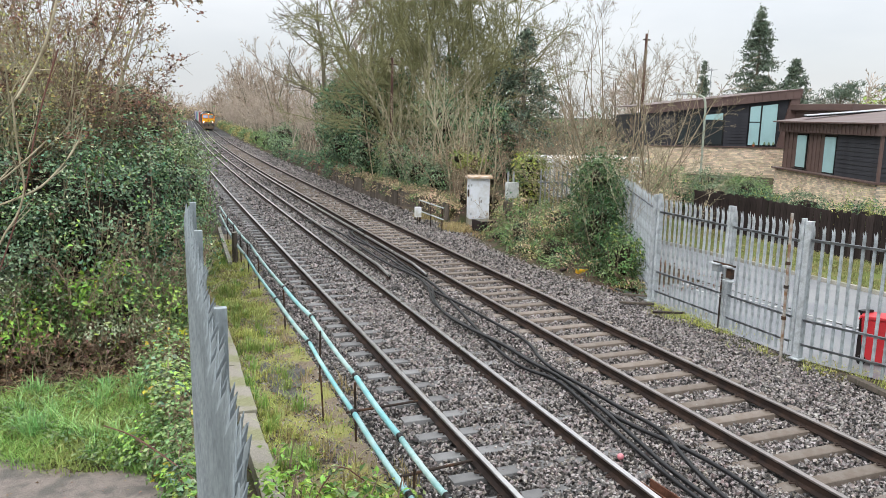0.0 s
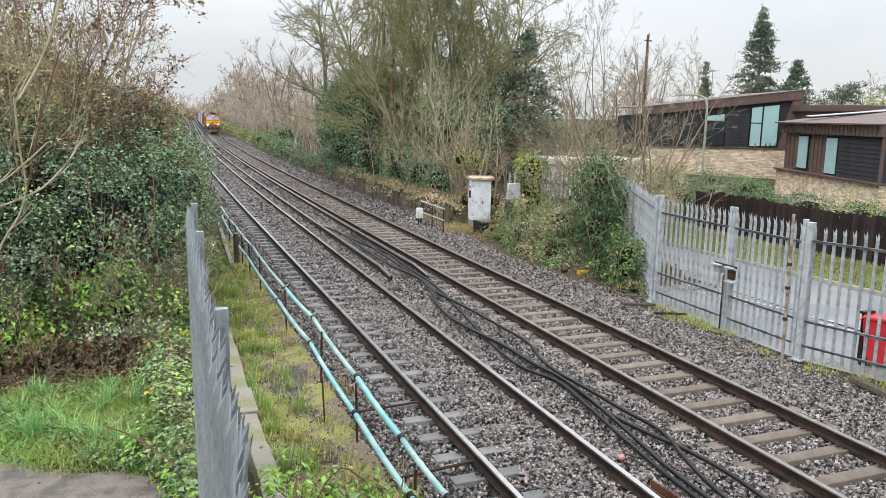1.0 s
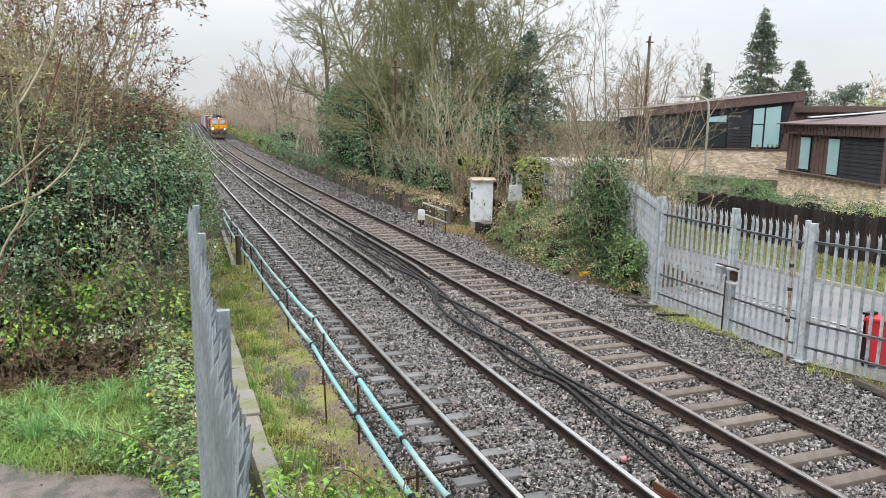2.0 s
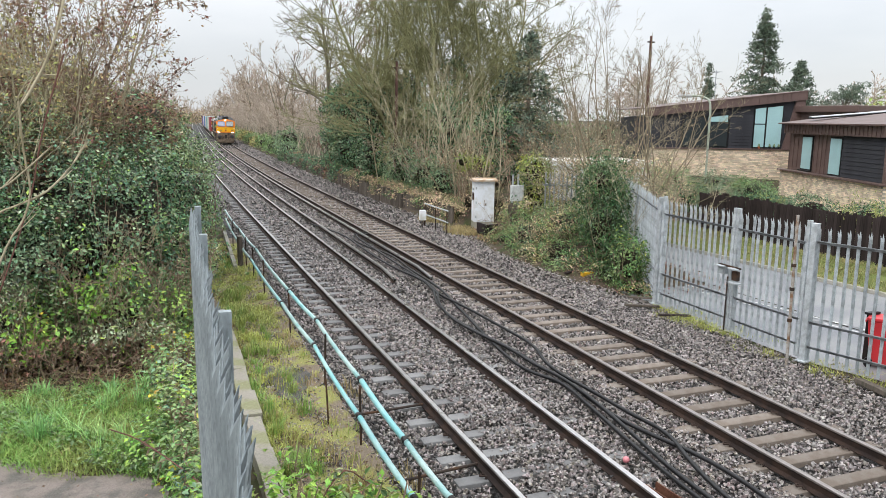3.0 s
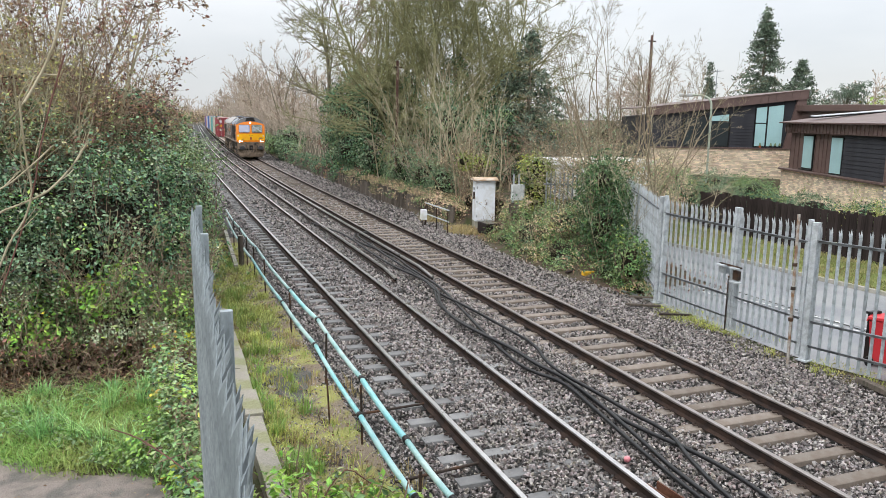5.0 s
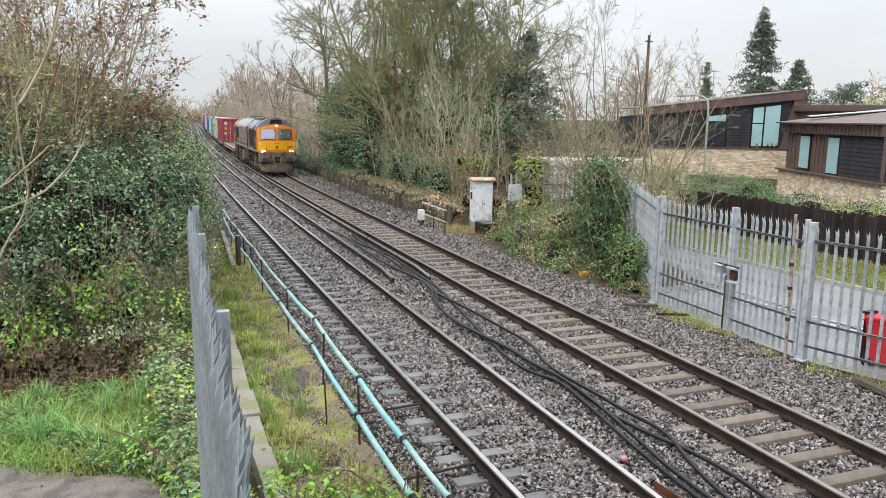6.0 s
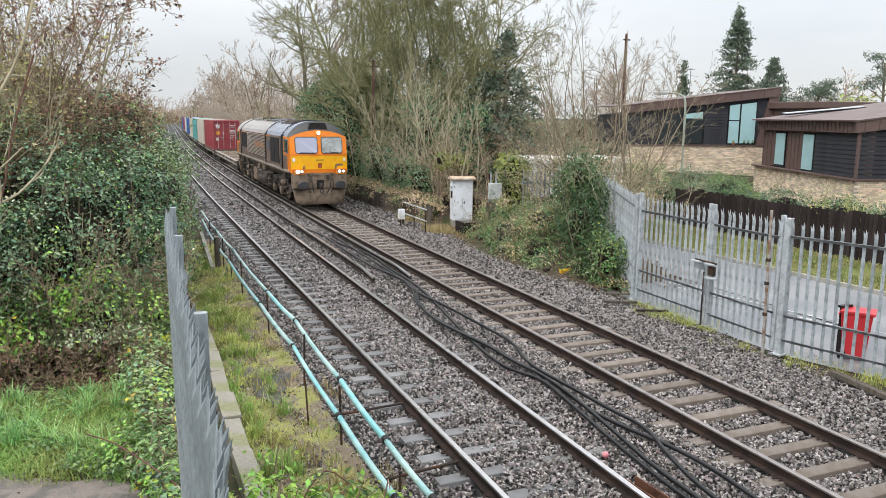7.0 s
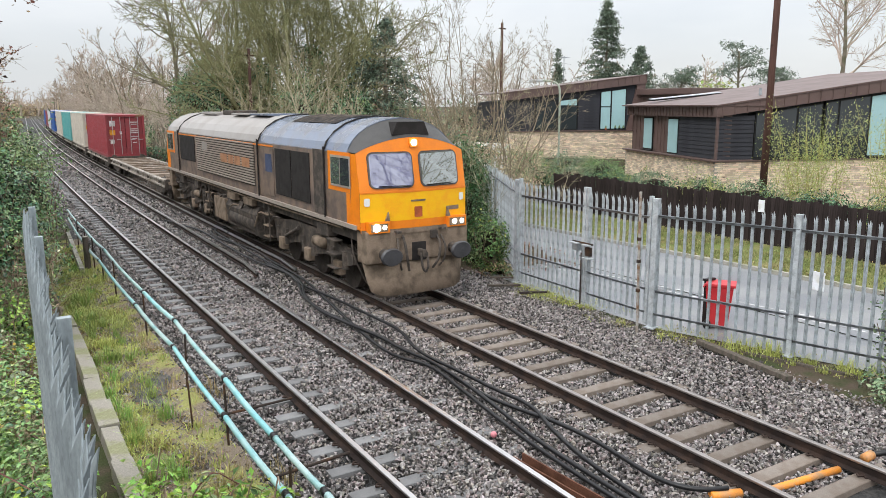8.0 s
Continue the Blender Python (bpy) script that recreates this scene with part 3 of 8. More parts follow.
def fence_span(parent, p0, p1, z, h, material, pale, spacing=0.155, rails=(0.25, 0.92, 2.05), facing=1, skip=0.08, name="panel", bar_mat=None):
    """Pales and horizontal bars between two posts; one panel is a part."""
    p0, p1 = Vector((*p0, z)), Vector((*p1, z))
    d = p1 - p0
    L = d.length
    ang = math.degrees(math.atan2(d.y, d.x))
    m = pose(*p0, 0, 0, ang)
    frame_ob = new(name)
    frame_ob.empty_display_size = 0.1
    frame_ob.parent = parent
    frame_ob.matrix_basis = m
    for r in rails:
        rail_bar(L, h, frame_ob, r, bar_mat or material)
    n = max(1, int((L - 2 * skip) / spacing))
    rr = random.Random(int(L * 1000))
    for k in range(n + 1):
        x = skip + (L - 2 * skip) * k / n
        part("pale", pale, material, frame_ob, at=pose(x, 0.026 * facing, rr.uniform(-0.01, 0.01), rr.uniform(-0.4, 0.4), rr.uniform(-0.35, 0.35), 180 if facing > 0 else 0))
    return frame_ob


def post_mesh(h, w):
    bm = B((0, 0, h / 2), (w, w, h), 0.006)
    box(bm, (0, 0, h + 0.004), (w + 0.012, w + 0.012, 0.012), 0.004)
    box(bm, (0, 0, 0.02), (w * 1.9, w * 1.9, 0.03), 0.004)
    return as_mesh("post", bm)


PALE = pale_mesh(2.60, 0.062)
PALE.materials.append(M_GALV)
Z0 = -0.24
BARS = (0.27, 0.75, 2.30)
G1, G2, G3, F4, F5, RET = (11.55, 15.30), (11.50, 12.64), (11.46, 10.55), (12.24, 7.94), (13.03, 5.31), (13.45, 18.95)


def right_fence():
    post = post_mesh(2.68, 0.115)
    post.materials.append(M_GALV)
    thin = post_mesh(2.62, 0.085)
    thin.materials.append(M_GALV)
    t = thing("palisade_fence", "galvanised steel palisade fence between the track and the road", "fence", group="palisade fences")
    for p, me in ((G3, post), (F4, thin), (F5, thin)):
        part("post", me, M_GALV, t, at=pose(*p, Z0, 0, 0, 12))
    fence_span(t, G3, F4, Z0 + 0.04, 2.6, M_GALV, PALE, 0.172, BARS, bar_mat=M_GALV_BAR)
    fence_span(t, F4, F5, Z0 + 0.04, 2.6, M_GALV, PALE, 0.172, BARS, bar_mat=M_GALV_BAR)
    t2 = thing("palisade_fence", "galvanised palisade fence running back from the gate into bushes", "fence", group="palisade fences")
    part("post", post, M_GALV, t2, at=pose(*G1, Z0))
    part("post", thin, M_GALV, t2, at=pose(*RET, Z0))
    fence_span(t2, RET, G1, Z0 + 0.04, 2.6, M_GALV, PALE, 0.172, BARS, bar_mat=M_GALV_BAR)
    fence_span(t2, (15.2, 22.4), RET, Z0 + 0.04, 2.6, M_GALV, PALE, 0.172, BARS, bar_mat=M_GALV_BAR)
    # the double gate
    g = thing("palisade_gate", "closed double palisade gate, chained and padlocked", "gate")
    zg = Z0 + 0.07
    leaf_post = as_mesh("stile", B((0, 0, 1.33), (0.075, 0.075, 2.66), 0.005))
    leaf_post.materials.append(M_GALV)
    for a, b in ((G1, G2), (G2, G3)):
        d = Vector((b[0] - a[0], b[1] - a[1]))
        d.normalize()
        s0, s1 = Vector(a) + d * 0.14, Vector(b) - d * (0.05 if b == G2 else 0.14)
        if a == G2:
            s0 = Vector(a) + d * 0.05
        leaf = fence_span(g, s0, s1, zg, 2.38, M_GALV, PALE, spacing=0.17, rails=(0.24, 0.73, 2.22), name="gate_leaf", bar_mat=M_GALV_BAR)
        L = (s1 - s0).length
        for x in (0, L):
            part("stile", leaf_post, M_GALV, leaf, at=pose(x, 0.0, 0))
    lock = thing("gate_lock", "steel lock boxes and a hanging chain on the gate", "lock")
    part("lock_box", B((11.40, 12.84, 1.12), (0.10, 0.22, 0.16), 0.01), M_GALV_DARK, lock)
    part("lock_shroud", B((11.34, 12.84, 1.22), (0.14, 0.26, 0.03), 0.005), M_GALV, lock)
    part("lock_shroud", B((11.34, 12.44, 1.22), (0.14, 0.24, 0.03), 0.005), M_GALV, lock)
    part("lock_shroud", B((11.34, 12.40, 0.92), (0.14, 0.26, 0.03), 0.005), M_GALV, lock)
    part("lock_box", B((11.40, 12.44, 1.06), (0.08, 0.16, 0.20), 0.01), M_DARKSTEEL, lock)
    part("hasp", B((11.38, 12.62, 1.24), (0.04, 0.66, 0.04), 0.006), M_DARKSTEEL, lock)
    part("drop_bolt", CY((11.42, 12.70, -0.2), (11.42, 12.70, 1.0), 0.018, n=8), M_DARKSTEEL, lock)
    ring = []
    for k in range(9):
        bm = bmesh.new()
        m = pose(11.41, 12.66 + 0.02 * math.sin(k), 0.95 - k * 0.055, 0, 90 * (k % 2), 90)
        a = np.linspace(0, 2 * np.pi, 11)
        pts = np.array([[tuple(m @ Vector((0.014 * math.cos(t_), 0.032 * math.sin(t_), 0))) for t_ in a]])
        ring.append(tubes(pts, np.full((1, 11), 0.005), 5))
        bm.free()
    v, q = joined(ring)
    part("chain", mesh_np("chain", v, q, True), M_GALV_DARK, lock)
    st = thing("marker_stake", "weathered leaning steel stake with rust by the gate post", "stake")
    part("shaft", prism([(-0.03, 0), (0.03, 0), (0.03, 0.03), (0.0, 0.05), (-0.03, 0.03)], 0, 2.92, 'z'), mat("flaking_steel", (0.36, 0.34, 0.31), 0.7, var=0.3, scale=6, fine=40, second=(0.20, 0.11, 0.06)), st, at=pose(11.02, 10.48, -0.3, -1.0, 0.0, 30))
    for z in (1.95, 1.5, 0.9):
        part("band", CY((0.0, 0.025, z), (0.0, 0.025, z + 0.06), 0.045, n=10), M_DARKSTEEL, st, at=pose(11.02, 10.48, -0.3, -1.0, 0, 30))


right_fence()


M_KERB = mat("pale_mossy_concrete", (0.27, 0.25, 0.215), 0.85, var=0.3, scale=3, fine=50, bump=0.5, second=(0.22, 0.22, 0.13))


def left_fence():
    top, base = 3.26, -0.34
    pale = pale_mesh(top - base, 0.098)
    pale.materials.append(M_GALV_CLEAN)
    post = as_mesh("post", B((0, 0, (top - base) / 2), (0.066, 0.05, top - base), 0.004))
    post.materials.append(M_GALV_CLEAN)
    t = thing("palisade_fence", "tall grey galvanised palisade fence between path and mossy strip", "fence", group="palisade fences")
    pts = [(0.20, 1.28), (0.255, 4.03), (0.30, 6.78), (0.36, 8.90)]
    for p in pts:
        part("post", post, M_GALV_CLEAN, t, at=pose(p[0] + 0.045, p[1], base, 0, 0, 0))
    for a, b in zip(pts, pts[1:]):
        fence_span(t, a, b, base, 1.8, M_GALV_CLEAN, pale, spacing=0.135, rails=(0.35, 1.6, 2.95), facing=1, skip=0.07)
    k = thing("concrete_kerb", "broken mossy concrete kerb along the mossy strip", "kerb")
    rr = random.Random(4)
    y = 5.2
    while y < 17.5:
        L = rr.uniform(0.8, 1.5)
        part("kerb_stone", B((0, L / 2, 0), (0.25 + rr.uniform(-.03, .03), L - 0.02, 0.34), 0.02), M_KERB, k, at=pose(1.11 + (y - 5.2) * 0.008 + rr.uniform(-0.02, 0.02), y, -0.28 + rr.uniform(-0.03, 0.03), rr.uniform(-1, 1), rr.uniform(-4, 4), rr.uniform(-1.5, 1.5)))
        y += L
    e = thing("concrete_edging", "low concrete edging beside mossy ground", "kerb")
    for j in range(4):
        part("kerb_stone", B((0, 0.9, 0), (0.12, 1.75, 0.32), 0.012), M_CONCRETE, e, at=pose(2.02 + 0.07 * j, 22.6 + 1.85 * j, -0.27, 0, 0, -2.2))


left_fence()


# ------------------------------------------------------------ teal pipe rails on stakes
def pipe_rail():
    t = thing("pipe_rail", "two sagging runs of teal plastic pipe on thin steel stakes", "handrail")
    up = [(2.46, 31.0, 0.5), (2.44, 25.5, 0.55), (2.50, 21.5, 0.55), (2.54, 16.0, 0.55), (2.62, 13.4, 0.57), (2.60, 10.1, 0.55), (2.57, 7.9, 0.55), (2.58, 6.4, 0.55), (2.6, 3.0, 0.5)]
    lo = [(2.45, 31.0, 0.2), (2.32, 25.0, 0.25), (2.36, 21.6, 0.25), (2.40, 16.2, 0.25), (2.47, 12.9, 0.25), (2.42, 9.5, 0.25), (2.42, 7.1, 0.24), (2.44, 3.0, 0.2)]
    rr = random.Random(8)
    for run in (up, lo):
        for k, (a, b) in enumerate(zip(run, run[1:])):
            m = M_PALETEAL if (k < 2 or rr.random() < 0.35) else M_TEAL
            n = 6
            P = np.array([[(a[0] + (b[0] - a[0]) * s, a[1] + (b[1] - a[1]) * s, a[2] + (b[2] - a[2]) * s - 0.05 * math.sin(math.pi * s) * min(1, abs(b[1] - a[1]) / 4)) for s in np.linspace(-0.03, 1.03, n)]])
            v, q = tubes(P, np.full((1, n), 0.034 + 0.004 * (k % 2)), 12)
            part("pipe", mesh_np("pipe", v, q, True), m, t)
            d = Vector(b) - Vector(a)
            d.normalize()
            c = Vector(b)
            part("coupling", CY(c - d * 0.05, c + d * 0.05, 0.046, n=14), M_CABLE, t, "black rubber coupling", smooth=True)
    for y in (7.2, 9.73, 12.36, 15.62, 19.5, 21.6, 23.4, 25.2, 27.5):
        x = float(np.interp(y, [6, 10, 13, 16, 22, 26], [2.50, 2.51, 2.55, 2.48, 2.44, 2.40]))
        part("stake", CY((x, y, -0.4), (x + rr.uniform(-.03, .03), y, 0.60 if y > 8 else 0.5), 0.017, n=8), M_DARKSTEEL, t, "thin rusty steel stake")
    loose = thing("steel_rod", "thin rusty rod standing in the moss beside the pipes", "rod")
    part("rod", CY((2.24, 10.63, -0.4), (2.2, 10.62, 0.42), 0.014, n=8), M_DARKSTEEL, loose)
    for y, z in ((10.35, -0.05), (8.2, -0.06)):
        bar = thing("steel_tie_bar", "dark steel bar from a stake to the rail", "bar", group="tie bars")
        part("bar", CY((2.50, y - 0.1, z), (3.68, y + 0.12, -0.10), 0.020, n=8), M_DARKSTEEL, bar)
    s = thing("timber_stump", "short weathered round timber post beside the pipes", "post")
    part("post", CY((2.26, 23.5, -0.35), (2.25, 23.5, 0.62), 0.085, 0.08, 14), M_OLDTIMBER, s, smooth=False)
    part("cap", CY((2.25, 23.5, 0.62), (2.25, 23.5, 0.632), 0.078, 0.07, 14), M_CONCRETE, s)


pipe_rail()


# ------------------------------------------------------------ the freight train
M_ORANGE = mat("orange_cab_paint", (0.82, 0.225, 0.008), 0.38, var=0.05, scale=3, fine=30, bump=0.02, second=(0.74, 0.20, 0.012))
M_YELLOW = mat("yellow_warning_panel", (0.92, 0.49, 0.004), 0.38, var=0.04, scale=3, fine=30, bump=0.02, second=(0.90, 0.40, 0.006))
M_BODY = mat("dirty_bronze_body_side", (0.20, 0.145, 0.112), 0.5, var=0.15, scale=2.2, fine=25, bump=0.04, second=(0.11, 0.085, 0.075))
M_SILVER = mat("dirty_silver_body", (0.38, 0.335, 0.29), 0.45, metal=0.2, var=0.12, scale=1.5, fine=25, bump=0.04, second=(0.36, 0.30, 0.26))
M_ROOFBLUE = mat("blue_grey_roof", (0.17, 0.205, 0.28), 0.26, metal=0.3, var=0.1, scale=1.2, fine=25, bump=0.03, second=(0.17, 0.18, 0.21))
M_ROOFSILVER = mat("dusty_silver_roof", (0.33, 0.31, 0.295), 0.45, metal=0.2, var=0.1, scale=1.2, fine=25, bump=0.03, second=(0.30, 0.275, 0.255))
M_BROW = mat("black_cab_brow", (0.040, 0.038, 0.036), 0.5, var=0.15, fine=30)
M_GRILLE = mat("dark_grille", (0.030, 0.027, 0.026), 0.7, var=0.2, fine=60)
M_UNDER = mat("oily_underframe_rib_shade", (0.060, 0.052, 0.046), 0.75, var=0.3, scale=5, fine=40, bump=0.3, second=(0.115, 0.095, 0.08))
M_BEAM = mat("dusty_bufferbeam", (0.235, 0.18, 0.135), 0.8, var=0.2, scale=4, fine=40, bump=0.2, second=(0.14, 0.108, 0.08))
M_WHEEL = mat("steel_wheel", (0.10, 0.085, 0.075), 0.6, metal=0.5, var=0.2, fine=40)
M_BADGE = mat("red_brown_badge", (0.45, 0.10, 0.03), 0.5)
M_RUBBER = mat("dusty_grey_rubber", (0.11, 0.10, 0.095), 0.7)
M_SEAL = mat("black_window_seal", (0.02, 0.02, 0.02), 0.6)
# blue base colour adds painted sky reflection to the left windscreen
M_GLASS_L = glass_mat("sky_tinted_windscreen", (0.14, 0.15, 0.28), 0.02)
M_GLASS_R = glass_mat("pale_windscreen", (0.10, 0.125, 0.11), 0.02)
for gm in (M_GLASS_L, M_GLASS_R):
    gm.node_tree.nodes["Principled BSDF"].inputs["IOR"].default_value = 2.3
M_LAMP = glow_mat("lit_headlight", (1.0, 0.97, 0.90), 14.0)
M_LAMP_DIM = glow_mat("dim_lamp", (1.0, 0.95, 0.86), 2.5)
M_LENS = mat("white_lens", (0.75, 0.75, 0.72), 0.25, var=0.05)
M_DECAL = mat("faded_orange_lettering", (0.42, 0.20, 0.10), 0.5)
M_BLUEDOOR = mat("blue_door_paint", (0.05, 0.07, 0.14), 0.5)

SECTION = [(1.34, 1.68), (1.36, 2.4), (1.35, 3.28), (1.27, 3.48), (1.08, 3.69), (0.80, 3.87), (0.45, 3.99), (0.0, 4.04)]
ROOF = SECTION[2:]


def both(half):
    return half + [(-x, z) for x, z in reversed(half[:-1])] if half[-1][0] == 0 else half + [(-x, z) for x, z in reversed(half)]


def nose(x, z):
    """How far back the cab's front lies at x, z."""
    return 0.16 * (x / 1.34) ** 2 + 0.20 * max(0.0, z - 2.5)


def arch(x):
    return 3.28 + 0.34 * math.cos(min(1, abs(x) / 1.36) * math.pi / 2) ** 0.8


def face_patch(xs, zlo, zhi, rows, out=0.0, thick=0.0):
    """A piece of the curved cab front between two heights given as functions of x."""
    V, nx = [], len(xs)
    for r in range(rows + 1):
        for x in xs:
            z = zlo(x) + (zhi(x) - zlo(x)) * r / rows
            V.append((x, nose(x, z) - out, z))
    F = [(r * nx + i, r * nx + i + 1, (r + 1) * nx + i + 1, (r + 1) * nx + i) for r in range(rows) for i in range(nx - 1)]
    return mesh_np("patch", V, np.array(F), True)


def rounded(cx, cz, w, h, r, n=5):
    out = []
    for sx, sz, a0 in ((1, 1, 0), (-1, 1, 90), (-1, -1, 180), (1, -1, 270)):
        for k in range(n):
            a = radians(a0 + 90 * k / (n - 1))
            out.append((cx + sx * (w / 2 - r) + r * math.cos(a), cz + sz * (h / 2 - r) + r * math.sin(a)))
    return out


def front_plate(cx, cz, w, h, r, out, depth=0.02):
    """A rounded plate that follows the cab's front."""
    bm = bmesh.new()
    o = rounded(cx, cz, w, h, r)
    a = [bm.verts.new((x, nose(x, z) - out, z)) for x, z in o]
    b = [bm.verts.new((x, nose(x, z) - out + depth, z)) for x, z in o]
    k = len(o)
    bm.faces.new(a)
    for i in range(k):
        bm.faces.new((a[i], a[(i + 1) % k], b[(i + 1) % k], b[i]))
    return bm


def side_plate(y0, y1, z0, z1, x=1.36, depth=0.012, r=0.0):
    s = 1 if x > 0 else -1
    return B(((x + s * depth / 2), (y0 + y1) / 2, (z0 + z1) / 2), (depth, y1 - y0, z1 - z0), min(0.004, depth / 3))


def loft(ring0, ring1):
    V = [*ring0, *ring1]
    k = len(ring0)
    F = [(i, i + 1, k + i + 1, k + i) for i in range(k - 1)]
    return mesh_np("loft", V, np.array(F), True)


def wheelset_mesh(r=0.53):
    bm = bmesh.new()
    for s in (-1, 1):
        cyl(bm, (s * 0.685, 0, 0), (s * 0.815, 0, 0), r, r, 28)
        cyl(bm, (s * 0.655, 0, 0), (s * 0.685, 0, 0), r + 0.03, r + 0.03, 28)
        cyl(bm, (s * 0.815, 0, 0), (s * 0.83, 0, 0), r * 0.35, r * 0.3, 12)
        for k in range(6):
            a = k * math.pi / 3
            box(bm, (s * 0.818, math.cos(a) * r * 0.6, math.sin(a) * r * 0.6), (0.012, 0.05, 0.05))
    cyl(bm, (-0.8, 0, 0), (0.8, 0, 0), 0.09, 0.09, 12)
    return as_mesh("wheelset", bm)


WHEELSET = wheelset_mesh()
WHEELSET.materials.append(M_WHEEL)
WHEELSET_S = wheelset_mesh(0.46)
WHEELSET_S.materials.append(M_WHEEL)
SPINNING = []


def locomotive():
    t = thing("locomotive", "grimy orange and silver-bronze diesel freight locomotive with lit headlights", "locomotive")
    Lb = 19.9
    # body sides and roof
    for s in (1, -1):
        w = part("side_wall", prism([(s * 1.30, 1.68), (s * 1.34, 1.68), (s * 1.355, 2.4), (s * 1.345, 3.30), (s * 1.30, 3.30)], 0.58, Lb - 0.58, 'y'), M_BODY, t, "dirty bronze bodyside")
        # window of the cab, framed
        for y0, y1 in ((0.60, 1.58), (Lb - 1.58, Lb - 0.60)):
            e0, e1 = (0.585, 1.80) if y0 < 5 else (Lb - 1.80, Lb - 0.585)
            part("cab_panel", side_plate(e0, e1, 2.42, 3.30, s * 1.350, 0.008), M_ORANGE, w, "orange paint round the cab window")
            part("cab_panel", side_plate(*((0.585, 0.80) if y0 < 5 else (Lb - 0.80, Lb - 0.585)), 1.74, 2.415, s * 1.350, 0.008), M_ORANGE, w)
            fr = part("side_window", side_plate(y0 - .05, y1 + .05, 2.52, 3.22, s * 1.36, 0.014), M_SILVER, w, "cab side window in a pale frame")
            part("glazing", side_plate(y0, (y0 + y1) / 2 - .02, 2.57, 3.17, s * 1.368, 0.012), M_GLASS, w)
            part("glazing", side_plate((y0 + y1) / 2 + .02, y1, 2.57, 3.17, s * 1.368, 0.012), M_GLASS_R, w)
        for y0, y1 in ((2.95, 4.2), (4.26, 5.45), (14.6, 17.0)):
            part("grille", side_plate(y0, y1, 1.95 if y0 < 10 else 2.25, 3.18, s * 1.356, 0.02), M_GRILLE, w, "dark radiator grille")
        for k in range(16):
            z = 2.04 + k * 0.078
            part("rib", B((s * 1.378, 10.8, z), (0.045, 6.9, 0.040), 0.008), M_SILVER, w)
        # backing in dark underframe colour paints the shade between the ribs
        part("ribbed_panel", side_plate(7.3, 14.3, 1.98, 3.28, s * 1.352, 0.012), M_UNDER, w, "dark backing panel, shade put between the silver ribs")
        part("door", side_plate(5.62, 6.55, 1.85, 3.15, s * 1.356, 0.014), M_BODY, w)
        part("door_window", side_plate(5.75, 6.3, 2.5, 3.0, s * 1.366, 0.01), M_BLUEDOOR, w)
        part("nameplate", side_plate(12.6, 13.3, 2.78, 3.05, s * 1.394, 0.012), M_ROOFSILVER, w, "small metal plate with unreadable writing")
        for k, (y0, y1) in enumerate(((7.7, 8.5), (8.65, 9.3), (9.4, 10.0), (10.1, 10.9))):
            part("lettering_bar", side_plate(y0, y1, 2.50, 2.78, s * 1.392, 0.010), M_DECAL, w, "faded orange lettering, unreadable")
        part("stripe", side_plate(5.6, 17.2, 3.20, 3.24, s * 1.37, 0.008), M_ORANGE, w, "thin orange stripe")
        part("sill", B((s * 1.36, Lb / 2, 1.70), (0.05, Lb - 0.6, 0.10), 0.01), M_SILVER, w, "pale sill along the body")
        for y in (1.95, 6.9, 17.2):
            part("grab_rail", CY((s * 1.40, y, 1.75), (s * 1.40, y, 3.38), 0.022, n=8), M_GRILLE, w)
            part("door_recess", side_plate(y + 0.05, y + (0.75 if y < 3 else 0.3), 1.78, 3.3, s * 1.352, 0.014), M_UNDER if y < 3 else M_BODY, w)
    roof_half = [(x, z) for x, z in ROOF]
    rprof = both(roof_half)
    for y0, y1, m, lab in ((0.75, 2.0, M_ROOFBLUE, "blue-grey cab roof"), (2.02, 6.9, M_ROOFBLUE, "blue-grey roof"), (6.92, 17.2, M_ROOFSILVER, "dusty silver roof"), (17.22, 19.3, M_ROOFSILVER, "dusty silver cab roof")):
        part("roof", prism(rprof, y0, y1, 'y'), m, t, lab)
    for y in (2.01, 6.91, 17.21):
        bm = bmesh.new()
        o = [(x * 1.012, z + 0.02) for x, z in rprof]
        P = np.array([[(x, y, z) for x, z in o]])
        v, q = tubes(P, np.full((1, len(o)), 0.020), 6)
        bm.free()
        part("roof_band", mesh_np("roof_band", v, q, True), M_GRILLE, t)
    # roof details
    part("roof_grille", loft([(x, 2.6, z + 0.015) for x, z in rprof[2:-3]], [(x, 5.6, z + 0.015) for x, z in rprof[2:-3]]), M_GRILLE, t, "dark roof radiator grille")
    for k in range(9):
        y = 2.75 + k * 0.33
        P = np.array([[(x, y, z + 0.02) for x, z in rprof[2:-3]]])
        v, q = tubes(P, np.full((1, P.shape[1]), 0.02), 4)
        part("roof_slat", mesh_np("roof_slat", v, q), M_UNDER, t)
    part("roof_hatch", B((0, 9.0, 4.035), (1.3, 1.8, 0.06), 0.015), M_ROOFBLUE, t)
    part("roof_hatch", B((0, 11.2, 4.035), (1.3, 1.6, 0.06), 0.015), M_ROOFSILVER, t)
    part("exhaust", B((0, 13.2, 4.07), (0.9, 1.3, 0.16), 0.05), M_UNDER, t, "sooty exhaust housing")
    part("roof_step", B((0, 15.3, 4.04), (1.2, 2.2, 0.10), 0.03), M_ROOFSILVER, t)
    # cab front and rear
    xs = np.linspace(-1.335, 1.335, 17)
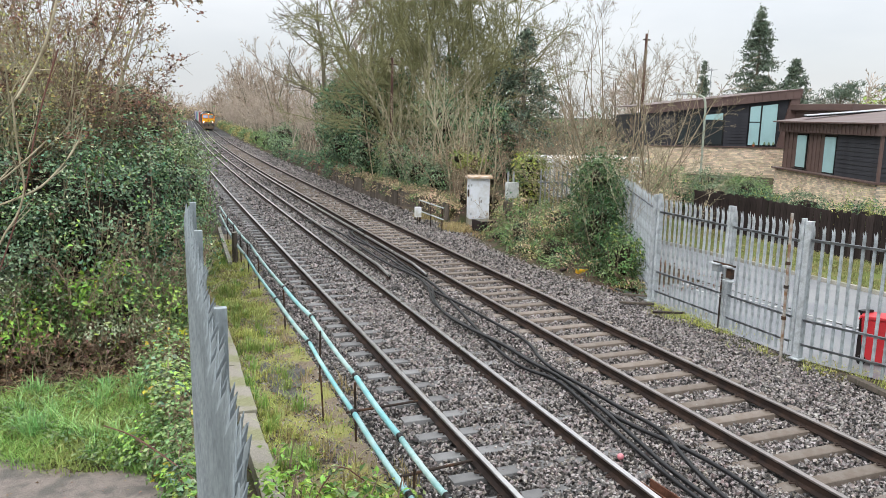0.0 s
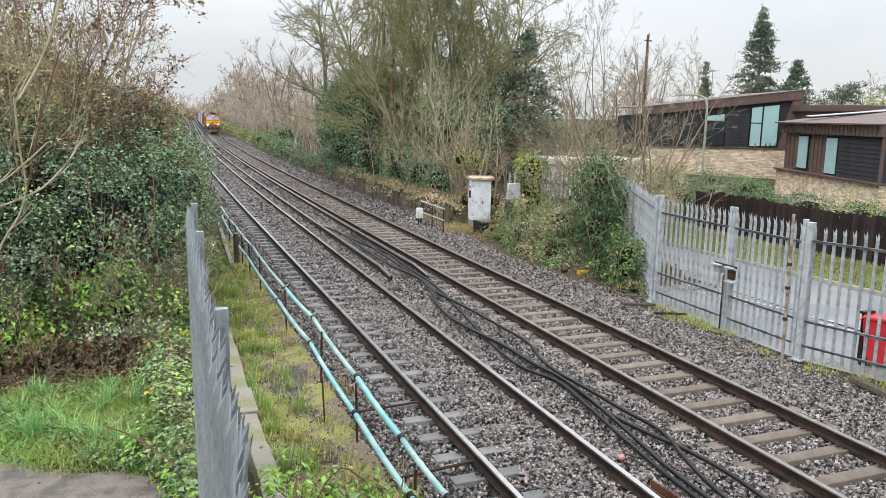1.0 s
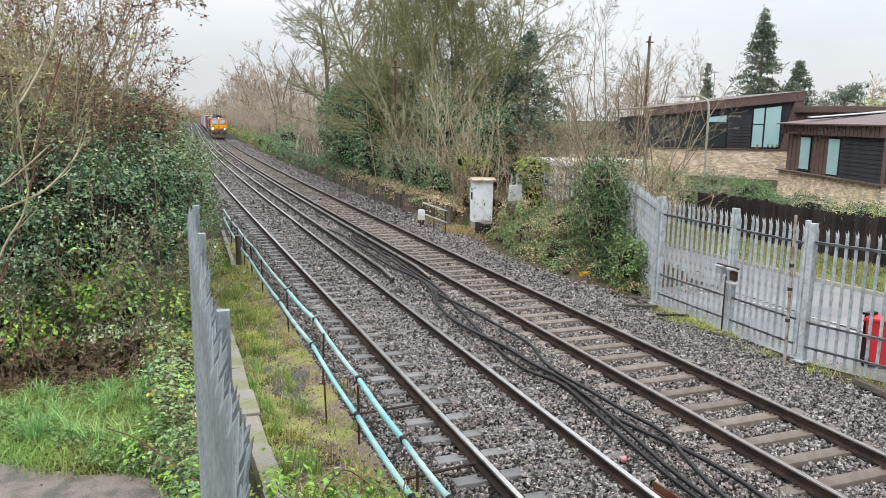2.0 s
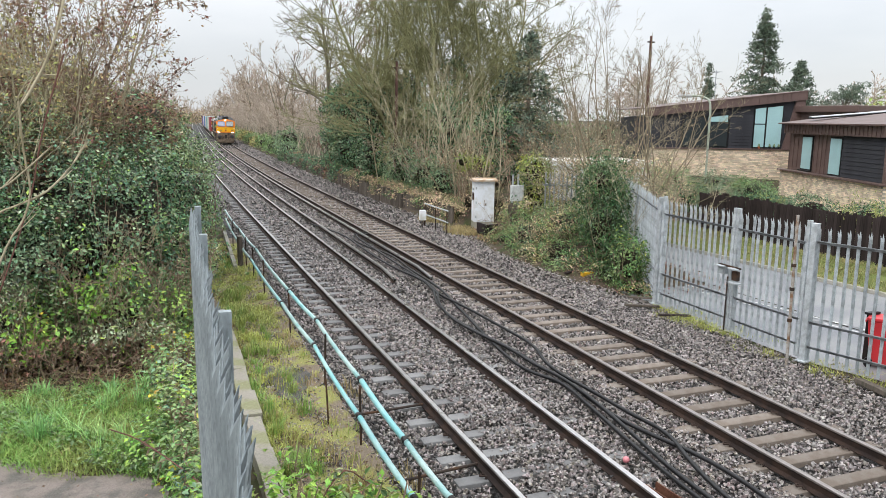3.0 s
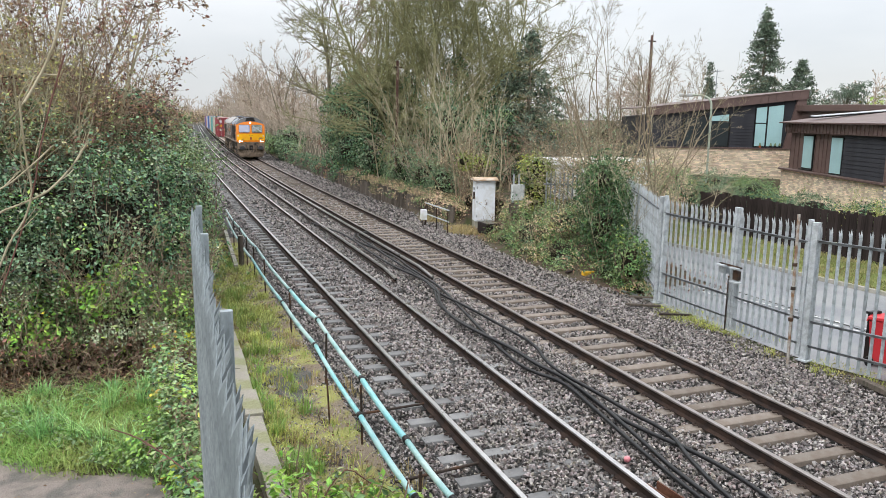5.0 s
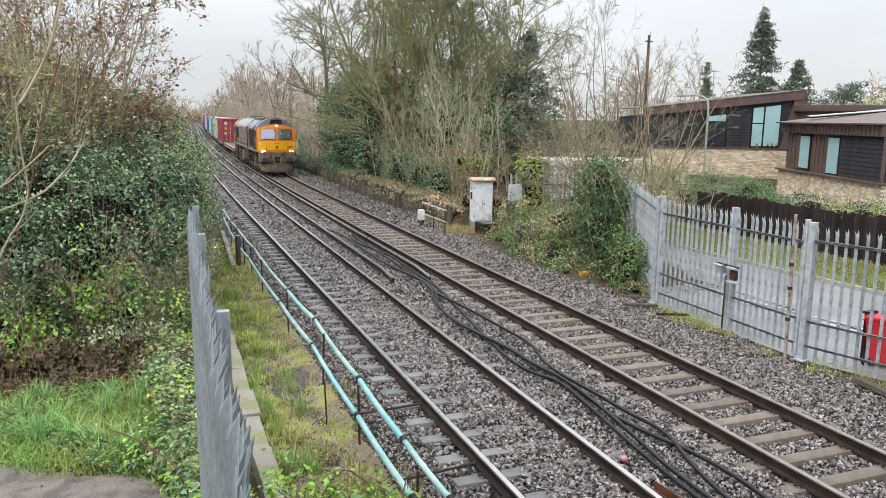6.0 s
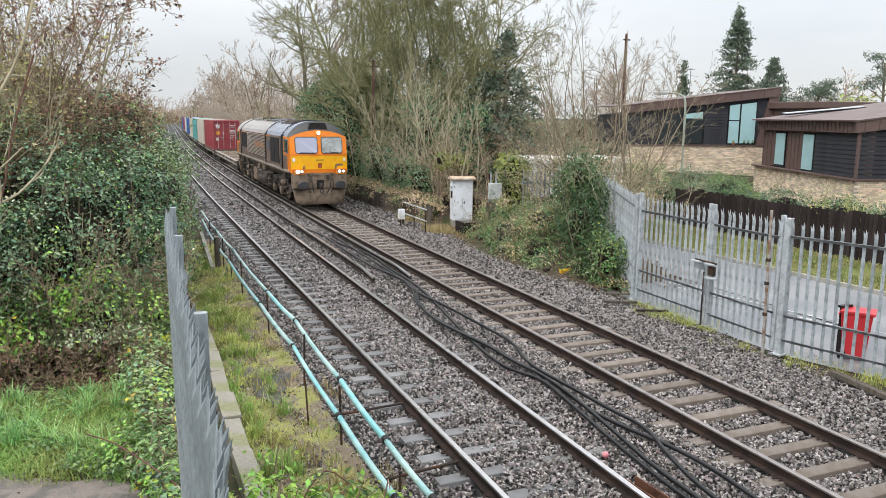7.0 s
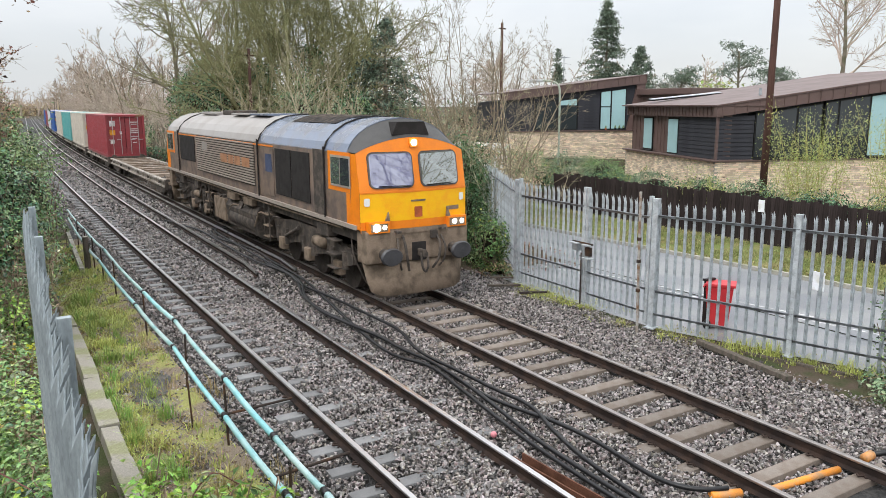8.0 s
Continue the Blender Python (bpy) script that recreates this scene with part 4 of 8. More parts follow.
    for end in (0, 1):
        m = Matrix.Identity(4) if end == 0 else Matrix.Translation((0, Lb, 0)) @ Matrix.Rotation(math.pi, 4, 'Z')
        cab = part("cab_front", face_patch(xs, lambda x: 2.46, arch, 8), M_ORANGE, t, "orange cab front", at=m)
        part("warning_panel", face_patch(xs, lambda x: 1.83, lambda x: 2.45, 6, 0.012), M_YELLOW, cab, "yellow warning panel")
        part("skirt", face_patch(xs, lambda x: 1.60, lambda x: 1.835, 2, 0.010), M_ORANGE, cab, "orange band below the warning panel")
        part("cab_ledge", face_patch(xs, lambda x: 2.44, lambda x: 2.475, 1, 0.02), M_ORANGE, cab)
        part("brow", loft([(x, nose(x, arch(x)) - 0.005, arch(x)) for x in xs], [(x, 0.78, float(np.interp(abs(x), [p[0] for p in reversed(ROOF)], [p[1] for p in reversed(ROOF)])) + 0.002) for x in xs]), M_BROW, cab, "black brow under the roof")
        part("brow_horn_box", prism([(-0.46, 3.66), (0.46, 3.66), (0.34, 3.95), (-0.34, 3.95)], 0.30, 0.72, 'y'), M_GRILLE, cab)
        for s in (1, -1):
            part("cab_side", loft([(s * 1.335, nose(1.335, z), z) for z in (1.66, 2.0, 2.46, 2.9, 3.28)], [(s * 1.350, 0.60, z) for z in (1.66, 2.0, 2.46, 2.9, 3.29)]), M_ORANGE, cab, "orange cab corner")
            part("seal", front_plate(s * 0.60, 2.93, 1.035, 0.775, 0.13, 0.030, 0.05), M_RUBBER, cab, "black rubber windscreen seal")
            part("windscreen", front_plate(s * 0.60, 2.93, 0.97, 0.71, 0.10, 0.040, 0.02), M_GLASS_L if s < 0 else M_GLASS_R, cab, "windscreen reflecting sky and trees")
            part("wiper", CY((s * 0.20, nose(0.2, 2.56) - 0.06, 2.585), (s * 0.92, nose(0.92, 2.6) - 0.06, 2.60), 0.009, n=6), M_SEAL, cab)
            part("marker_lens", front_plate(s * 1.19, 2.26, 0.12, 0.17, 0.03, 0.03), M_LENS, cab, "pale marker lens")
            hb = part("lamp_box", B((s * 0.98, nose(0.98, 1.8) - 0.05, 1.72), (0.50, 0.20, 0.25), 0.02), M_ORANGE, cab, "orange headlight box")
            part("lamp_plate", B((s * 0.98, nose(0.98, 1.8) - 0.148, 1.715), (0.40, 0.012, 0.17), 0.004), M_BEAM, cab)
            if end == 0:
                y = nose(0.98, 1.8) - 0.157
                r = 0.088 if s < 0 else 0.055
                part("headlight", CY((s * 0.98 + (-0.07), y, 1.72), (s * 0.98 - 0.07, y - 0.02, 1.72), r, r * 0.9, 18), M_LAMP, hb, "bright lit headlight")
                part("tail_lamp", CY((s * 0.98 + 0.12, y, 1.72), (s * 0.98 + 0.12, y - 0.015, 1.72), 0.055, 0.05, 16), M_LAMP_DIM, hb, "round lamp")
            part("lamp_bracket", prism([(s * 0.72, 1.84), (s * 0.82, 1.84), (s * 0.74, 2.04)], nose(0.7, 1.9) - 0.09, nose(0.7, 1.9) - 0.03, 'y'), M_BEAM, cab)
            # buffers
            b = part("buffer", CY((s * 0.87, 0.1, 1.12), (s * 0.87, -0.40, 1.12), 0.13, 0.12, 18), M_UNDER, cab, "round sprung buffer")
            bm = CY((s * 0.87, -0.40, 1.12), (s * 0.87, -0.46, 1.12), 0.23, 0.20, 24)
            for v in bm.verts:
                v.co.x = s * 0.87 + (v.co.x - s * 0.87) * 1.15
                v.co.z = 1.12 + (v.co.z - 1.12) * 0.86
            part("buffer_head", bm, mat("greasy_buffer_face", (0.05, 0.05, 0.055), 0.45), b)
            part("hose", tube_mesh([(s * 0.42, -0.05, 1.50), (s * 0.44, -0.22, 1.30), (s * 0.40, -0.24, 0.95), (s * 0.30, -0.12, 0.72)], 0.030), M_UNDER, cab, "air brake hose")
            part("hose", tube_mesh([(s * 0.55, -0.05, 1.45), (s * 0.60, -0.20, 1.20), (s * 0.56, -0.20, 0.90), (s * 0.48, -0.1, 0.75)], 0.025), M_UNDER, cab)
            part("step_bracket", B((s * 0.56, -0.08, 1.60), (0.10, 0.22, 0.05), 0.01), M_UNDER, cab)
        part("headcode_light", front_plate(0, 3.50, 0.22, 0.20, 0.03, 0.04, 0.05), M_ORANGE, cab)
        if end == 0:
            part("top_light", CY((0, nose(0, 3.5) - 0.045, 3.50), (0, nose(0, 3.5) - 0.06, 3.50), 0.075, 0.07, 16), M_LAMP, cab, "lit round top light")
        part("badge", front_plate(0, 2.0, 0.19, 0.23, 0.02, 0.03), M_BADGE, cab, "small red-brown square badge")
        part("name_bar", front_plate(0, 2.25, 0.36, 0.04, 0.008, 0.024), M_BEAM, cab, "small unreadable lettering")
        part("number_bar", front_plate(0.93, 2.02, 0.36, 0.09, 0.01, 0.026), M_BEAM, cab)
        part("buffer_beam", B((0, 0.22, 1.28), (2.56, 0.50, 0.70), 0.04), M_BEAM, cab, "dusty brown buffer beam")
        part("beam_ledge", face_patch(xs, lambda x: 1.55, lambda x: 1.66, 1, 0.05), M_BEAM, cab)
        part("plough", plough(), M_BEAM, cab, "dusty brown snowplough")
        part("coupling_hook", B((0.0, -0.14, 1.10), (0.09, 0.36, 0.16), 0.03), M_UNDER, cab, "coupling hook and links")
        part("coupling_link", tube_mesh([(-0.07, -0.25, 1.12), (-0.08, -0.32, 0.80), (0.0, -0.32, 0.68), (0.08, -0.32, 0.80), (0.07, -0.25, 1.12)], 0.028), M_UNDER, cab)
        part("coupling_pocket", B((0, -0.01, 1.12), (0.36, 0.06, 0.42), 0.02), M_GRILLE, cab)
        part("jumper_box", B((0.36, -0.04, 1.48), (0.16, 0.14, 0.18), 0.02), M_UNDER, cab)
    # pipes, conduits and ladders hung below the body
    rp = random.Random(66)
    for s in (1, -1):
        for k in range(7):
            y0 = 5.6 + k * 1.35
            z0 = rp.uniform(1.15, 1.45)
            part("air_pipe", tube_mesh([(s * 1.22, y0, z0), (s * 1.27, y0 + 0.5, z0), (s * 1.27, y0 + 0.9, z0 - rp.uniform(0.1, 0.5)), (s * 1.2, y0 + 1.2, z0 - rp.uniform(0.2, 0.6))], rp.uniform(0.018, 0.032)), M_BEAM if k % 2 else M_UNDER, t)
        part("conduit", tube_mesh([(s * 1.30, 1.2, 1.58), (s * 1.31, 6.5, 1.56), (s * 1.31, 13.0, 1.57), (s * 1.30, 18.6, 1.58)], 0.024), M_BEAM, t)
        for y in (6.6, 13.3):
            for dz in range(3):
                part("ladder_step", B((s * 1.28, y, 0.6 + 0.32 * dz), (0.16, 0.42, 0.03), 0.006), M_BEAM, t)
            for dy in (-0.22, 0.22):
                part("ladder_stile", B((s * 1.30, y + dy, 1.05), (0.03, 0.04, 1.15), 0.006), M_UNDER, t)
        for y in (2.5, 15.2, 17.6):
            part("equipment_box", B((s * 1.14, y, 1.38), (0.26, 0.7, 0.30), 0.03), M_UNDER, t)
    # underframe
    part("underframe", B((0, Lb / 2, 1.50), (2.3, Lb - 1.0, 0.34), 0.03), M_UNDER, t, "dark oily underframe")
    bm = prism([(-1.22, 0.42), (-1.05, 0.32), (1.05, 0.32), (1.22, 0.42), (1.28, 1.05), (1.15, 1.30), (-1.15, 1.30), (-1.28, 1.05)], 7.7, 12.6, 'y')
    tank = part("fuel_tank", bm, M_UNDER, t, "large dirty fuel tank between the bogies")
    for s in (1, -1):
        part("battery_box", B((s * 1.20, 11.7, 0.85), (0.22, 1.4, 0.75), 0.03), M_BEAM, tank)
        part("tank_end", CY((s * 1.02, 8.0, 0.72), (s * 1.02, 10.6, 0.72), 0.30, n=18), M_UNDER, tank, smooth=True)
        for y in (8.4, 10.2):
            part("valve_box", B((s * 1.24, y, 1.42), (0.16, 0.9, 0.22), 0.02), M_BEAM, tank)
    for yc in (3.75, 16.1):
        bogie = part("bogie", B((0, yc, 0.85), (1.9, 3.6, 0.30), 0.05), M_UNDER, t, "three-axle bogie caked in brake dust")
        for s in (1, -1):
            prof = [(yc - 2.7, 0.95), (yc - 2.7, 0.72), (yc - 2.2, 0.58), (yc - 1.2, 0.74), (yc - 0.3, 0.58), (yc + 0.7, 0.74), (yc + 1.6, 0.58), (yc + 2.6, 0.62), (yc + 2.7, 1.12), (yc + 1.0, 1.28), (yc - 1.0, 1.28)]
            part("bogie_frame", prism(prof, s * 1.00, s * 1.13, 'x'), M_UNDER, bogie)
            for dy in (-1.95, 0.0, 1.95):
                part("axle_box", B((s * 1.14, yc + dy, 0.54), (0.18, 0.36, 0.34), 0.05), M_BEAM, bogie)
                part("spring", CY((s * 1.12, yc + dy - 0.34, 0.55), (s * 1.12, yc + dy - 0.34, 0.98), 0.085, n=10), M_UNDER, bogie)
                part("spring", CY((s * 1.12, yc + dy + 0.34, 0.55), (s * 1.12, yc + dy + 0.34, 0.98), 0.085, n=10), M_UNDER, bogie)
            part("brake_cylinder", CY((s * 1.18, yc - 1.2, 1.0), (s * 1.18, yc - 0.6, 1.0), 0.13, n=14), M_BEAM, bogie, smooth=True)
            part("sand_pipe", tube_mesh([(s * 1.1, yc - 2.6, 1.3), (s * 1.12, yc - 2.75, 0.9), (s * 0.8, yc - 2.75, 0.25)], 0.025), M_UNDER, bogie)
            part("damper", CY((s * 1.22, yc + 0.5, 1.15), (s * 1.22, yc + 1.5, 0.8), 0.05, n=10), M_UNDER, bogie)
            part("air_tank", CY((s * 0.95, yc + 2.9, 1.15), (s * 0.95, yc + 3.7, 1.15), 0.18, n=14), M_UNDER, bogie, smooth=True)
            for k in range(3):
                part("cab_step", B((s * 1.24, 1.85 if yc < 8 else Lb - 1.85, 0.55 + 0.33 * k), (0.22, 0.50, 0.035), 0.008), M_UNDER, bogie)
        for dy in (-1.95, 0.0, 1.95):
            w = part("wheelset", WHEELSET, M_WHEEL, t, "steel wheels on an axle")
            SPINNING.append((w, (0, yc + dy, 0.53), 0.53))
    return t


def tube_mesh(pts, r, sides=7):
    P = np.array([pts], float)
    k = np.linspace(0, len(pts) - 1, 3 * (len(pts) - 1) + 1)
    Q = np.stack([np.interp(k, np.arange(len(pts)), P[0, :, c]) for c in range(3)], -1)[None]
    Q[:, 1:-1] = 0.25 * Q[:, :-2] + 0.5 * Q[:, 1:-1] + 0.25 * Q[:, 2:]
    v, q = tubes(Q, np.full(Q.shape[:2], r), sides)
    return mesh_np("tube", v, q, True)


def plough():
    xs = np.linspace(-1.28, 1.28, 13)
    V = []
    for z, y in ((0.20, -0.16), (0.55, -0.06), (0.95, 0.0)):
        for x in xs:
            V.append((x * (1 - 0.10 * (0.95 - z) / 0.75 * (abs(x) > 1.0)), y + 0.22 * (abs(x) / 1.28) ** 2, z + (0.10 if z < 0.3 and abs(x) > 1.1 else 0)))
    nx = len(xs)
    F = [(r * nx + i, r * nx + i + 1, (r + 1) * nx + i + 1, (r + 1) * nx + i) for r in range(2) for i in range(nx - 1)]
    me = mesh_np("plough", V, np.array(F), True)
    bm = bmesh.new()
    bm.from_mesh(me)
    bmesh.ops.solidify(bm, geom=bm.faces[:], thickness=0.04)
    return bm


def wagon(length, container=None, dy=0.4, name_label="flat container wagon, grey-brown steel"):
    t = thing("container_wagon", name_label, "wagon", group="container wagons")
    for s in (1, -1):
        part("side_sill", prism([(s * 1.02, 0.62), (s * 1.18, 0.62), (s * 1.18, 0.68), (s * 1.10, 0.70), (s * 1.10, 0.88), (s * 1.20, 0.90), (s * 1.20, 0.97), (s * 1.02, 0.97)], 0.1, length - 0.1, 'y'), M_SILVER_W, t, "pale dusty side sill")
        for k in range(int(length / 3)):
            part("lashing_bracket", B((s * 1.22, 1.5 + 3 * k, 0.84), (0.07, 0.22, 0.14), 0.01), M_UNDER, t)
        for yy in (0.0, length):
            d = -0.35 if yy == 0 else 0.35
            part("buffer", CY((s * 0.87, yy, 0.98), (s * 0.87, yy + d, 0.98), 0.11, 0.17, 16), M_UNDER, t)
    part("centre_sill", B((0, length / 2, 0.70), (0.5, length - 0.3, 0.34), 0.02), M_UNDER, t)
    n = int(length / 1.5)
    for k in range(n + 1):
        part("cross_member", B((0, 0.35 + (length - 0.7) * k / n, 0.86), (2.2, 0.30 if k % 3 else 0.75, 0.14), 0.01), M_DECKW, t, "rusty cross member")
    for yy in (0.08, length - 0.08):
        part("headstock", B((0, yy, 0.82), (2.5, 0.16, 0.42), 0.02), M_UNDER, t)
    for yc in (2.2, length - 2.2):
        b = part("bogie", B((0, yc, 0.55), (1.7, 0.5, 0.22), 0.04), M_UNDER, t, "two-axle wagon bogie")
        for s in (1, -1):
            part("bogie_frame", prism([(yc - 1.3, 0.50), (yc - 0.9, 0.30), (yc - 0.4, 0.34), (yc - 0.3, 0.22), (yc + 0.3, 0.22), (yc + 0.4, 0.34), (yc + 0.9, 0.30), (yc + 1.3, 0.50), (yc + 0.5, 0.64), (yc - 0.5, 0.64)], s * 0.98, s * 1.10, 'x'), M_UNDER, b)
        for dd in (-0.9, 0.9):
            w = part("wheelset", WHEELSET_S, M_WHEEL, t, at=pose(0, yc + dd, 0.46))
            SPIN_W.append((w, (0, yc + dd, 0.46), 0.46))
    return t


M_SILVER_W = mat("pale_wagon_sill", (0.36, 0.33, 0.29), 0.6, var=0.2, scale=3, fine=30, second=(0.20, 0.17, 0.14))
M_DECKW = mat("rusty_wagon_deck", (0.22, 0.165, 0.125), 0.75, var=0.25, scale=3, fine=30, second=(0.33, 0.28, 0.23))
SPIN_W = []
M_ROD = mat("galvanised_lock_rod", (0.55, 0.50, 0.50), 0.45, metal=0.4)
M_TEXTBAR = mat("white_marking", (0.72, 0.68, 0.68), 0.6)
M_TEXTORANGE = mat("orange_marking", (0.80, 0.36, 0.04), 0.6)


def shipping_container(colour, label, L=12.19, H=2.79, marks=True):
    m = mat("container_paint", colour, 0.5, var=0.1, scale=1.6, fine=20, bump=0.05, second=tuple(c * 0.78 + 0.02 for c in colour))
    t = thing("shipping_container", label, "container", group="containers on the train")
    W = 2.44
    # corrugated sides
    for s in (1, -1):
        pts, y = [], 0.14
        while y < L - 0.3:
            pts += [(y, 0.0), (y + 0.07, 0.0), (y + 0.14, -0.036), (y + 0.21, -0.036)]
            y += 0.28
        V, F = [], []
        for k, (yy, d) in enumerate(pts):
            V += [(s * (W / 2 - 0.01 + d), yy, 0.15), (s * (W / 2 - 0.01 + d), yy, H - 0.10)]
            if k:
                F.append((2 * k - 2, 2 * k, 2 * k + 1, 2 * k - 1))
        part("side_panel", mesh_np("side_panel", V, np.array(F)), m, t, "corrugated side panel")
        for z, h in ((0.08, 0.16), (H - 0.05, 0.10)):
            part("side_rail", B((s * (W / 2 - 0.03), L / 2, z), (0.07, L - 0.2, h), 0.008), m, t)
        for yy in (0.08, L - 0.08):
            part("corner_post", B((s * (W / 2 - 0.07), yy, H / 2), (0.14, 0.16, H - 0.24), 0.012), m, t)
            for z in (0.06, H - 0.06):
                part("corner_casting", B((s * (W / 2 - 0.085), yy + (0.01 if yy < 1 else -0.01), z), (0.18, 0.19, 0.125), 0.012), m, t)
    part("roof", B((0, L / 2, H - 0.03), (W - 0.08, L - 0.1, 0.04), 0.008), m, t)
    part("floor", B((0, L / 2, 0.14), (W - 0.1, L - 0.1, 0.06)), m, t)
    part("back_wall", B((0, L - 0.06, H / 2), (W - 0.2, 0.05, H - 0.2)), m, t)
    for z in (0.10, H - 0.07):
        part("end_rail", B((0, 0.08, z), (W - 0.3, 0.14, 0.15), 0.01), m, t)
    for s in (1, -1):
        d = part("door", B((s * 0.54, 0.11, H / 2), (1.05, 0.05, H - 0.32), 0.008), m, t, "ribbed end door with lock rods")
        for k in range(4):
            part("door_rib", B((s * 0.54, 0.078, 0.52 + k * 0.60), (0.98, 0.03, 0.20), 0.012), m, d)
        for xx in (0.30, 0.80):
            part("lock_rod", CY((s * xx, 0.04, 0.10), (s * xx, 0.04, H - 0.10), 0.022, n=8), M_ROD, d, "steel lock rod")
            part("lock_handle", B((s * (xx + 0.12), 0.035, 1.15), (0.30, 0.02, 0.05), 0.006), M_ROD, d)
        if marks:
            if s > 0:
                for z, w in ((2.30, 0.46), (2.16, 0.34), (1.85, 0.5), (1.72, 0.42), (1.60, 0.46), (1.35, 0.5), (1.22, 0.3), (0.95, 0.24)):
                    part("marking_bar", B((0.55, 0.058, z), (w, 0.008, 0.055)), M_TEXTBAR, d, "unreadable white marking")
            else:
                part("marking_panel", B((-0.80, 0.058, 2.22), (0.36, 0.008, 0.36)), M_TEXTBAR, d, "pale square marking")
                part("marking_panel", B((-0.82, 0.058, 1.62), (0.34, 0.008, 0.34)), M_TEXTORANGE, d, "orange square marking")
                part("marking_panel", B((-0.30, 0.058, 1.6), (0.14, 0.008, 0.2)), M_TEXTBAR, d)
                part("marking_panel", B((-0.85, 0.058, 1.02), (0.26, 0.008, 0.26)), M_TEXTBAR, d)
    return t


loco = locomotive()
MAROON, CREAM, TEALC, BLUEC, PALE_C = (0.30, 0.045, 0.055), (0.55, 0.50, 0.42), (0.10, 0.36, 0.35), (0.035, 0.11, 0.36), (0.60, 0.63, 0.64)
# vehicle, metres behind the cab front, length
TRAIN = [(loco, 0.0, 19.9)]
for off, L, load, colour, lab in (
        (21.2, 18.5, None, None, "empty flat container wagon of grey-brown steel"),
        (40.1, 14.4, 0.2, MAROON, "maroon corrugated shipping container with white markings on its doors"),
        (55.0, 13.6, 0.6, CREAM, "cream corrugated shipping container"),
        (69.1, 13.4, 0.5, TEALC, "teal corrugated shipping container"),
        (82.9, 13.4, 0.3, CREAM, "cream corrugated shipping container, weathered"),
        (96.8, 19.6, 6.4, BLUEC, "blue corrugated shipping container"),
        (116.8, 13.4, 0.5, PALE_C, "pale grey corrugated shipping container"),
        (130.6, 13.4, 0.5, MAROON, "maroon corrugated shipping container"),
        (144.4, 13.4, 0.5, BLUEC, "blue corrugated shipping container, far back in the train")):
    wv = wagon(L, name_label="flat container wagon of dusty steel" if load is not None else lab)
    TRAIN.append((wv, off, L))
    if load is not None:
        TRAIN.append((shipping_container(colour, lab), off + load, 12.19))


# ------------------------------------------------------------ road beyond the fence
def kerb_x(y):
    return 18.92 - 0.061 * np.asarray(y, float)


def board_x(y):
    return 20.6 + 0.0 * np.asarray(y, float)


def verge_z(x, y):
    """The verge rises from the kerb to the boarded fence."""
    return -0.25 + 0.26 * np.clip((x - kerb_x(y)) / (board_x(y) - kerb_x(y)), 0, 1.1) + 0.01 * np.sin(x * 5)


def road():
    ys = np.linspace(-10, 36, 60)
    f = np.linspace(0, 1, 9)
    X = 14.6 + (kerb_x(ys)[:, None] - 14.6) * f[None]
    Yr = np.repeat(ys[:, None], 9, 1)
    ir = np.arange(X.size).reshape(X.shape)
    r = part("road", mesh_np("road", np.stack([X, Yr, -0.285 + 0.02 * np.cos((X - 16.6) / 2.0)], -1), np.stack([ir[:-1, :-1], ir[:-1, 1:], ir[1:, 1:], ir[1:, :-1]], -1).reshape(-1, 4), True), M_ASPHALT)
    tagged(r, "wet grey asphalt road beyond the steel fence", "road", kind="structure")
    ya = np.linspace(3.0, 17.0, 29)
    xa0 = np.where(ya > 10.66, 11.66, 11.66 + (10.66 - ya) * 0.326)
    fr = np.linspace(0, 1, 7)
    Va = np.stack([xa0[:, None] + (14.62 - xa0[:, None]) * fr[None], np.repeat(ya[:, None], 7, 1), np.full((29, 7), -0.298)], -1)
    ia = np.arange(29 * 7).reshape(29, 7)
    apron = part("pavement", mesh_np("apron", Va, np.stack([ia[:-1, :-1], ia[:-1, 1:], ia[1:, 1:], ia[1:, :-1]], -1).reshape(-1, 4), True), M_ASPHALT)
    tagged(apron, "grey asphalt apron behind the gate", "pavement", kind="structure")
    k = thing("kerb", "low concrete kerb along the road's far side", "kerb", kind="structure")
    km = as_mesh("kerb_stone", B((0, 0, 0), (0.13, 0.9, 0.24), 0.012))
    km.materials.append(M_CONCRETE)
    for j in range(32):
        part("kerb_stone", km, M_CONCRETE, k, at=pose(float(kerb_x(3 + j * 0.915)) + 0.06, 3 + j * 0.915, -0.28, 0, 0, 3.5))
    for off in (16.73, 16.40):
        yl = np.linspace(2, 17, 16)
        xl = off - 0.171 * yl
        Vl = np.stack([np.stack([xl, xl + 0.075], 1), np.repeat(yl[:, None], 2, 1), -0.281 + 0.02 * np.cos((np.stack([xl, xl + 0.075], 1) - 16.6) / 2.0)], -1)
        il = np.arange(32).reshape(16, 2)
        ln = part("road_line", mesh_np("road_line", Vl, np.stack([il[:-1, 0], il[:-1, 1], il[1:, 1], il[1:, 0]], -1)), M_FADEDLINE)
        tagged(ln, "thin worn white line painted on the road", "road marking", kind="structure", group="road lines")


road()


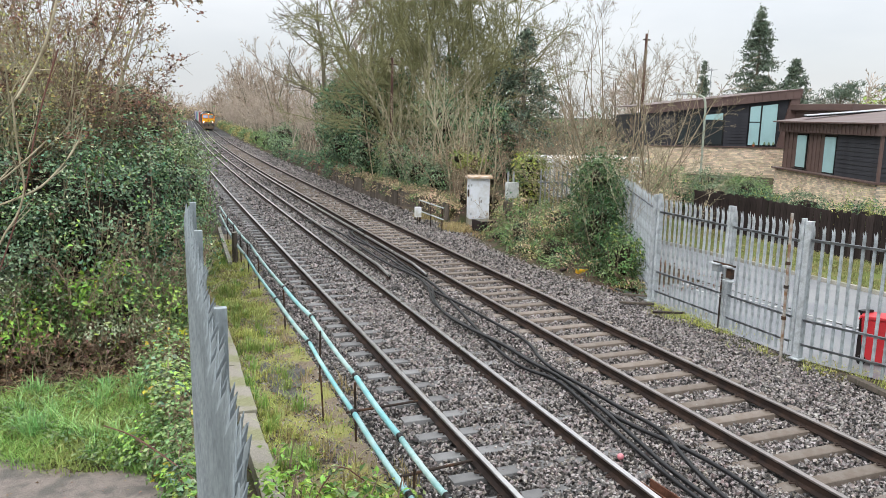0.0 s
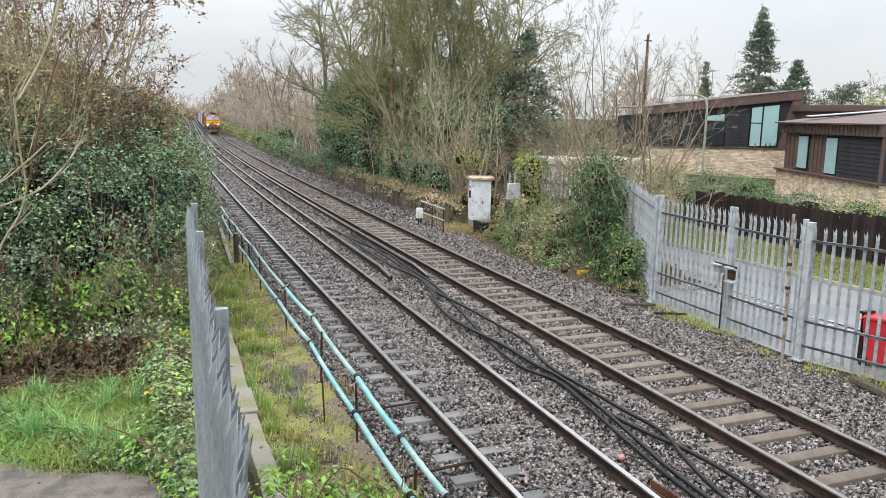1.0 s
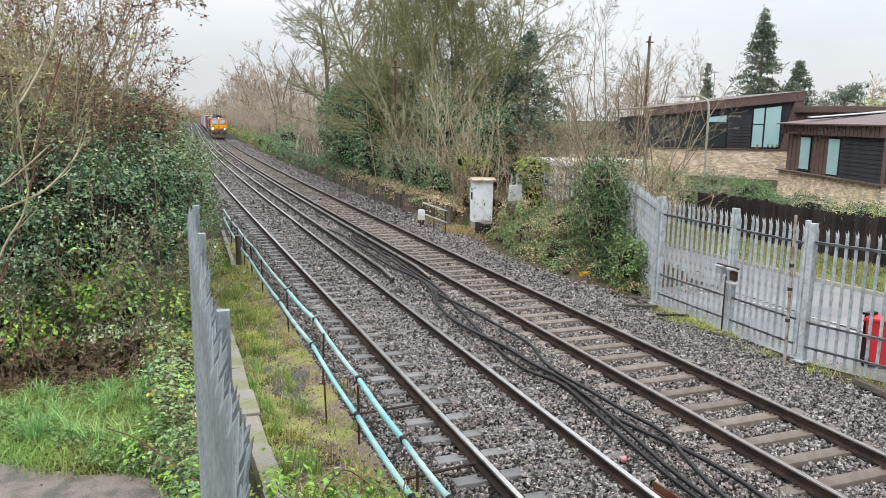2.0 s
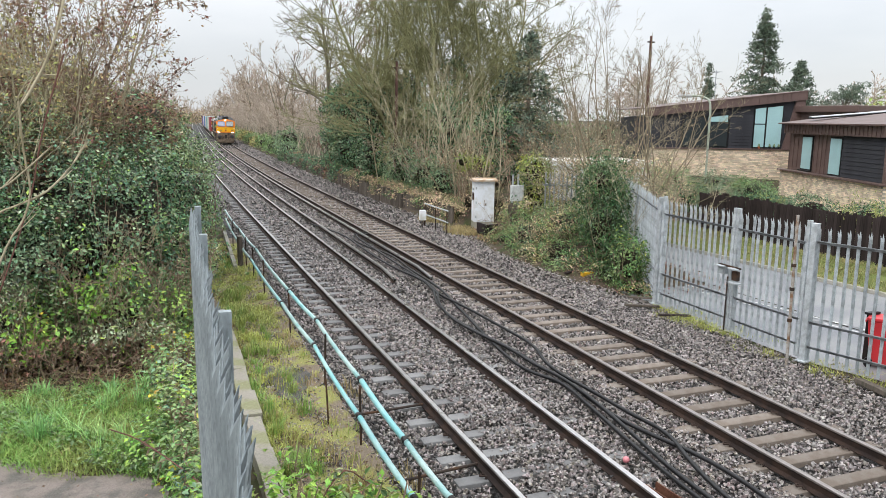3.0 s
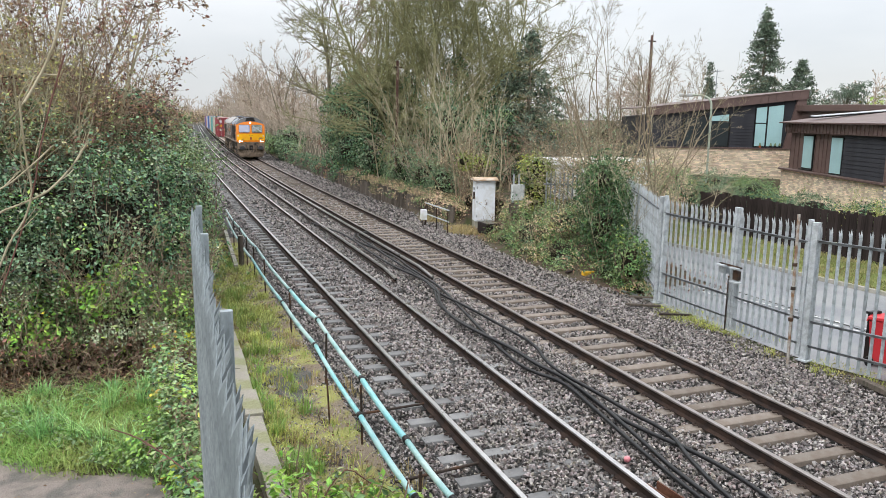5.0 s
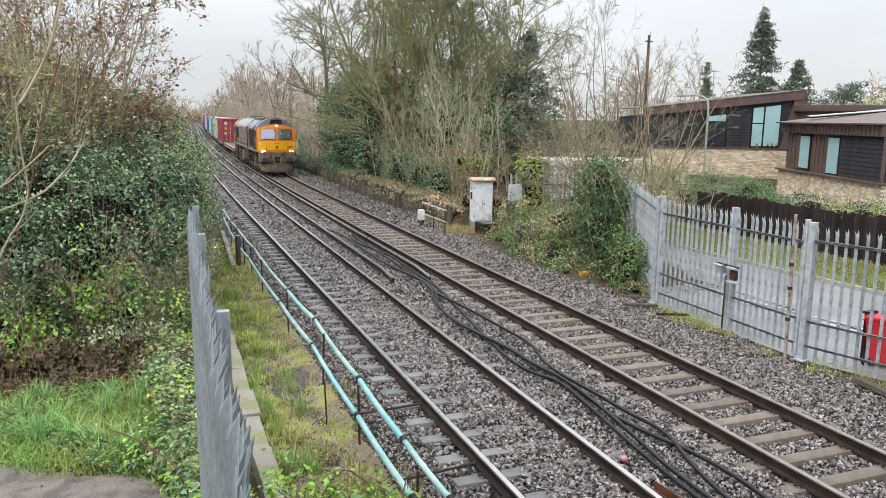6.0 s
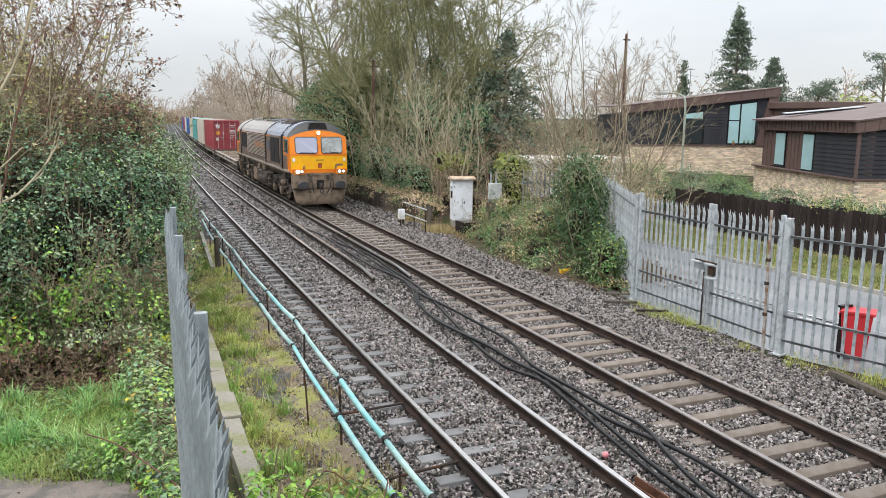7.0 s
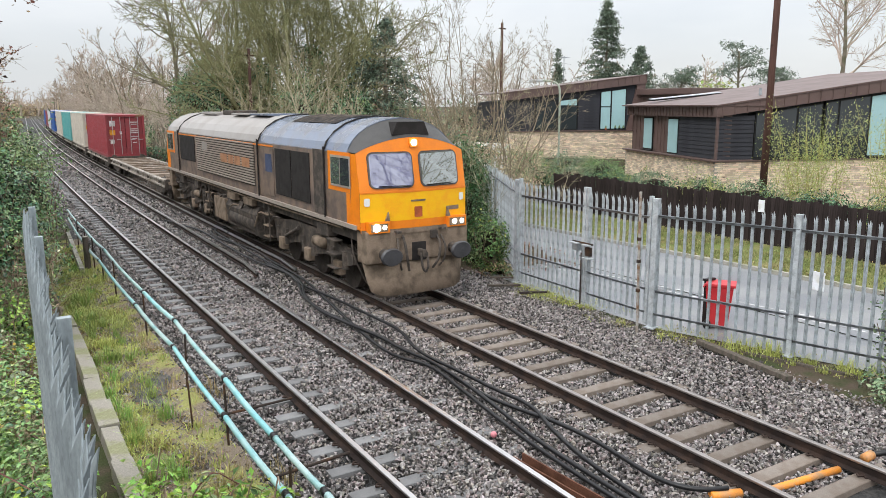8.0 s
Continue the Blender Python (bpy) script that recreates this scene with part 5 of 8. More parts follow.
# ------------------------------------------------------------ dark boarded fence behind the road
def board_fence():
    t = thing("board_fence", "dark stained close-boarded timber fence along the road", "fence")
    rr = random.Random(12)
    meshes = []
    for k in range(5):
        h = 1.44 + 0.025 * k
        me = as_mesh("board", B((0, 0, h / 2), (0.022, 0.138, h), 0.003))
        me.materials.append(M_DARKWOOD)
        meshes.append(me)
    for j in range(150):
        y = 3.5 + j * 0.143
        part("board", rr.choice(meshes), M_DARKWOOD, t, at=pose(float(board_x(y)) + 0.012 * (j % 2), y, -0.02 + 0.015 * math.sin(y * 0.9), rr.uniform(-0.6, 0.6), 0, 0))
    for j in range(10):
        part("post", B((0, 0, 0.78), (0.1, 0.1, 1.75), 0.006), M_DARKWOOD, t, at=pose(float(board_x(4.5 + j * 2.1)) + 0.09, 4.5 + j * 2.1, -0.10, 0, 0, 0))
    for z in (0.2, 0.8, 1.4):
        part("rail", B((0, 0, 0), (0.05, 21.5, 0.08)), M_DARKWOOD, t, at=pose(float(board_x(14.2)) + 0.05, 14.2, z, 0, 0, 0))


board_fence()


# ------------------------------------------------------------ bin, sign, poles and lamp
def wheelie_bin():
    t = thing("wheelie_bin", "red plastic wheelie bin behind the fence", "bin")
    bm = bmesh.new()
    lo = [(-0.20, -0.24), (0.20, -0.24), (0.20, 0.24), (-0.20, 0.24)]
    hi = [(-0.27, -0.34), (0.27, -0.34), (0.27, 0.34), (-0.27, 0.34)]
    a = [bm.verts.new((*p, 0.06)) for p in lo]
    b = [bm.verts.new((*p, 0.92)) for p in hi]
    for i in range(4):
        bm.faces.new((a[i], a[(i + 1) % 4], b[(i + 1) % 4], b[i]))
    bm.faces.new(a)
    bm.faces.new(b)
    bmesh.ops.bevel(bm, geom=bm.edges[:], offset=0.03, segments=2, affect='EDGES')
    m = pose(12.82, 9.98, -0.30, 0, 0, 35) @ Matrix.Diagonal((0.86, 0.8, 1.0, 1))
    part("body", bm, M_RED, t, at=m)
    part("lid", B((0, -0.02, 0.95), (0.58, 0.74, 0.06), 0.02), M_RED, t, at=m)
    part("handle", CY((-0.25, 0.38, 0.90), (0.25, 0.38, 0.90), 0.018, n=8), M_RED, t, at=m)
    for s in (1, -1):
        part("wheel", CY((s * 0.20, 0.25, 0.10), (s * 0.25, 0.25, 0.10), 0.10, n=16), M_CABLE, t, at=m)
    p = thing("timber_post", "short dark timber post beside the red bin", "post")
    part("post", B((12.75, 10.25, 0.20), (0.09, 0.09, 1.0), 0.008), M_DARKWOOD, p)
    part("cap", B((12.74, 10.20, 0.71), (0.3, 0.10, 0.05), 0.01), M_CABLE, p)


wheelie_bin()


def roadside_sign():
    t = thing("marker_sign", "small white rectangular marker on a short post", "sign")
    part("plate", B((15.0, 9.2, 0.58), (0.03, 0.26, 0.40), 0.006), M_WHITE, t)
    part("post", B((15.03, 9.2, 0.12), (0.05, 0.05, 0.85), 0.004), M_GALV_DARK, t)
    tg = thing("fence_tag", "small white plate fixed to the dark boarded fence", "tag")
    part("plate", B((20.575, 14.74, 1.19), (0.012, 0.22, 0.38), 0.003), M_WHITE, tg)


roadside_sign()
M_POLE = mat("creosoted_pole", (0.085, 0.045, 0.036), 0.75, var=0.2, scale=2, fine=30, bump=0.2, stretch=(6, 6, 0.5))


def utility_pole(x, y, h, z=-0.3, r=0.13, label="tall dark brown creosoted utility pole"):
    t = thing("utility_pole", label, "pole", group="utility poles")
    part("shaft", CY((x, y, z - 0.3), (x + 0.06, y + 0.02, z + h), r, r * 0.72, 16), M_POLE, t, smooth=True)
    part("pole_step", B((x + 0.02, y, z + h * 0.62), (0.30, 0.03, 0.03), 0.004), M_DARKSTEEL, t)
    part("pole_step", B((x + 0.03, y, z + h * 0.55), (0.03, 0.30, 0.03), 0.004), M_DARKSTEEL, t)
    part("bracket", B((x + 0.06, y, z + h - 0.35), (0.5, 0.06, 0.08), 0.01), M_DARKSTEEL, t)
    return t


utility_pole(22.45, 16.1, 10.5)
utility_pole(28.0, 39.2, 9.3, z=0.0, r=0.11, label="dark utility pole among bare trees behind the houses")
utility_pole(12.5, 40.6, 7.0, z=0.3, r=0.10, label="old rust-red timber pole among the saplings")
tube_curve("overhead_wire", [(28.0, 39.2, 8.8), (33, 45, 8.5), (42, 55, 8.7), (60, 70, 9.0)], 0.012, M_CABLE, "thin black overhead telephone wire", "wire")


def street_lamp():
    m_green = mat("pale_green_lamp_post", (0.36, 0.40, 0.33), 0.5, metal=0.2, var=0.1, fine=30)
    t = thing("street_lamp", "slender pale green street lamp with a curved arm", "street lamp")
    x, y = 22.6, 27.0
    part("column", CY((x, y, -0.4), (x, y, 1.0), 0.075, 0.07, 14), m_green, t, smooth=True)
    part("pole", tube_mesh([(x, y, 0.9), (x, y, 3.2), (x, y, 4.9), (x - 0.04, y + 0.07, 5.22), (x - 0.22, y + 0.32, 5.38), (x - 0.5, y + 0.75, 5.42)], 0.048, 10), m_green, t)
    part("lantern", B((0, 0, 0), (0.22, 0.62, 0.14), 0.05), mat("grey_lantern", (0.45, 0.46, 0.46), 0.4), t, at=pose(x - 0.62, y + 0.95, 5.40, 0, 0, 33))


street_lamp()


# ------------------------------------------------------------ houses
def wall_frame(P, d, name, label):
    ang = math.degrees(math.atan2(d[1], d[0]))
    return thing(name, label, "house", at=pose(P[0], P[1], 0, 0, 0, ang))




def brick_band(parent, s0, s1, z0, z1, y=0.0):
    """A brick plinth: mortar body, bricks proud of it."""
    wall = part("brick_wall", B(((s0 + s1) / 2, y + 0.16, (z0 + z1) / 2), (s1 - s0, 0.30, z1 - z0)), M_MORTAR, parent, "buff brick plinth wall")
    rows = int((z1 - z0) / 0.075)
    V, F, rng = [], [], np.random.default_rng(int((s1 - s0) * 100))
    cube = np.array([[x, yy, z] for z in (-1, 1) for yy in (-1, 1) for x in (-1, 1)], float) * 0.5
    quad = np.array([[0, 1, 5, 4], [1, 3, 7, 5], [2, 0, 4, 6], [4, 5, 7, 6], [0, 2, 3, 1]])
    n = 0
    for r in range(rows):
        x = s0 + (0.1125 if r % 2 else 0.0)
        while x + 0.213 < s1:
            c = cube * np.array([0.213, 0.03 + rng.uniform(0, 0.006), 0.064]) + np.array([x + 0.1065, y + 0.005, z0 + 0.0375 + r * 0.075])
            V.append(c)
            F.append(quad + 8 * n)
            n += 1
            x += 0.2245
    ob = part("bricks", mesh_np("bricks", np.concatenate(V), np.concatenate(F)), M_BRICKS, wall)
    tagged(ob, kind="stuff")
    return wall


M_BRICKS = mat("buff_bricks", (0.74, 0.62, 0.47), 0.85, var=0.12, scale=1.5, fine=60, island=0.30, bump=0.2, second=(0.62, 0.49, 0.36))


def boards(parent, s0, s1, z0, z1, y, material, step=0.16):
    w = part("cladding", B(((s0 + s1) / 2, y + 0.06, (z0 + z1) / 2), (s1 - s0, 0.10, z1 - z0)), material, parent, "black horizontal board cladding")
    me = as_mesh("board", prism([(-0.004, 0.0), (-0.030, 0.0), (-0.012, step - 0.012), (-0.004, step - 0.012)], 0, s1 - s0, 'x'))
    me.materials.append(material)
    n = int((z1 - z0) / step)
    for k in range(n):
        part("board", me, material, w, at=pose(s0, y + 0.01, z0 + k * (z1 - z0) / n))
    return w


def window(parent, s0, s1, z0, z1, y, mullions=(), transom=None, blind=None, slope=0.0):
    """A glazed window whose head may slope with the roof."""
    w = part("window", prism([(s0, z0), (s1, z0), (s1, z1 + slope * (s1 - s0)), (s0, z1)], y + 0.02, y + 0.09, 'y'), M_SEAL, parent, "dark framed window")
    edges = [s0, *mullions, s1]
    for a, b in zip(edges, edges[1:]):
        za, zb = z1 + slope * (a - s0), z1 + slope * (b - s0)
        spans = [(z0 + 0.06, None)] if transom is None or a != s0 else [(z0 + 0.06, transom - 0.03), (transom + 0.03, None)]
        for lo, hi in spans:
            h0, h1 = (za - 0.07, zb - 0.07) if hi is None else (hi, hi)
            part("pane", prism([(a + 0.05, lo), (b - 0.05, lo), (b - 0.05, h1), (a + 0.05, h0)], y + 0.0, y + 0.022, 'y'), M_BLIND if blind and blind(a) else M_GLASS, w)
    part("sill", B(((s0 + s1) / 2, y - 0.02, z0 - 0.02), (s1 - s0 + 0.1, 0.14, 0.04), 0.006), M_SEAL, w)
    return w


def seams(parent, s0, s1, z0f, z1f, y, material, step=0.42, name="seam"):
    n = max(1, int((s1 - s0) / step))
    for k in range(n + 1):
        s = s0 + (s1 - s0) * k / n
        part(name, B((s, y - 0.012, (z0f(s) + z1f(s)) / 2), (0.022, 0.03, z1f(s) - z0f(s)), 0.003), material, parent)


def left_house():
    d = Vector((0.936, -0.353)).normalized()
    h = wall_frame((25.0, 35.85), d, "house", "low modern house with sloping brown metal roof and buff brick")
    roof_z = lambda s: 5.0 + (s - 0.95) * 0.122
    brick_band(h, 0.9, 9.25, 0.3, 2.80)
    part("wall_body", prism([(0.9, 0.3), (9.3, 0.3), (9.3, roof_z(9.3) - 0.5), (0.9, roof_z(0.9) - 0.5)], 0.32, 7.5, 'y'), M_BLACKBOARD, h, "black rendered body of the house")
    part("floor_band", B((5.08, -0.03, 2.82), (8.4, 0.12, 0.07), 0.01), M_BROWNMETAL, h)
    boards(h, 0.9, 2.5, 2.85, 4.45, 0.02, M_BLACKBOARD)
    part("wall_upper", prism([(0.9, 2.85), (8.75, 2.85), (8.75, roof_z(8.75) - 0.40), (0.9, roof_z(0.9) - 0.40)], 0.12, 0.34, 'y'), M_BLACKBOARD, h)
    window(h, 2.6, 5.15, 2.88, 4.55 - 0.07, 0.02, mullions=(3.9,), slope=0.118, blind=None)
    boards(h, 5.2, 6.5, 2.85, 4.72, 0.02, M_BLACKBOARD)
    window(h, 6.55, 8.15, 2.88, 5.10, 0.02, mullions=(7.22,), transom=4.2, slope=0.12, blind=lambda a: True)
    part("blind", prism([(4.0, 4.30), (5.08, 4.30), (5.08, 4.66), (4.0, 4.53)], -0.004, 0.016, 'y'), M_BLIND, h, "half-drawn pale blind")
    part("corner_panel", prism([(8.22, 2.85), (9.3, 2.85), (9.3, roof_z(9.3)), (8.78, roof_z(8.78)), (8.78, 5.35)], -0.02, 0.14, 'y'), M_BROWNMETAL, h, "brown metal corner panel")
    # fascia and roof
    part("fascia", prism([(0.6, roof_z(0.6) - 0.42), (9.35, roof_z(9.35) - 0.46), (9.35, roof_z(9.35)), (0.6, roof_z(0.6))], -0.10, 0.10, 'y'), M_BROWNMETAL, h, "brown metal fascia")
    seams(h, 0.7, 9.3, lambda s: roof_z(s) - 0.43, roof_z, -0.10, M_BROWNMETAL)
    part("roof", prism([(0.6, roof_z(0.6)), (9.35, roof_z(9.35)), (9.35, roof_z(9.35) + 0.05), (0.6, roof_z(0.6) + 0.05)], -0.14, 8.0, 'y'), M_BROWNMETAL, h, "sloping brown metal roof")
    part("aerial_mast", CY((6.0, 5.0, 5.5), (6.0, 5.0, 7.4), 0.025, n=6), M_GALV_DARK, h)
    for k in range(5):
        part("aerial_bar", B((6.0, 4.6 + 0.2 * k, 7.3), (0.5, 0.015, 0.015)), M_GALV_DARK, h)
    for k, s in enumerate((6.9, 7.5, 7.75, 8.0)):
        pot = thing("windowsill_pot", "small dark plant pot on a window sill", "plant pot", group="sill pots")
        part("pot", CY((0, 0, 0), (0, 0, 0.12), 0.05, 0.065, 12), M_BADGE if k == 0 else M_SEAL, pot)
        part("plant", CY((0, 0, 0.12), (0, 0, 0.26), 0.07, 0.03, 7), M_RHODO, pot)
        pot.matrix_world = h.matrix_basis @ Matrix.Translation((s, -0.05, 2.86))


left_house()


def right_house():
    K = Vector((24.4, 19.7))
    d1 = Vector((0.93, -0.36)).normalized()
    h = wall_frame(K, d1, "house", "modern house corner with brown metal cladding, dark boards and brick plinth")
    roof_z = lambda s: 4.23 + s * 0.139
    # right face, local x along d1; left face lies on local y
    brick_band(h, 0.0, 11.0, 0.2, 2.12)
    part("wall_body", prism([(0.75, 0.2), (11.0, 0.2), (11.0, roof_z(11) - 0.2), (0.75, roof_z(0) - 0.1)], 0.32, 8.5, 'y'), M_BLACKBOARD, h, "black body of the house")
    boards(h, 0.04, 1.55, 2.18, 3.88, 0.0, M_BLACKBOARD)
    part("corner_trim", B((0.0, 0.0, 3.0), (0.10, 0.10, 1.75), 0.008), M_BROWNMETAL, h)
    window(h, 1.6, 4.5, 2.2, 4.0, 0.0, mullions=(2.3, 3.4), slope=0.13, blind=lambda a: False)
    window(h, 4.6, 7.6, 2.2, 4.42, 0.0, mullions=(5.2, 6.6), slope=0.13, blind=lambda a: a > 6)
    boards(h, 7.7, 11.0, 2.18, 4.6, 0.0, M_BLACKBOARD)
    part("base_band", B((5.5, -0.02, 2.14), (11.0, 0.12, 0.07), 0.01), M_BROWNMETAL, h)
    part("fascia", prism([(-0.12, 3.83), (11.2, roof_z(11.2) - 0.45), (11.2, roof_z(11.2)), (-0.12, 4.23)], -0.14, 0.10, 'y'), M_BROWNMETAL, h, "brown metal fascia")
    seams(h, 0.1, 11.0, lambda s: roof_z(s) - 0.42, roof_z, -0.14, M_BROWNMETAL, 0.5)
    part("roof", prism([(-0.15, 4.235), (11.2, roof_z(11.2) + 0.005), (11.2, roof_z(11.2) + 0.06), (-0.15, 4.29)], -0.18, 8.9, 'y'), M_BROWNMETAL, h, "sloping brown metal roof")
    part("panel_frame", B((0, 0, 0), (3.4, 0.62, 0.06), 0.01), M_SEAL, h, "dark frame of a roof panel", at=pose(2.2, 6.95, 4.68, 3, -5.5, -9))
    # light grey base colour paints the sky's reflection on the panel
    part("solar_panel", B((0, 0, 0.045), (3.3, 0.55, 0.03), 0.006), mat("sky_paled_roof_panel", (0.50, 0.53, 0.56), 0.25, var=0.05), h, "roof panel with the sky's reflection put into its pale colour", at=pose(2.2, 6.95, 4.68, 3, -5.5, -9))
    part("vent_pipe", CY((2.6, 1.4, 4.3), (2.6, 1.4, 4.95), 0.06, n=10), M_GALV_DARK, h)
    # left face: a child frame turned along the other wall
    fa = Vector((24.4 - 27.7, 19.7 - 27.85)).normalized()
    f = thing("house", "brown standing-seam side wing of the modern house on a brick plinth", "house", at=pose(27.7, 27.85, 0, 0, 0, math.degrees(math.atan2(fa.y, fa.x))))
    L = 8.79
    brick_band(f, -0.1, L, 0.2, 2.10)
    part("wall_body", B((L / 2, 0.45, 2.9), (L, 0.3, 2.4)), M_BROWNMETAL, f, "brown metal clad wall")
    window(f, 1.45, 2.45, 2.22, 3.75, 0.22, blind=lambda a: True)
    window(f, 4.05, 5.05, 2.16, 3.75, 0.22, blind=lambda a: True)
    seams(f, 0.05, 1.35, lambda s: 2.15, lambda s: 3.85, 0.30, M_BROWNMETAL, 0.33)
    seams(f, 2.55, 3.95, lambda s: 2.15, lambda s: 3.85, 0.30, M_BROWNMETAL, 0.33)
    boards(f, 5.12, L - 0.06, 2.16, 3.85, 0.24, M_BLACKBOARD)
    part("base_band", B((L / 2, -0.03, 2.13), (L + 0.2, 0.3, 0.07), 0.01), M_BROWNMETAL, f)
    part("fascia", B((L / 2 - 0.05, 0.12, 4.02), (L + 0.2, 0.16, 0.42), 0.01), M_BROWNMETAL, f, "brown metal fascia")
    seams(f, 0.0, L, lambda s: 3.83, lambda s: 4.22, 0.04, M_BROWNMETAL, 0.3)
    part("roof_edge", B((L / 2, 1.0, 4.26), (L + 0.3, 2.1, 0.05), 0.01), M_BROWNMETAL, f)


right_house()


def back_roof():
    """Lower roof seen between the two blocks, and the pale shed among the bushes."""
    h = thing("house", "low brown-roofed building behind the modern house", "house")
    part("wall", B((38, 31.5, 2.6), (9, 5, 4.6)), M_BROWNMETAL, h)
    part("roof", B((38, 31.5, 5.05), (9.6, 5.6, 0.35), 0.05), M_BROWNMETAL, h)
    s = thing("shed", "pale flat-roofed shed half hidden by bushes", "shed")
    part("wall", B((19.2, 31.0, 1.5), (4.6, 3.0, 1.5), 0.01), M_WHITE, s)
    part("roof", B((19.2, 31.0, 2.35), (4.9, 3.3, 0.22), 0.02), M_WHITE, s)


back_roof()


# ------------------------------------------------------------ lineside things on the far side
def retaining_wall():
    t = thing("timber_retaining_wall", "low wall of upright weathered timber sleepers holding the bank", "wall")
    rr = random.Random(21)
    meshes = []
    for k in range(5):
        me = as_mesh("plank", B((0, 0, 0.30 + 0.02 * k), (0.11, 0.235, 0.82 + 0.04 * k), 0.012))
        me.materials.append(M_OLDTIMBER)
        meshes.append(me)
    y = 29.9
    while y < 76:
        x = 11.72 + float(curve_x(y)) - 0.35 * float(smooth(32, 40, np.array(y)))
        part("plank", rr.choice(meshes), M_OLDTIMBER, t, at=pose(x + rr.uniform(-0.02, 0.02), y, -0.28 + rr.uniform(-0.02, 0.03), rr.uniform(-2, 2), rr.uniform(-2, 4), rr.uniform(-3, 3)))
        y += 0.255


retaining_wall()


def cabinets():
    c = thing("equipment_cabinet", "tall white lineside equipment cabinet with a brown stained lid", "cabinet", at=pose(12.88, 29.2, 0, 0, 0, -11))
    m_lid = mat("rusty_lid", (0.42, 0.30, 0.20), 0.7, var=0.2, fine=40, second=(0.60, 0.52, 0.45))
    m_cab = mat("bluish_white_enamel", (0.80, 0.84, 0.90), 0.4, var=0.04, scale=4, fine=30, bump=0.02, second=(0.70, 0.72, 0.74))
    part("plinth", B((0, 0, -0.18), (0.84, 0.70, 0.28), 0.02), M_CONCRETE, c)
    part("body", B((0, 0, 0.83), (0.84, 0.66, 1.72), 0.012), m_cab, c)
    part("door", B((0.03, -0.34, 0.82), (0.74, 0.03, 1.60), 0.006), m_cab, c)
    part("handle", B((0.05, -0.37, 0.72), (0.03, 0.04, 0.12), 0.006), M_DARKSTEEL, c)
    for z in (0.2, 0.8, 1.4):
        part("hinge", B((-0.37, -0.34, z), (0.04, 0.05, 0.09), 0.004), M_GALV_DARK, c)
    part("bracket", B((-0.45, -0.1, 1.05), (0.05, 0.14, 0.30), 0.006), M_DARKSTEEL, c)
    part("bracket", B((-0.45, -0.1, 1.35), (0.05, 0.10, 0.10), 0.006), M_GALV_DARK, c)
    part("lid", prism([(-0.47, 1.69), (0.45, 1.69), (0.45, 1.73), (0, 1.82), (-0.47, 1.75)], -0.52, 0.52, 'x'), m_lid, c, "brown stained cabinet lid")
    b = thing("junction_box", "pale grey junction box on two posts among ivy", "junction box")
    part("box", B((13.38, 27.0, 1.37), (0.50, 0.22, 0.62), 0.012), mat("pale_grey_paint", (0.55, 0.58, 0.57), 0.5, fine=40), b)
    for s in (-1, 1):
        part("post", B((13.38 + s * 0.12, 27.14, 0.95), (0.06, 0.06, 2.3), 0.005), M_GALV_DARK, b)
    w = thing("signal_box_unit", "small white lineside box on a short leg", "junction box")
    part("box", B((10.25, 29.4, 0.28), (0.24, 0.22, 0.42), 0.02), M_WHITE, w)
    part("leg", CY((10.22, 29.4, -0.3), (10.22, 29.4, 0.08), 0.025, n=8), M_DARKSTEEL, w)
    part("leg", CY((10.32, 29.4, -0.3), (10.32, 29.4, 0.08), 0.025, n=8), M_DARKSTEEL, w)
    r = thing("handrail", "short galvanised two-bar handrail beside the ballast", "handrail")
    for y_ in (27.5, 28.8, 30.1):
        part("post", CY((10.6, y_, -0.35), (10.6, y_, 0.70), 0.024, n=8), M_DARKSTEEL, r)
    for z in (0.68, 0.22):
        part("bar", CY((10.6, 27.4, z), (10.6, 30.2, z), 0.026, n=8), M_GALV, r)
    p = thing("notice_post", "dark weathered diamond board on a timber post in the ivy", "sign")
    part("post", B((12.05, 24.7, 0.45), (0.08, 0.08, 1.6), 0.006), M_OLDTIMBER, p)
    part("board", B((12.05, 24.64, 1.05), (0.34, 0.03, 0.34), 0.006), M_OLDTIMBER, p, at=None)
    bx = thing("timber_box", "low dark timber box edging at the foot of the cabinet", "box")
    part("front", B((12.3, 26.6, -0.02), (0.9, 0.08, 0.45), 0.01), M_DARKWOOD, bx)
    part("side", B((11.88, 27.0, -0.02), (0.08, 0.8, 0.45), 0.01), M_DARKWOOD, bx)
    sp = thing("palisade_fence", "short weathered palisade fence panel between the hedges", "fence", group="palisade fences")
    fence_span(sp, (13.6, 25.2), (15.3, 24.6), 0.35, 2.0, M_GALV_DARK, PALE_S, rails=(0.3, 1.5))


PALE_S = pale_mesh(2.0)
PALE_S.materials.append(M_GALV_DARK)
cabinets()


M_SLAB = mat("dark_wet_slab", (0.13, 0.125, 0.12), 0.5, fine=50)


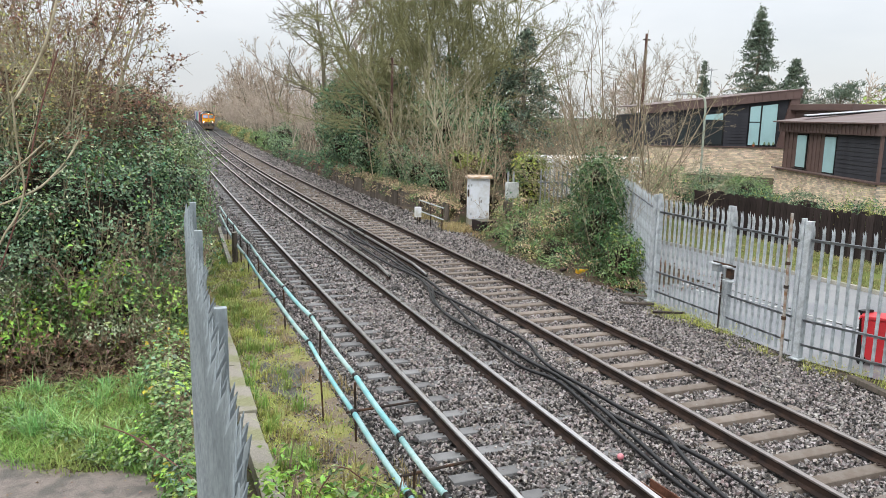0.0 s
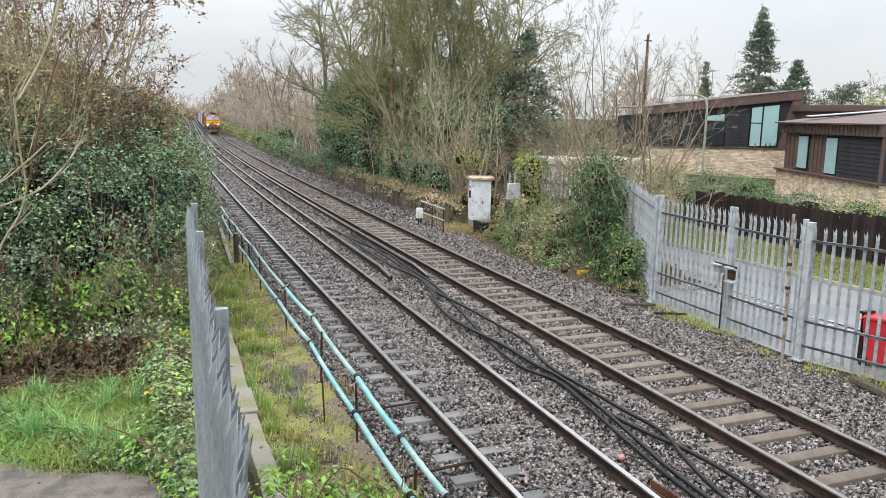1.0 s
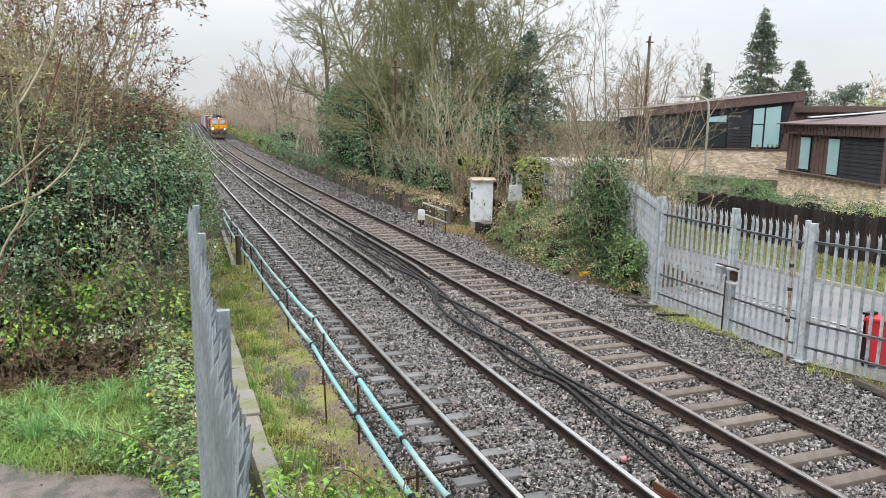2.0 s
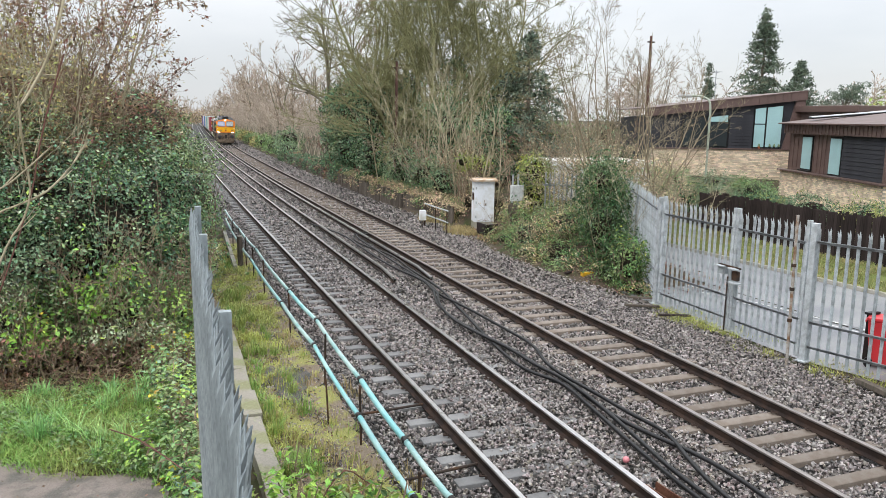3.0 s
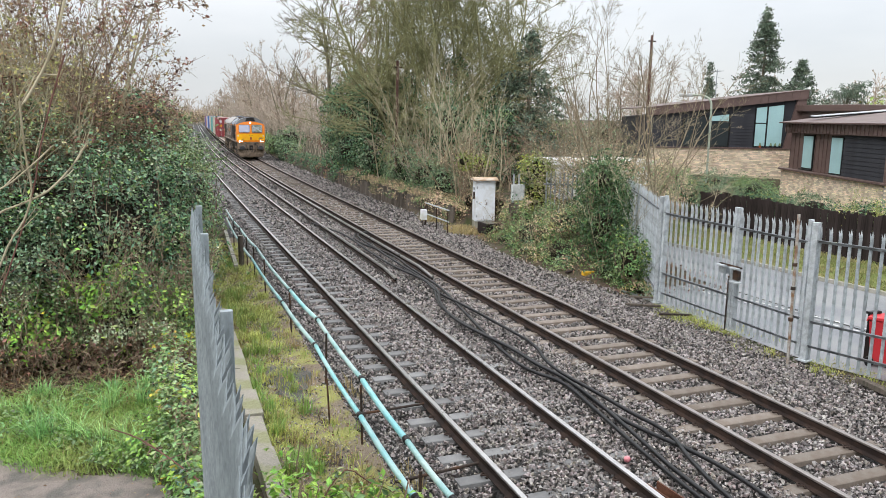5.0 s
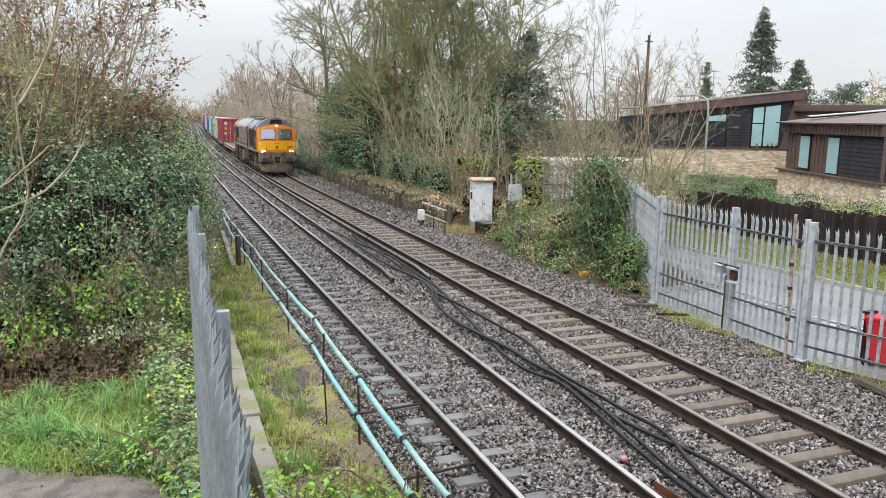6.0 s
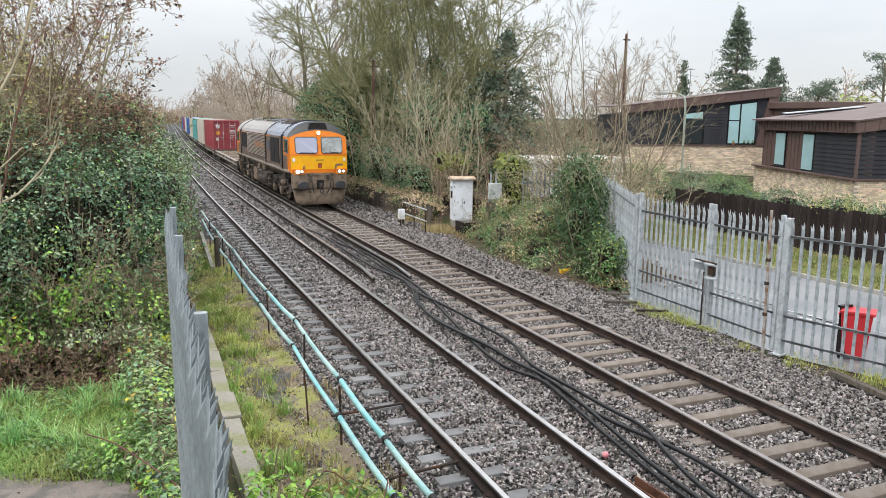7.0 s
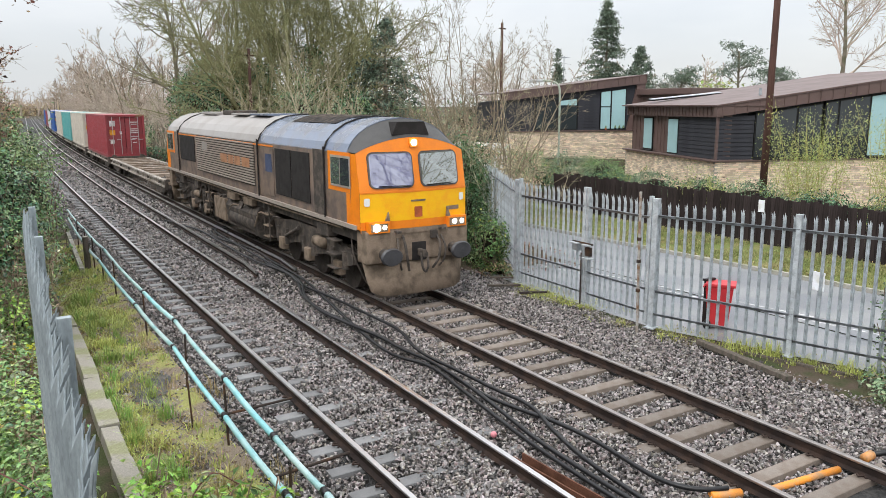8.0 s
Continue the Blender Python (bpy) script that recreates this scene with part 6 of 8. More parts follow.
def debris():
    """Loose boards, a yellow block and old timbers on the stone."""
    for c, s, rz, m, lab in (
            ((11.34, 8.27, -0.21), (0.15, 2.2, 0.09), -8.7, M_OLDTIMBER, "old timber baulk lying by the fence"),
            ((12.30, 7.35, -0.315), (0.09, 2.6, 0.08), 16.5, M_OLDTIMBER, "rotten timber edging under the fence"),
            ((11.0, 15.1, -0.20), (0.10, 0.85, 0.05), 62, M_OLDTIMBER, "loose weathered board on the ballast"),
            ((11.2, 14.1, -0.20), (0.10, 0.75, 0.04), 65, M_DARKWOOD, "loose dark board on the ballast"),
            ((11.55, 15.9, -0.22), (0.10, 0.7, 0.04), 55, M_OLDTIMBER, "loose weathered board in the ivy"),
            ((11.45, 19.2, -0.17), (0.10, 0.8, 0.06), -60, M_DARKWOOD, "loose dark board at the foot of the ivy"),
            ((1.75, 17.6, -0.30), (0.45, 0.65, 0.04), 8, M_SLAB, "grey slab set in the moss")):
        t = thing("timber_baulk" if s[1] > 1.5 else ("paving_slab" if m is M_SLAB else "loose_board"), lab, "timber" if m is not M_SLAB else "slab")
        part("board" if m is not M_SLAB else "slab", B((0, 0, 0), s, 0.012), m, t, at=pose(*c, 0, 2, rz))
    y = thing("yellow_block", "small yellow plastic block on the ballast", "block")
    part("block", B((11.60, 18.63, -0.15), (0.36, 0.16, 0.12), 0.02), mat("yellow_plastic", (0.80, 0.45, 0.03), 0.5), y)
    r = thing("steel_channel", "short rusty steel channel lying beside the rail", "steel section")
    part("channel", prism([(-0.09, 0.0), (0.09, 0.0), (0.09, 0.14), (0.07, 0.14), (0.07, 0.02), (-0.07, 0.02), (-0.07, 0.14), (-0.09, 0.14)], 0, 1.9, 'y'), mat("red_rust", (0.12, 0.055, 0.035), 0.8, var=0.3, fine=50), r, at=pose(5.52, 5.1, -0.15, 0, 0, 4))
    p = thing("plastic_ball", "small faded pink ball on the ballast", "ball")
    bm = bmesh.new()
    bmesh.ops.create_uvsphere(bm, u_segments=16, v_segments=10, radius=0.045)
    part("ball", bm, mat("faded_pink", (0.62, 0.22, 0.25), 0.5), p, at=pose(5.55, 7.75, -0.08), smooth=True)


debris()


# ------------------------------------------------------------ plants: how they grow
# near-black colour of the added cores, painted as shade between leaves
M_GAP_SHADE = mat("shrub_gap_shade", (0.018, 0.017, 0.011), 0.95, var=0.3, scale=6, fine=40, bump=0.8, dist=0.05, second=(0.035, 0.027, 0.018))

def shoot(rng, start, direc, length, r0, K=5, wob=0.12, up=0.0, taper=0.25):
    """Branches as polylines from start points; returns points and radii."""
    N = len(start)
    P = np.zeros((N, K, 3))
    P[:, 0] = start
    d = direc / (np.linalg.norm(direc, axis=1, keepdims=True) + 1e-9)
    step = (length / (K - 1))[:, None]
    for k in range(1, K):
        d = d + rng.normal(0, wob, (N, 3))
        d[:, 2] += up
        d /= np.linalg.norm(d, axis=1, keepdims=True) + 1e-9
        P[:, k] = P[:, k - 1] + d * step
    R = r0[:, None] * np.linspace(1, taper, K)[None]
    return P, R


def offshoots(rng, P, R, count, s0, s1, angle, ratio, rratio=0.5, rmin=0.006, lens=None):
    """Starts, directions, lengths and radii of branches that leave the given ones."""
    N, K, _ = P.shape
    par = rng.integers(0, N, count)
    s = rng.uniform(s0, s1, count) * (K - 1)
    i = np.minimum(s.astype(int), K - 2)
    f = (s - i)[:, None]
    start = P[par, i] * (1 - f) + P[par, i + 1] * f
    t = P[par, i + 1] - P[par, i]
    t /= np.linalg.norm(t, axis=1, keepdims=True) + 1e-9
    side = np.cross(t, rng.normal(size=(count, 3)))
    side /= np.linalg.norm(side, axis=1, keepdims=True) + 1e-9
    a = np.radians(rng.normal(angle, angle * 0.22, count))[:, None]
    d = t * np.cos(a) + side * np.sin(a)
    full = np.linalg.norm(np.diff(P, axis=1), axis=2).sum(1)
    L = full[par] * ratio * rng.uniform(0.6, 1.2, count) * (1.15 - 0.6 * s / (K - 1))
    r = np.maximum(rmin, R[par, i] * rratio)
    return start, d, L, r


def skeleton(rng, base, height, stems=1, lean=0.08, counts=(16, 90, 500), angles=(45, 40, 40), ratios=(0.42, 0.45, 0.42),
             r=0.16, up=(0.02, 0.05, 0.04), start=0.25, wob=0.07, rmin=0.007, spread=0.15):
    """Tapered stems, limbs and twigs. Returns trunk and crown as verts and quads."""
    base = np.asarray(base, float)
    b0 = base + np.c_[rng.normal(0, spread, (stems, 2)), np.zeros(stems)]
    d0 = np.c_[rng.normal(0, lean, (stems, 2)), np.ones(stems)]
    P, R = shoot(rng, b0, d0, height * rng.uniform(0.82, 1.02, stems), np.full(stems, r) * rng.uniform(0.7, 1.1, stems), 9, wob, up[0], 0.18)
    R[:, 0] *= 1.25
    trunk = [tubes(P[k:k + 1], R[k:k + 1], 7) for k in range(stems)]
    crown = []
    for lv, n in enumerate(counts):
        st, d, L, rr = offshoots(rng, P, R, n, start if lv == 0 else 0.25, 0.98, angles[lv], ratios[lv], 0.45, rmin)
        P, R = shoot(rng, st, d, L, rr, (6, 4, 2)[lv], wob * 1.3, up[min(lv, len(up) - 1)], 0.3)
        R = np.maximum(R, rmin * 0.6)
        crown.append(tubes(P, R, (5, 3, 3, 3)[lv]))
    return trunk, joined(crown), P


def tree(rng, x, y, height, label, bark=None, twig=None, name="bare_tree", category="tree", group="bare trees", z=None, leaf=None, leafmat=None, nleaf=0, leafsize=0.06, **kw):
    z = float(ground_z(x, y)) - 0.1 if z is None else z
    t = thing(name, label, category, group, at=pose(x, y, z))
    tr, cr, tips = skeleton(rng, (0, 0, 0), height, **kw)
    for one in tr:
        part("trunk", mesh_np("trunk", *one, True), bark or M_BARK, t)
    part("crown", mesh_np("crown", *cr), twig or bark or M_TWIG, t)
    if nleaf:
        c = tips.reshape(-1, 3)[rng.integers(0, tips.shape[0] * tips.shape[1], nleaf)] + rng.normal(0, 0.06, (nleaf, 3))
        part("foliage", mesh_np("foliage", *leaves(rng, c, leafsize, up=0.0)), leafmat, t)
    return t


def lump_points(rng, lumps, n, depth=0.12, rough=0.22, clump=9, reach=0.11, hollow=0.72):
    """Points in the outer layer of uneven lumps, gathered in sprays; with the outward way and the lump's centre."""
    m = max(1, n // clump)
    vol = np.array([(l[3] * l[4] + l[4] * l[5] + l[3] * l[5]) for l in lumps])
    pick = rng.choice(len(lumps), m, p=vol / vol.sum())
    Lm = np.array(lumps)[pick]
    v = rng.normal(size=(m, 3))
    v /= np.linalg.norm(v, axis=1, keepdims=True)
    ph = rng.uniform(0, 6.28, (len(lumps), 6))[pick]
    k = 1 + rough * (np.sin(v[:, 0] * 5 + ph[:, 0]) * np.sin(v[:, 1] * 6 + ph[:, 1]) + 0.6 * np.sin(v[:, 2] * 9 + ph[:, 2]) * np.sin(v[:, 0] * 11 + ph[:, 3]) + 0.4 * np.sin(v[:, 1] * 17 + ph[:, 4]) * np.sin(v[:, 2] * 19 + ph[:, 5]))
    k *= 1 - np.abs(rng.normal(0, depth, m))
    P = Lm[:, :3] + v * Lm[:, 3:6] * k[:, None]
    inside = np.zeros(m, bool)
    for l in lumps:
        q = ((P - np.array(l[:3])) / (np.array(l[3:6]) * hollow))
        inside |= (q ** 2).sum(1) < 1
    P, v, c = P[~inside], v[~inside], Lm[~inside, :3]
    if clump > 1:
        P, v, c = (np.repeat(a_, clump, 0) for a_ in (P, v, c))
        P = P + rng.normal(0, reach, P.shape) * np.array([1, 1, 0.7])
    return P, v, c


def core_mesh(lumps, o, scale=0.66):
    """Solid near-black lumps added under a shrub's leaves as shade in its gaps."""
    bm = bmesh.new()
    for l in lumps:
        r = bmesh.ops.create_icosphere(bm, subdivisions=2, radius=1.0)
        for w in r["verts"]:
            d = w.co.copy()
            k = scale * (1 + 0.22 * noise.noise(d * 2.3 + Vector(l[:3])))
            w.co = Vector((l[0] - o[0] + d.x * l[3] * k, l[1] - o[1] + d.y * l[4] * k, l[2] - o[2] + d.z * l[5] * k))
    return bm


def bush(rng, lumps, n, size, material, label, name="bush", category="bush", group="bushes", extra=(), twigs=0, twigmat=None, up=0.35, floor=None, width=0.6, depth=0.12, rough=0.22, core=True, clump=9, spray=1.25, inner=0.66, hollow=0.72, knobs=0, tumble=0.7):
    """A shrub of many leaves on stems. extra: (share, material, part's name, size) of other leaves among them."""
    x0 = np.mean([l[0] for l in lumps])
    y0 = np.mean([l[1] for l in lumps])
    z0 = float(ground_z(x0, y0)) if floor is None else floor
    t = thing(name, label, category, group, at=pose(x0, y0, z0))
    o = np.array([x0, y0, z0])
    # smaller boughs bulging out of the main lumps, with hollows between them
    main = list(lumps)
    for _ in range(knobs):
        l = main[int(rng.integers(0, len(main)))]
        v = rng.normal(size=3)
        v /= np.linalg.norm(v)
        k = rng.uniform(0.88, 1.12)
        r = rng.uniform(0.28, 0.62)
        lumps = [*lumps, (l[0] + v[0] * l[3] * k, l[1] + v[1] * l[4] * k, l[2] + v[2] * l[5] * k, r, r, r * rng.uniform(0.6, 1.0))]
    reach = max(0.07, size * spray)
    P, v, _ = lump_points(rng, lumps, n, depth, rough, clump, reach, hollow)
    ok = P[:, 2] > ground_z(P[:, 0], P[:, 1]) + 0.02
    P, v = P[ok], v[ok]
    part("foliage", mesh_np("foliage", *leaves(rng, P - o, size, up, v, width, tumble=tumble)), material, t)
    for share, m2, nm, s2 in extra:
        Q, w, _ = lump_points(rng, lumps, int(n * share), 0.05, rough * 1.2, 7, reach)
        ok = (Q[:, 2] > ground_z(Q[:, 0], Q[:, 1]) + 0.02) & (np.sin(Q[:, 0] * 2.3 + s2 * 90) * np.sin(Q[:, 2] * 2.9 + Q[:, 1] * 1.7) > 0.05)
        part(nm, mesh_np(nm, *leaves(rng, (Q - o)[ok], s2, up, w[ok], width, tumble=tumble)), m2, t)
    # stems from the ground into the lumps
    k = twigs or max(20, n // 120)
    Q, w, c = lump_points(rng, lumps, k, 0.05, 0.15, 1)
    k = len(Q)
    s = np.stack([c[:, 0], c[:, 1], np.minimum(c[:, 2], ground_z(c[:, 0], c[:, 1]) + 0.3)], 1)
    f = np.linspace(0, 1, 5)[None, :, None]
    C = s[:, None] * (1 - f) + (Q + w * rng.uniform(-0.05, 0.25, (k, 1)))[:, None] * f
    C[:, 1:4] += rng.normal(0, 0.07, (k, 3, 3))
    # added dark cores make the gaps between leaves read as shade
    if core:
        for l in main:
            part("inner_growth", core_mesh([l], o, inner), M_GAP_SHADE, t, smooth=True)
    tagged(part("stem_wood", mesh_np("stem_wood", *tubes(C - o, np.linspace(0.018, 0.006, 5)[None].repeat(k, 0), 4)), twigmat or M_TWIG, t), kind="stuff")
    return t


def blades(rng, x, y, z, h, w=0.012, lean=0.5):
    """Grass blades: bent tapering strips."""
    n = len(x)
    a = rng.uniform(0, 2 * np.pi, n)
    dx, dy = np.cos(a), np.sin(a)
    h = h * rng.uniform(0.5, 1.3, n)
    ln = h * np.abs(rng.normal(0, lean, n))
    wx, wy = -dy * w / 2, dx * w / 2
    V = np.zeros((n, 5, 3))
    V[:, 0] = np.stack([x - wx, y - wy, z], 1)
    V[:, 1] = np.stack([x + wx, y + wy, z], 1)
    V[:, 2] = np.stack([x + wx * 0.8 + dx * ln * 0.35, y + wy * 0.8 + dy * ln * 0.35, z + h * 0.62], 1)
    V[:, 3] = np.stack([x - wx * 0.8 + dx * ln * 0.35, y - wy * 0.8 + dy * ln * 0.35, z + h * 0.62], 1)
    V[:, 4] = np.stack([x + dx * ln, y + dy * ln, z + h * 0.95], 1)
    i = 5 * np.arange(n)[:, None]
    return V.reshape(-1, 3), [i + np.array([[0, 1, 2, 3]]), i + np.array([[3, 2, 4]])]


def grass(rng, n, region, h, material, label, w=0.012, lean=0.5, patch=None, floor=None):
    x0, x1, y0, y1 = region
    x, y = rng.uniform(x0, x1, n), rng.uniform(y0, y1, n)
    if patch is not None:
        k = patch(x, y) > rng.random(n)
        x, y = x[k], y[k]
    z = np.maximum(ground_z(x, y), np.where((x > 2.3) & (x < 11.9), ballast_z(x, y), -9)) if floor is None else floor(x, y)
    V, F = blades(rng, x, y, z - 0.01, h, w, lean)
    ob = part("grass", mesh_np("grass", V, F), material)
    return tagged(ob, label, "grass", kind="stuff")


def tufts(rng, n, region, h, material, label, per=45, r=0.06, w=0.010, lean=0.9, patch=None, floor=None):
    """Separate clumps of grass, each a fountain of blades."""
    x0, x1, y0, y1 = region
    x, y = rng.uniform(x0, x1, n), rng.uniform(y0, y1, n)
    if patch is not None:
        k = patch(x, y) > rng.random(n)
        x, y = x[k], y[k]
    size = np.repeat(rng.uniform(0.5, 1.35, len(x)), per)
    x, y = np.repeat(x, per), np.repeat(y, per)
    x, y = x + rng.normal(0, r, len(x)) * size, y + rng.normal(0, r, len(y)) * size
    z = ground_z(x, y) if floor is None else np.full(len(x), floor)
    z = np.maximum(z, np.where((x > 2.3) & (x < 11.9), ballast_z(x, y), -9)) - 0.01
    V, F = blades(rng, x, y, z, h * size, w, lean)
    ob = part("grass_tufts", mesh_np("grass_tufts", V, F), material)
    return tagged(ob, label, "grass", kind="stuff")


def bare(x, y):
    """1 on growing ground, falling to little on the bare gravel stretch of the strip."""
    d = np.exp(-(((x - 2.15) / 0.62) ** 2 + ((y - 12.2) / 2.4) ** 2))
    return 1 - 0.95 * d


# ------------------------------------------------------------ ground cover
def pat(s, a, b, seed=0.0):
    """Uneven patches between 0 and 1."""
    def f(x, y):
        v = np.sin(x * s + seed) * np.sin(y * s * 0.83 + seed * 2) + 0.6 * np.sin(x * s * 2.3 + y * s * 1.7 + seed) + 0.4 * np.sin(y * s * 3.1 - x * s * 2.1 + seed * 3)
        return smooth(a, b, v)
    return f


path = part("path", grid_mesh("path", np.linspace(-7, 0.45, 30), np.linspace(3, 15.0, 48), lambda x, y: -0.295 - 0.06 * smooth(9.35, 9.75, y + 0.63 * x + 0.12 * np.sin(x * 4.1)) - 0.05 * smooth(-0.3, 0.2, x)), M_PATH)
tagged(path, "wet muddy path edge below the camera", "path", kind="structure")
rngg = np.random.default_rng(40)
grass(rngg, 34000, (-4.2, 0.5, 9.2, 13.6), 0.12, M_GRASS, "lush green grass verge beside the muddy path", 0.015, 1.2,
      lambda x, y: smooth(9.15, 9.75, y + 0.63 * x + 0.18 * np.sin(x * 2.9)) * smooth(13.7, 12.6, y))
grass(rngg, 7000, (-4.2, 0.4, 9.6, 13.6), 0.24, M_GRASS, "long arching tufts in the grass verge", 0.014, 1.0,
      lambda x, y: smooth(9.5, 10.1, y + 0.63 * x) * smooth(13.7, 12.9, y) * pat(1.9, 0.15, 0.9, 2.0)(x, y))
grass(rngg, 15000, (1.2, 2.75, 5.0, 28), 0.085, M_MOSS, "mossy yellow-green grass between fence and track", 0.014, 0.9,
      lambda x, y: pat(1.1, -0.6, 0.35, 1.0)(x, y) * smooth(2.75, 2.2, x) * bare(x, y))
grass(rngg, 44000, (1.2, 2.6, 5.0, 24), 0.04, M_MOSS, "bright carpet of moss between fence and track", 0.016, 1.2,
      lambda x, y: pat(1.6, -1.2, 0.0, 1.0)(x, y) * smooth(2.6, 2.0, x) * bare(x, y))
grass(rngg, 9000, (1.2, 2.5, 6.0, 26), 0.17, M_MOSS, "yellow-green grass tufts on the mossy strip", 0.011, 0.7, pat(3.1, 0.55, 1.0, 5.0))
grass(rngg, 2600, (1.5, 2.9, 6.5, 13), 0.22, M_STRAW, "dry straw-coloured grass tufts beside the track", 0.010, 0.7, pat(2.3, 0.5, 1.0, 4.0))
grass(rngg, 3200, (1.35, 2.6, 8, 26), 0.14, M_GRASS, "green grass tufts among the moss", 0.012, 0.8, pat(1.9, 0.65, 1.1, 2.2))
grass(rngg, 5200, (10.6, 12.3, 9.6, 15.6), 0.07, M_MOSS, "mossy grass along the foot of the gate", 0.014, 1.1,
      lambda x, y: smooth(10.75, 11.3, x - 0.2 * np.sin(y * 2.1)) * pat(1.7, -0.5, 0.6, 0.6)(x, y))
grass(rngg, 3600, (11.2, 13.4, 4.5, 9.6), 0.09, M_MOSS, "mossy grass under the steel fence", 0.014, 0.8,
      lambda x, y: smooth(0.75, 0.1, np.abs(x - (12.0 + (9.3 - y) * 0.30))) * pat(2.0, -0.4, 0.7, 3.0)(x, y))
grass(rngg, 30000, (17.2, 20.6, 4, 25), 0.10, M_VERGE, "rough green and straw grass verge before the dark fence", 0.022, 0.9,
      lambda x, y: (x > kerb_x(y) + 0.12) * (x < board_x(y) - 0.05) * pat(1.3, -1.6, 0.3, 0.8)(x, y), floor=verge_z)
grass(rngg, 2500, (10.7, 12.0, 27.0, 31.5), 0.25, M_STRAW, "pale grass at the foot of the cabinet", 0.014, 0.7, pat(2.0, -0.2, 0.6, 1.4))

tufts(rngg, 95, (-4.2, 0.0, 9.6, 13.4), 0.32, M_LONGGRASS, "long bluish-green grass clumps in the verge", 60, 0.05, 0.012, 1.1,
      lambda x, y: smooth(9.6, 10.3, y + 0.63 * x) * pat(1.4, -0.5, 0.5, 3.3)(x, y))
tufts(rngg, 260, (-4.2, 0.2, 9.3, 13.5), 0.10, M_STRAW, "dead straw in the grass verge", 22, 0.08, 0.009, 1.5, lambda x, y: smooth(9.4, 9.9, y + 0.63 * x))
tufts(rngg, 760, (1.25, 2.35, 8.0, 27), 0.13, M_LIME, "bright yellow-green grass clumps on the mossy strip", 40, 0.07, 0.011, 0.8, lambda x, y: pat(1.5, -0.5, 0.5, 1.0)(x, y) * bare(x, y) ** 2, floor=-0.30)
tufts(rngg, 200, (1.35, 2.6, 6.5, 27), 0.16, M_STRAW, "pale straw clumps on the mossy strip", 30, 0.06, 0.009, 0.9, lambda x, y: pat(2.2, 0.0, 0.8, 3.0)(x, y) * bare(x, y) ** 2, floor=-0.30)
tufts(rngg, 60, (1.3, 2.0, 9.0, 24), 0.24, M_GRASS, "fresh green grass clumps along the kerb", 50, 0.05, 0.010, 0.8, floor=-0.30)
tufts(rngg, 90, (10.7, 11.7, 10.0, 15.6), 0.13, M_LIME, "yellow-green grass clumps along the foot of the gate", 30, 0.06, 0.010, 1.0,
      lambda x, y: smooth(10.8, 11.3, x) * pat(1.7, -0.5, 0.6, 0.6)(x, y))
tufts(rngg, 70, (11.6, 12.9, 5.2, 9.4), 0.20, M_LIME, "yellow-green grass clumps below the steel fence", 40, 0.06, 0.010, 1.1,
      lambda x, y: smooth(0.45, 0.1, np.abs(x - (12.0 + (9.0 - y) * 0.30))))
nl = 6500
lx, ly = rngg.uniform(-4.2, 0.2, nl), rngg.uniform(9.3, 13.4, nl)
ok = (ly + 0.63 * lx > 9.5) & (pat(2.1, -0.3, 0.7, 6.0)(lx, ly) > rngg.random(nl))
lx, ly = lx[ok], ly[ok]
weeds = part("lawn_weeds", mesh_np("lawn_weeds", *leaves(rngg, np.stack([lx, ly, ground_z(lx, ly) + rngg.uniform(0.05, 0.16, len(lx))], 1), 0.075, 1.6, tumble=0.5)), M_BRAMBLE)
tagged(weeds, "broad-leaved weeds spread through the grass verge", "weeds", kind="stuff")
nl = 11000
lx, ly = rngg.uniform(-4.2, 0.6, nl), rngg.uniform(12.4, 15.2, nl)
litter = part("leaf_litter", mesh_np("leaf_litter", *leaves(rngg, np.stack([lx, ly, ground_z(lx, ly) + rngg.uniform(0.005, 0.05, nl)], 1), 0.07, 1.6)), M_DEADLEAF)
tagged(litter, "dead brown leaves lying under the brambles", "leaf litter", kind="stuff")
nl = 1500
lx, ly = rngg.uniform(1.3, 2.7, nl), rngg.uniform(6, 22, nl)
litter2 = part("leaf_litter", mesh_np("leaf_litter", *leaves(rngg, np.stack([lx, ly, -0.29 + rngg.uniform(0, 0.03, nl)], 1), 0.05, 1.8)), M_DEADLEAF)
tagged(litter2, "scattered dead leaves on the moss", "leaf litter", kind="stuff")
nl = 900
lx, ly = rngg.uniform(-7, 0.4, nl), rngg.uniform(5.5, 11, nl)
litter3 = part("leaf_litter", mesh_np("leaf_litter", *leaves(rngg, np.stack([lx, ly, -0.285 + rngg.uniform(0, 0.012, nl)], 1), 0.035, 2.5)), M_DEADLEAF)
tagged(litter3, "small dead leaves and bits of twig on the mud", "leaf litter", kind="stuff")
nl = 7000
lx, ly = rngg.uniform(11.2, 15.5, nl), rngg.uniform(16.2, 32, nl)
litter4 = part("leaf_litter", mesh_np("leaf_litter", *leaves(rngg, np.stack([lx, ly, ground_z(lx, ly) + rngg.uniform(0.01, 0.06, nl)], 1), 0.075, 1.2)), M_DEADLEAF)
tagged(litter4, "dead leaves lying on the bank", "leaf litter", kind="stuff")
grass(rngg, 5000, (11.3, 14.5, 25.5, 30.2), 0.16, M_STRAW, "pale dry grass on the bank beside the cabinet", 0.012, 0.9, pat(1.6, -0.6, 0.4, 3.4))
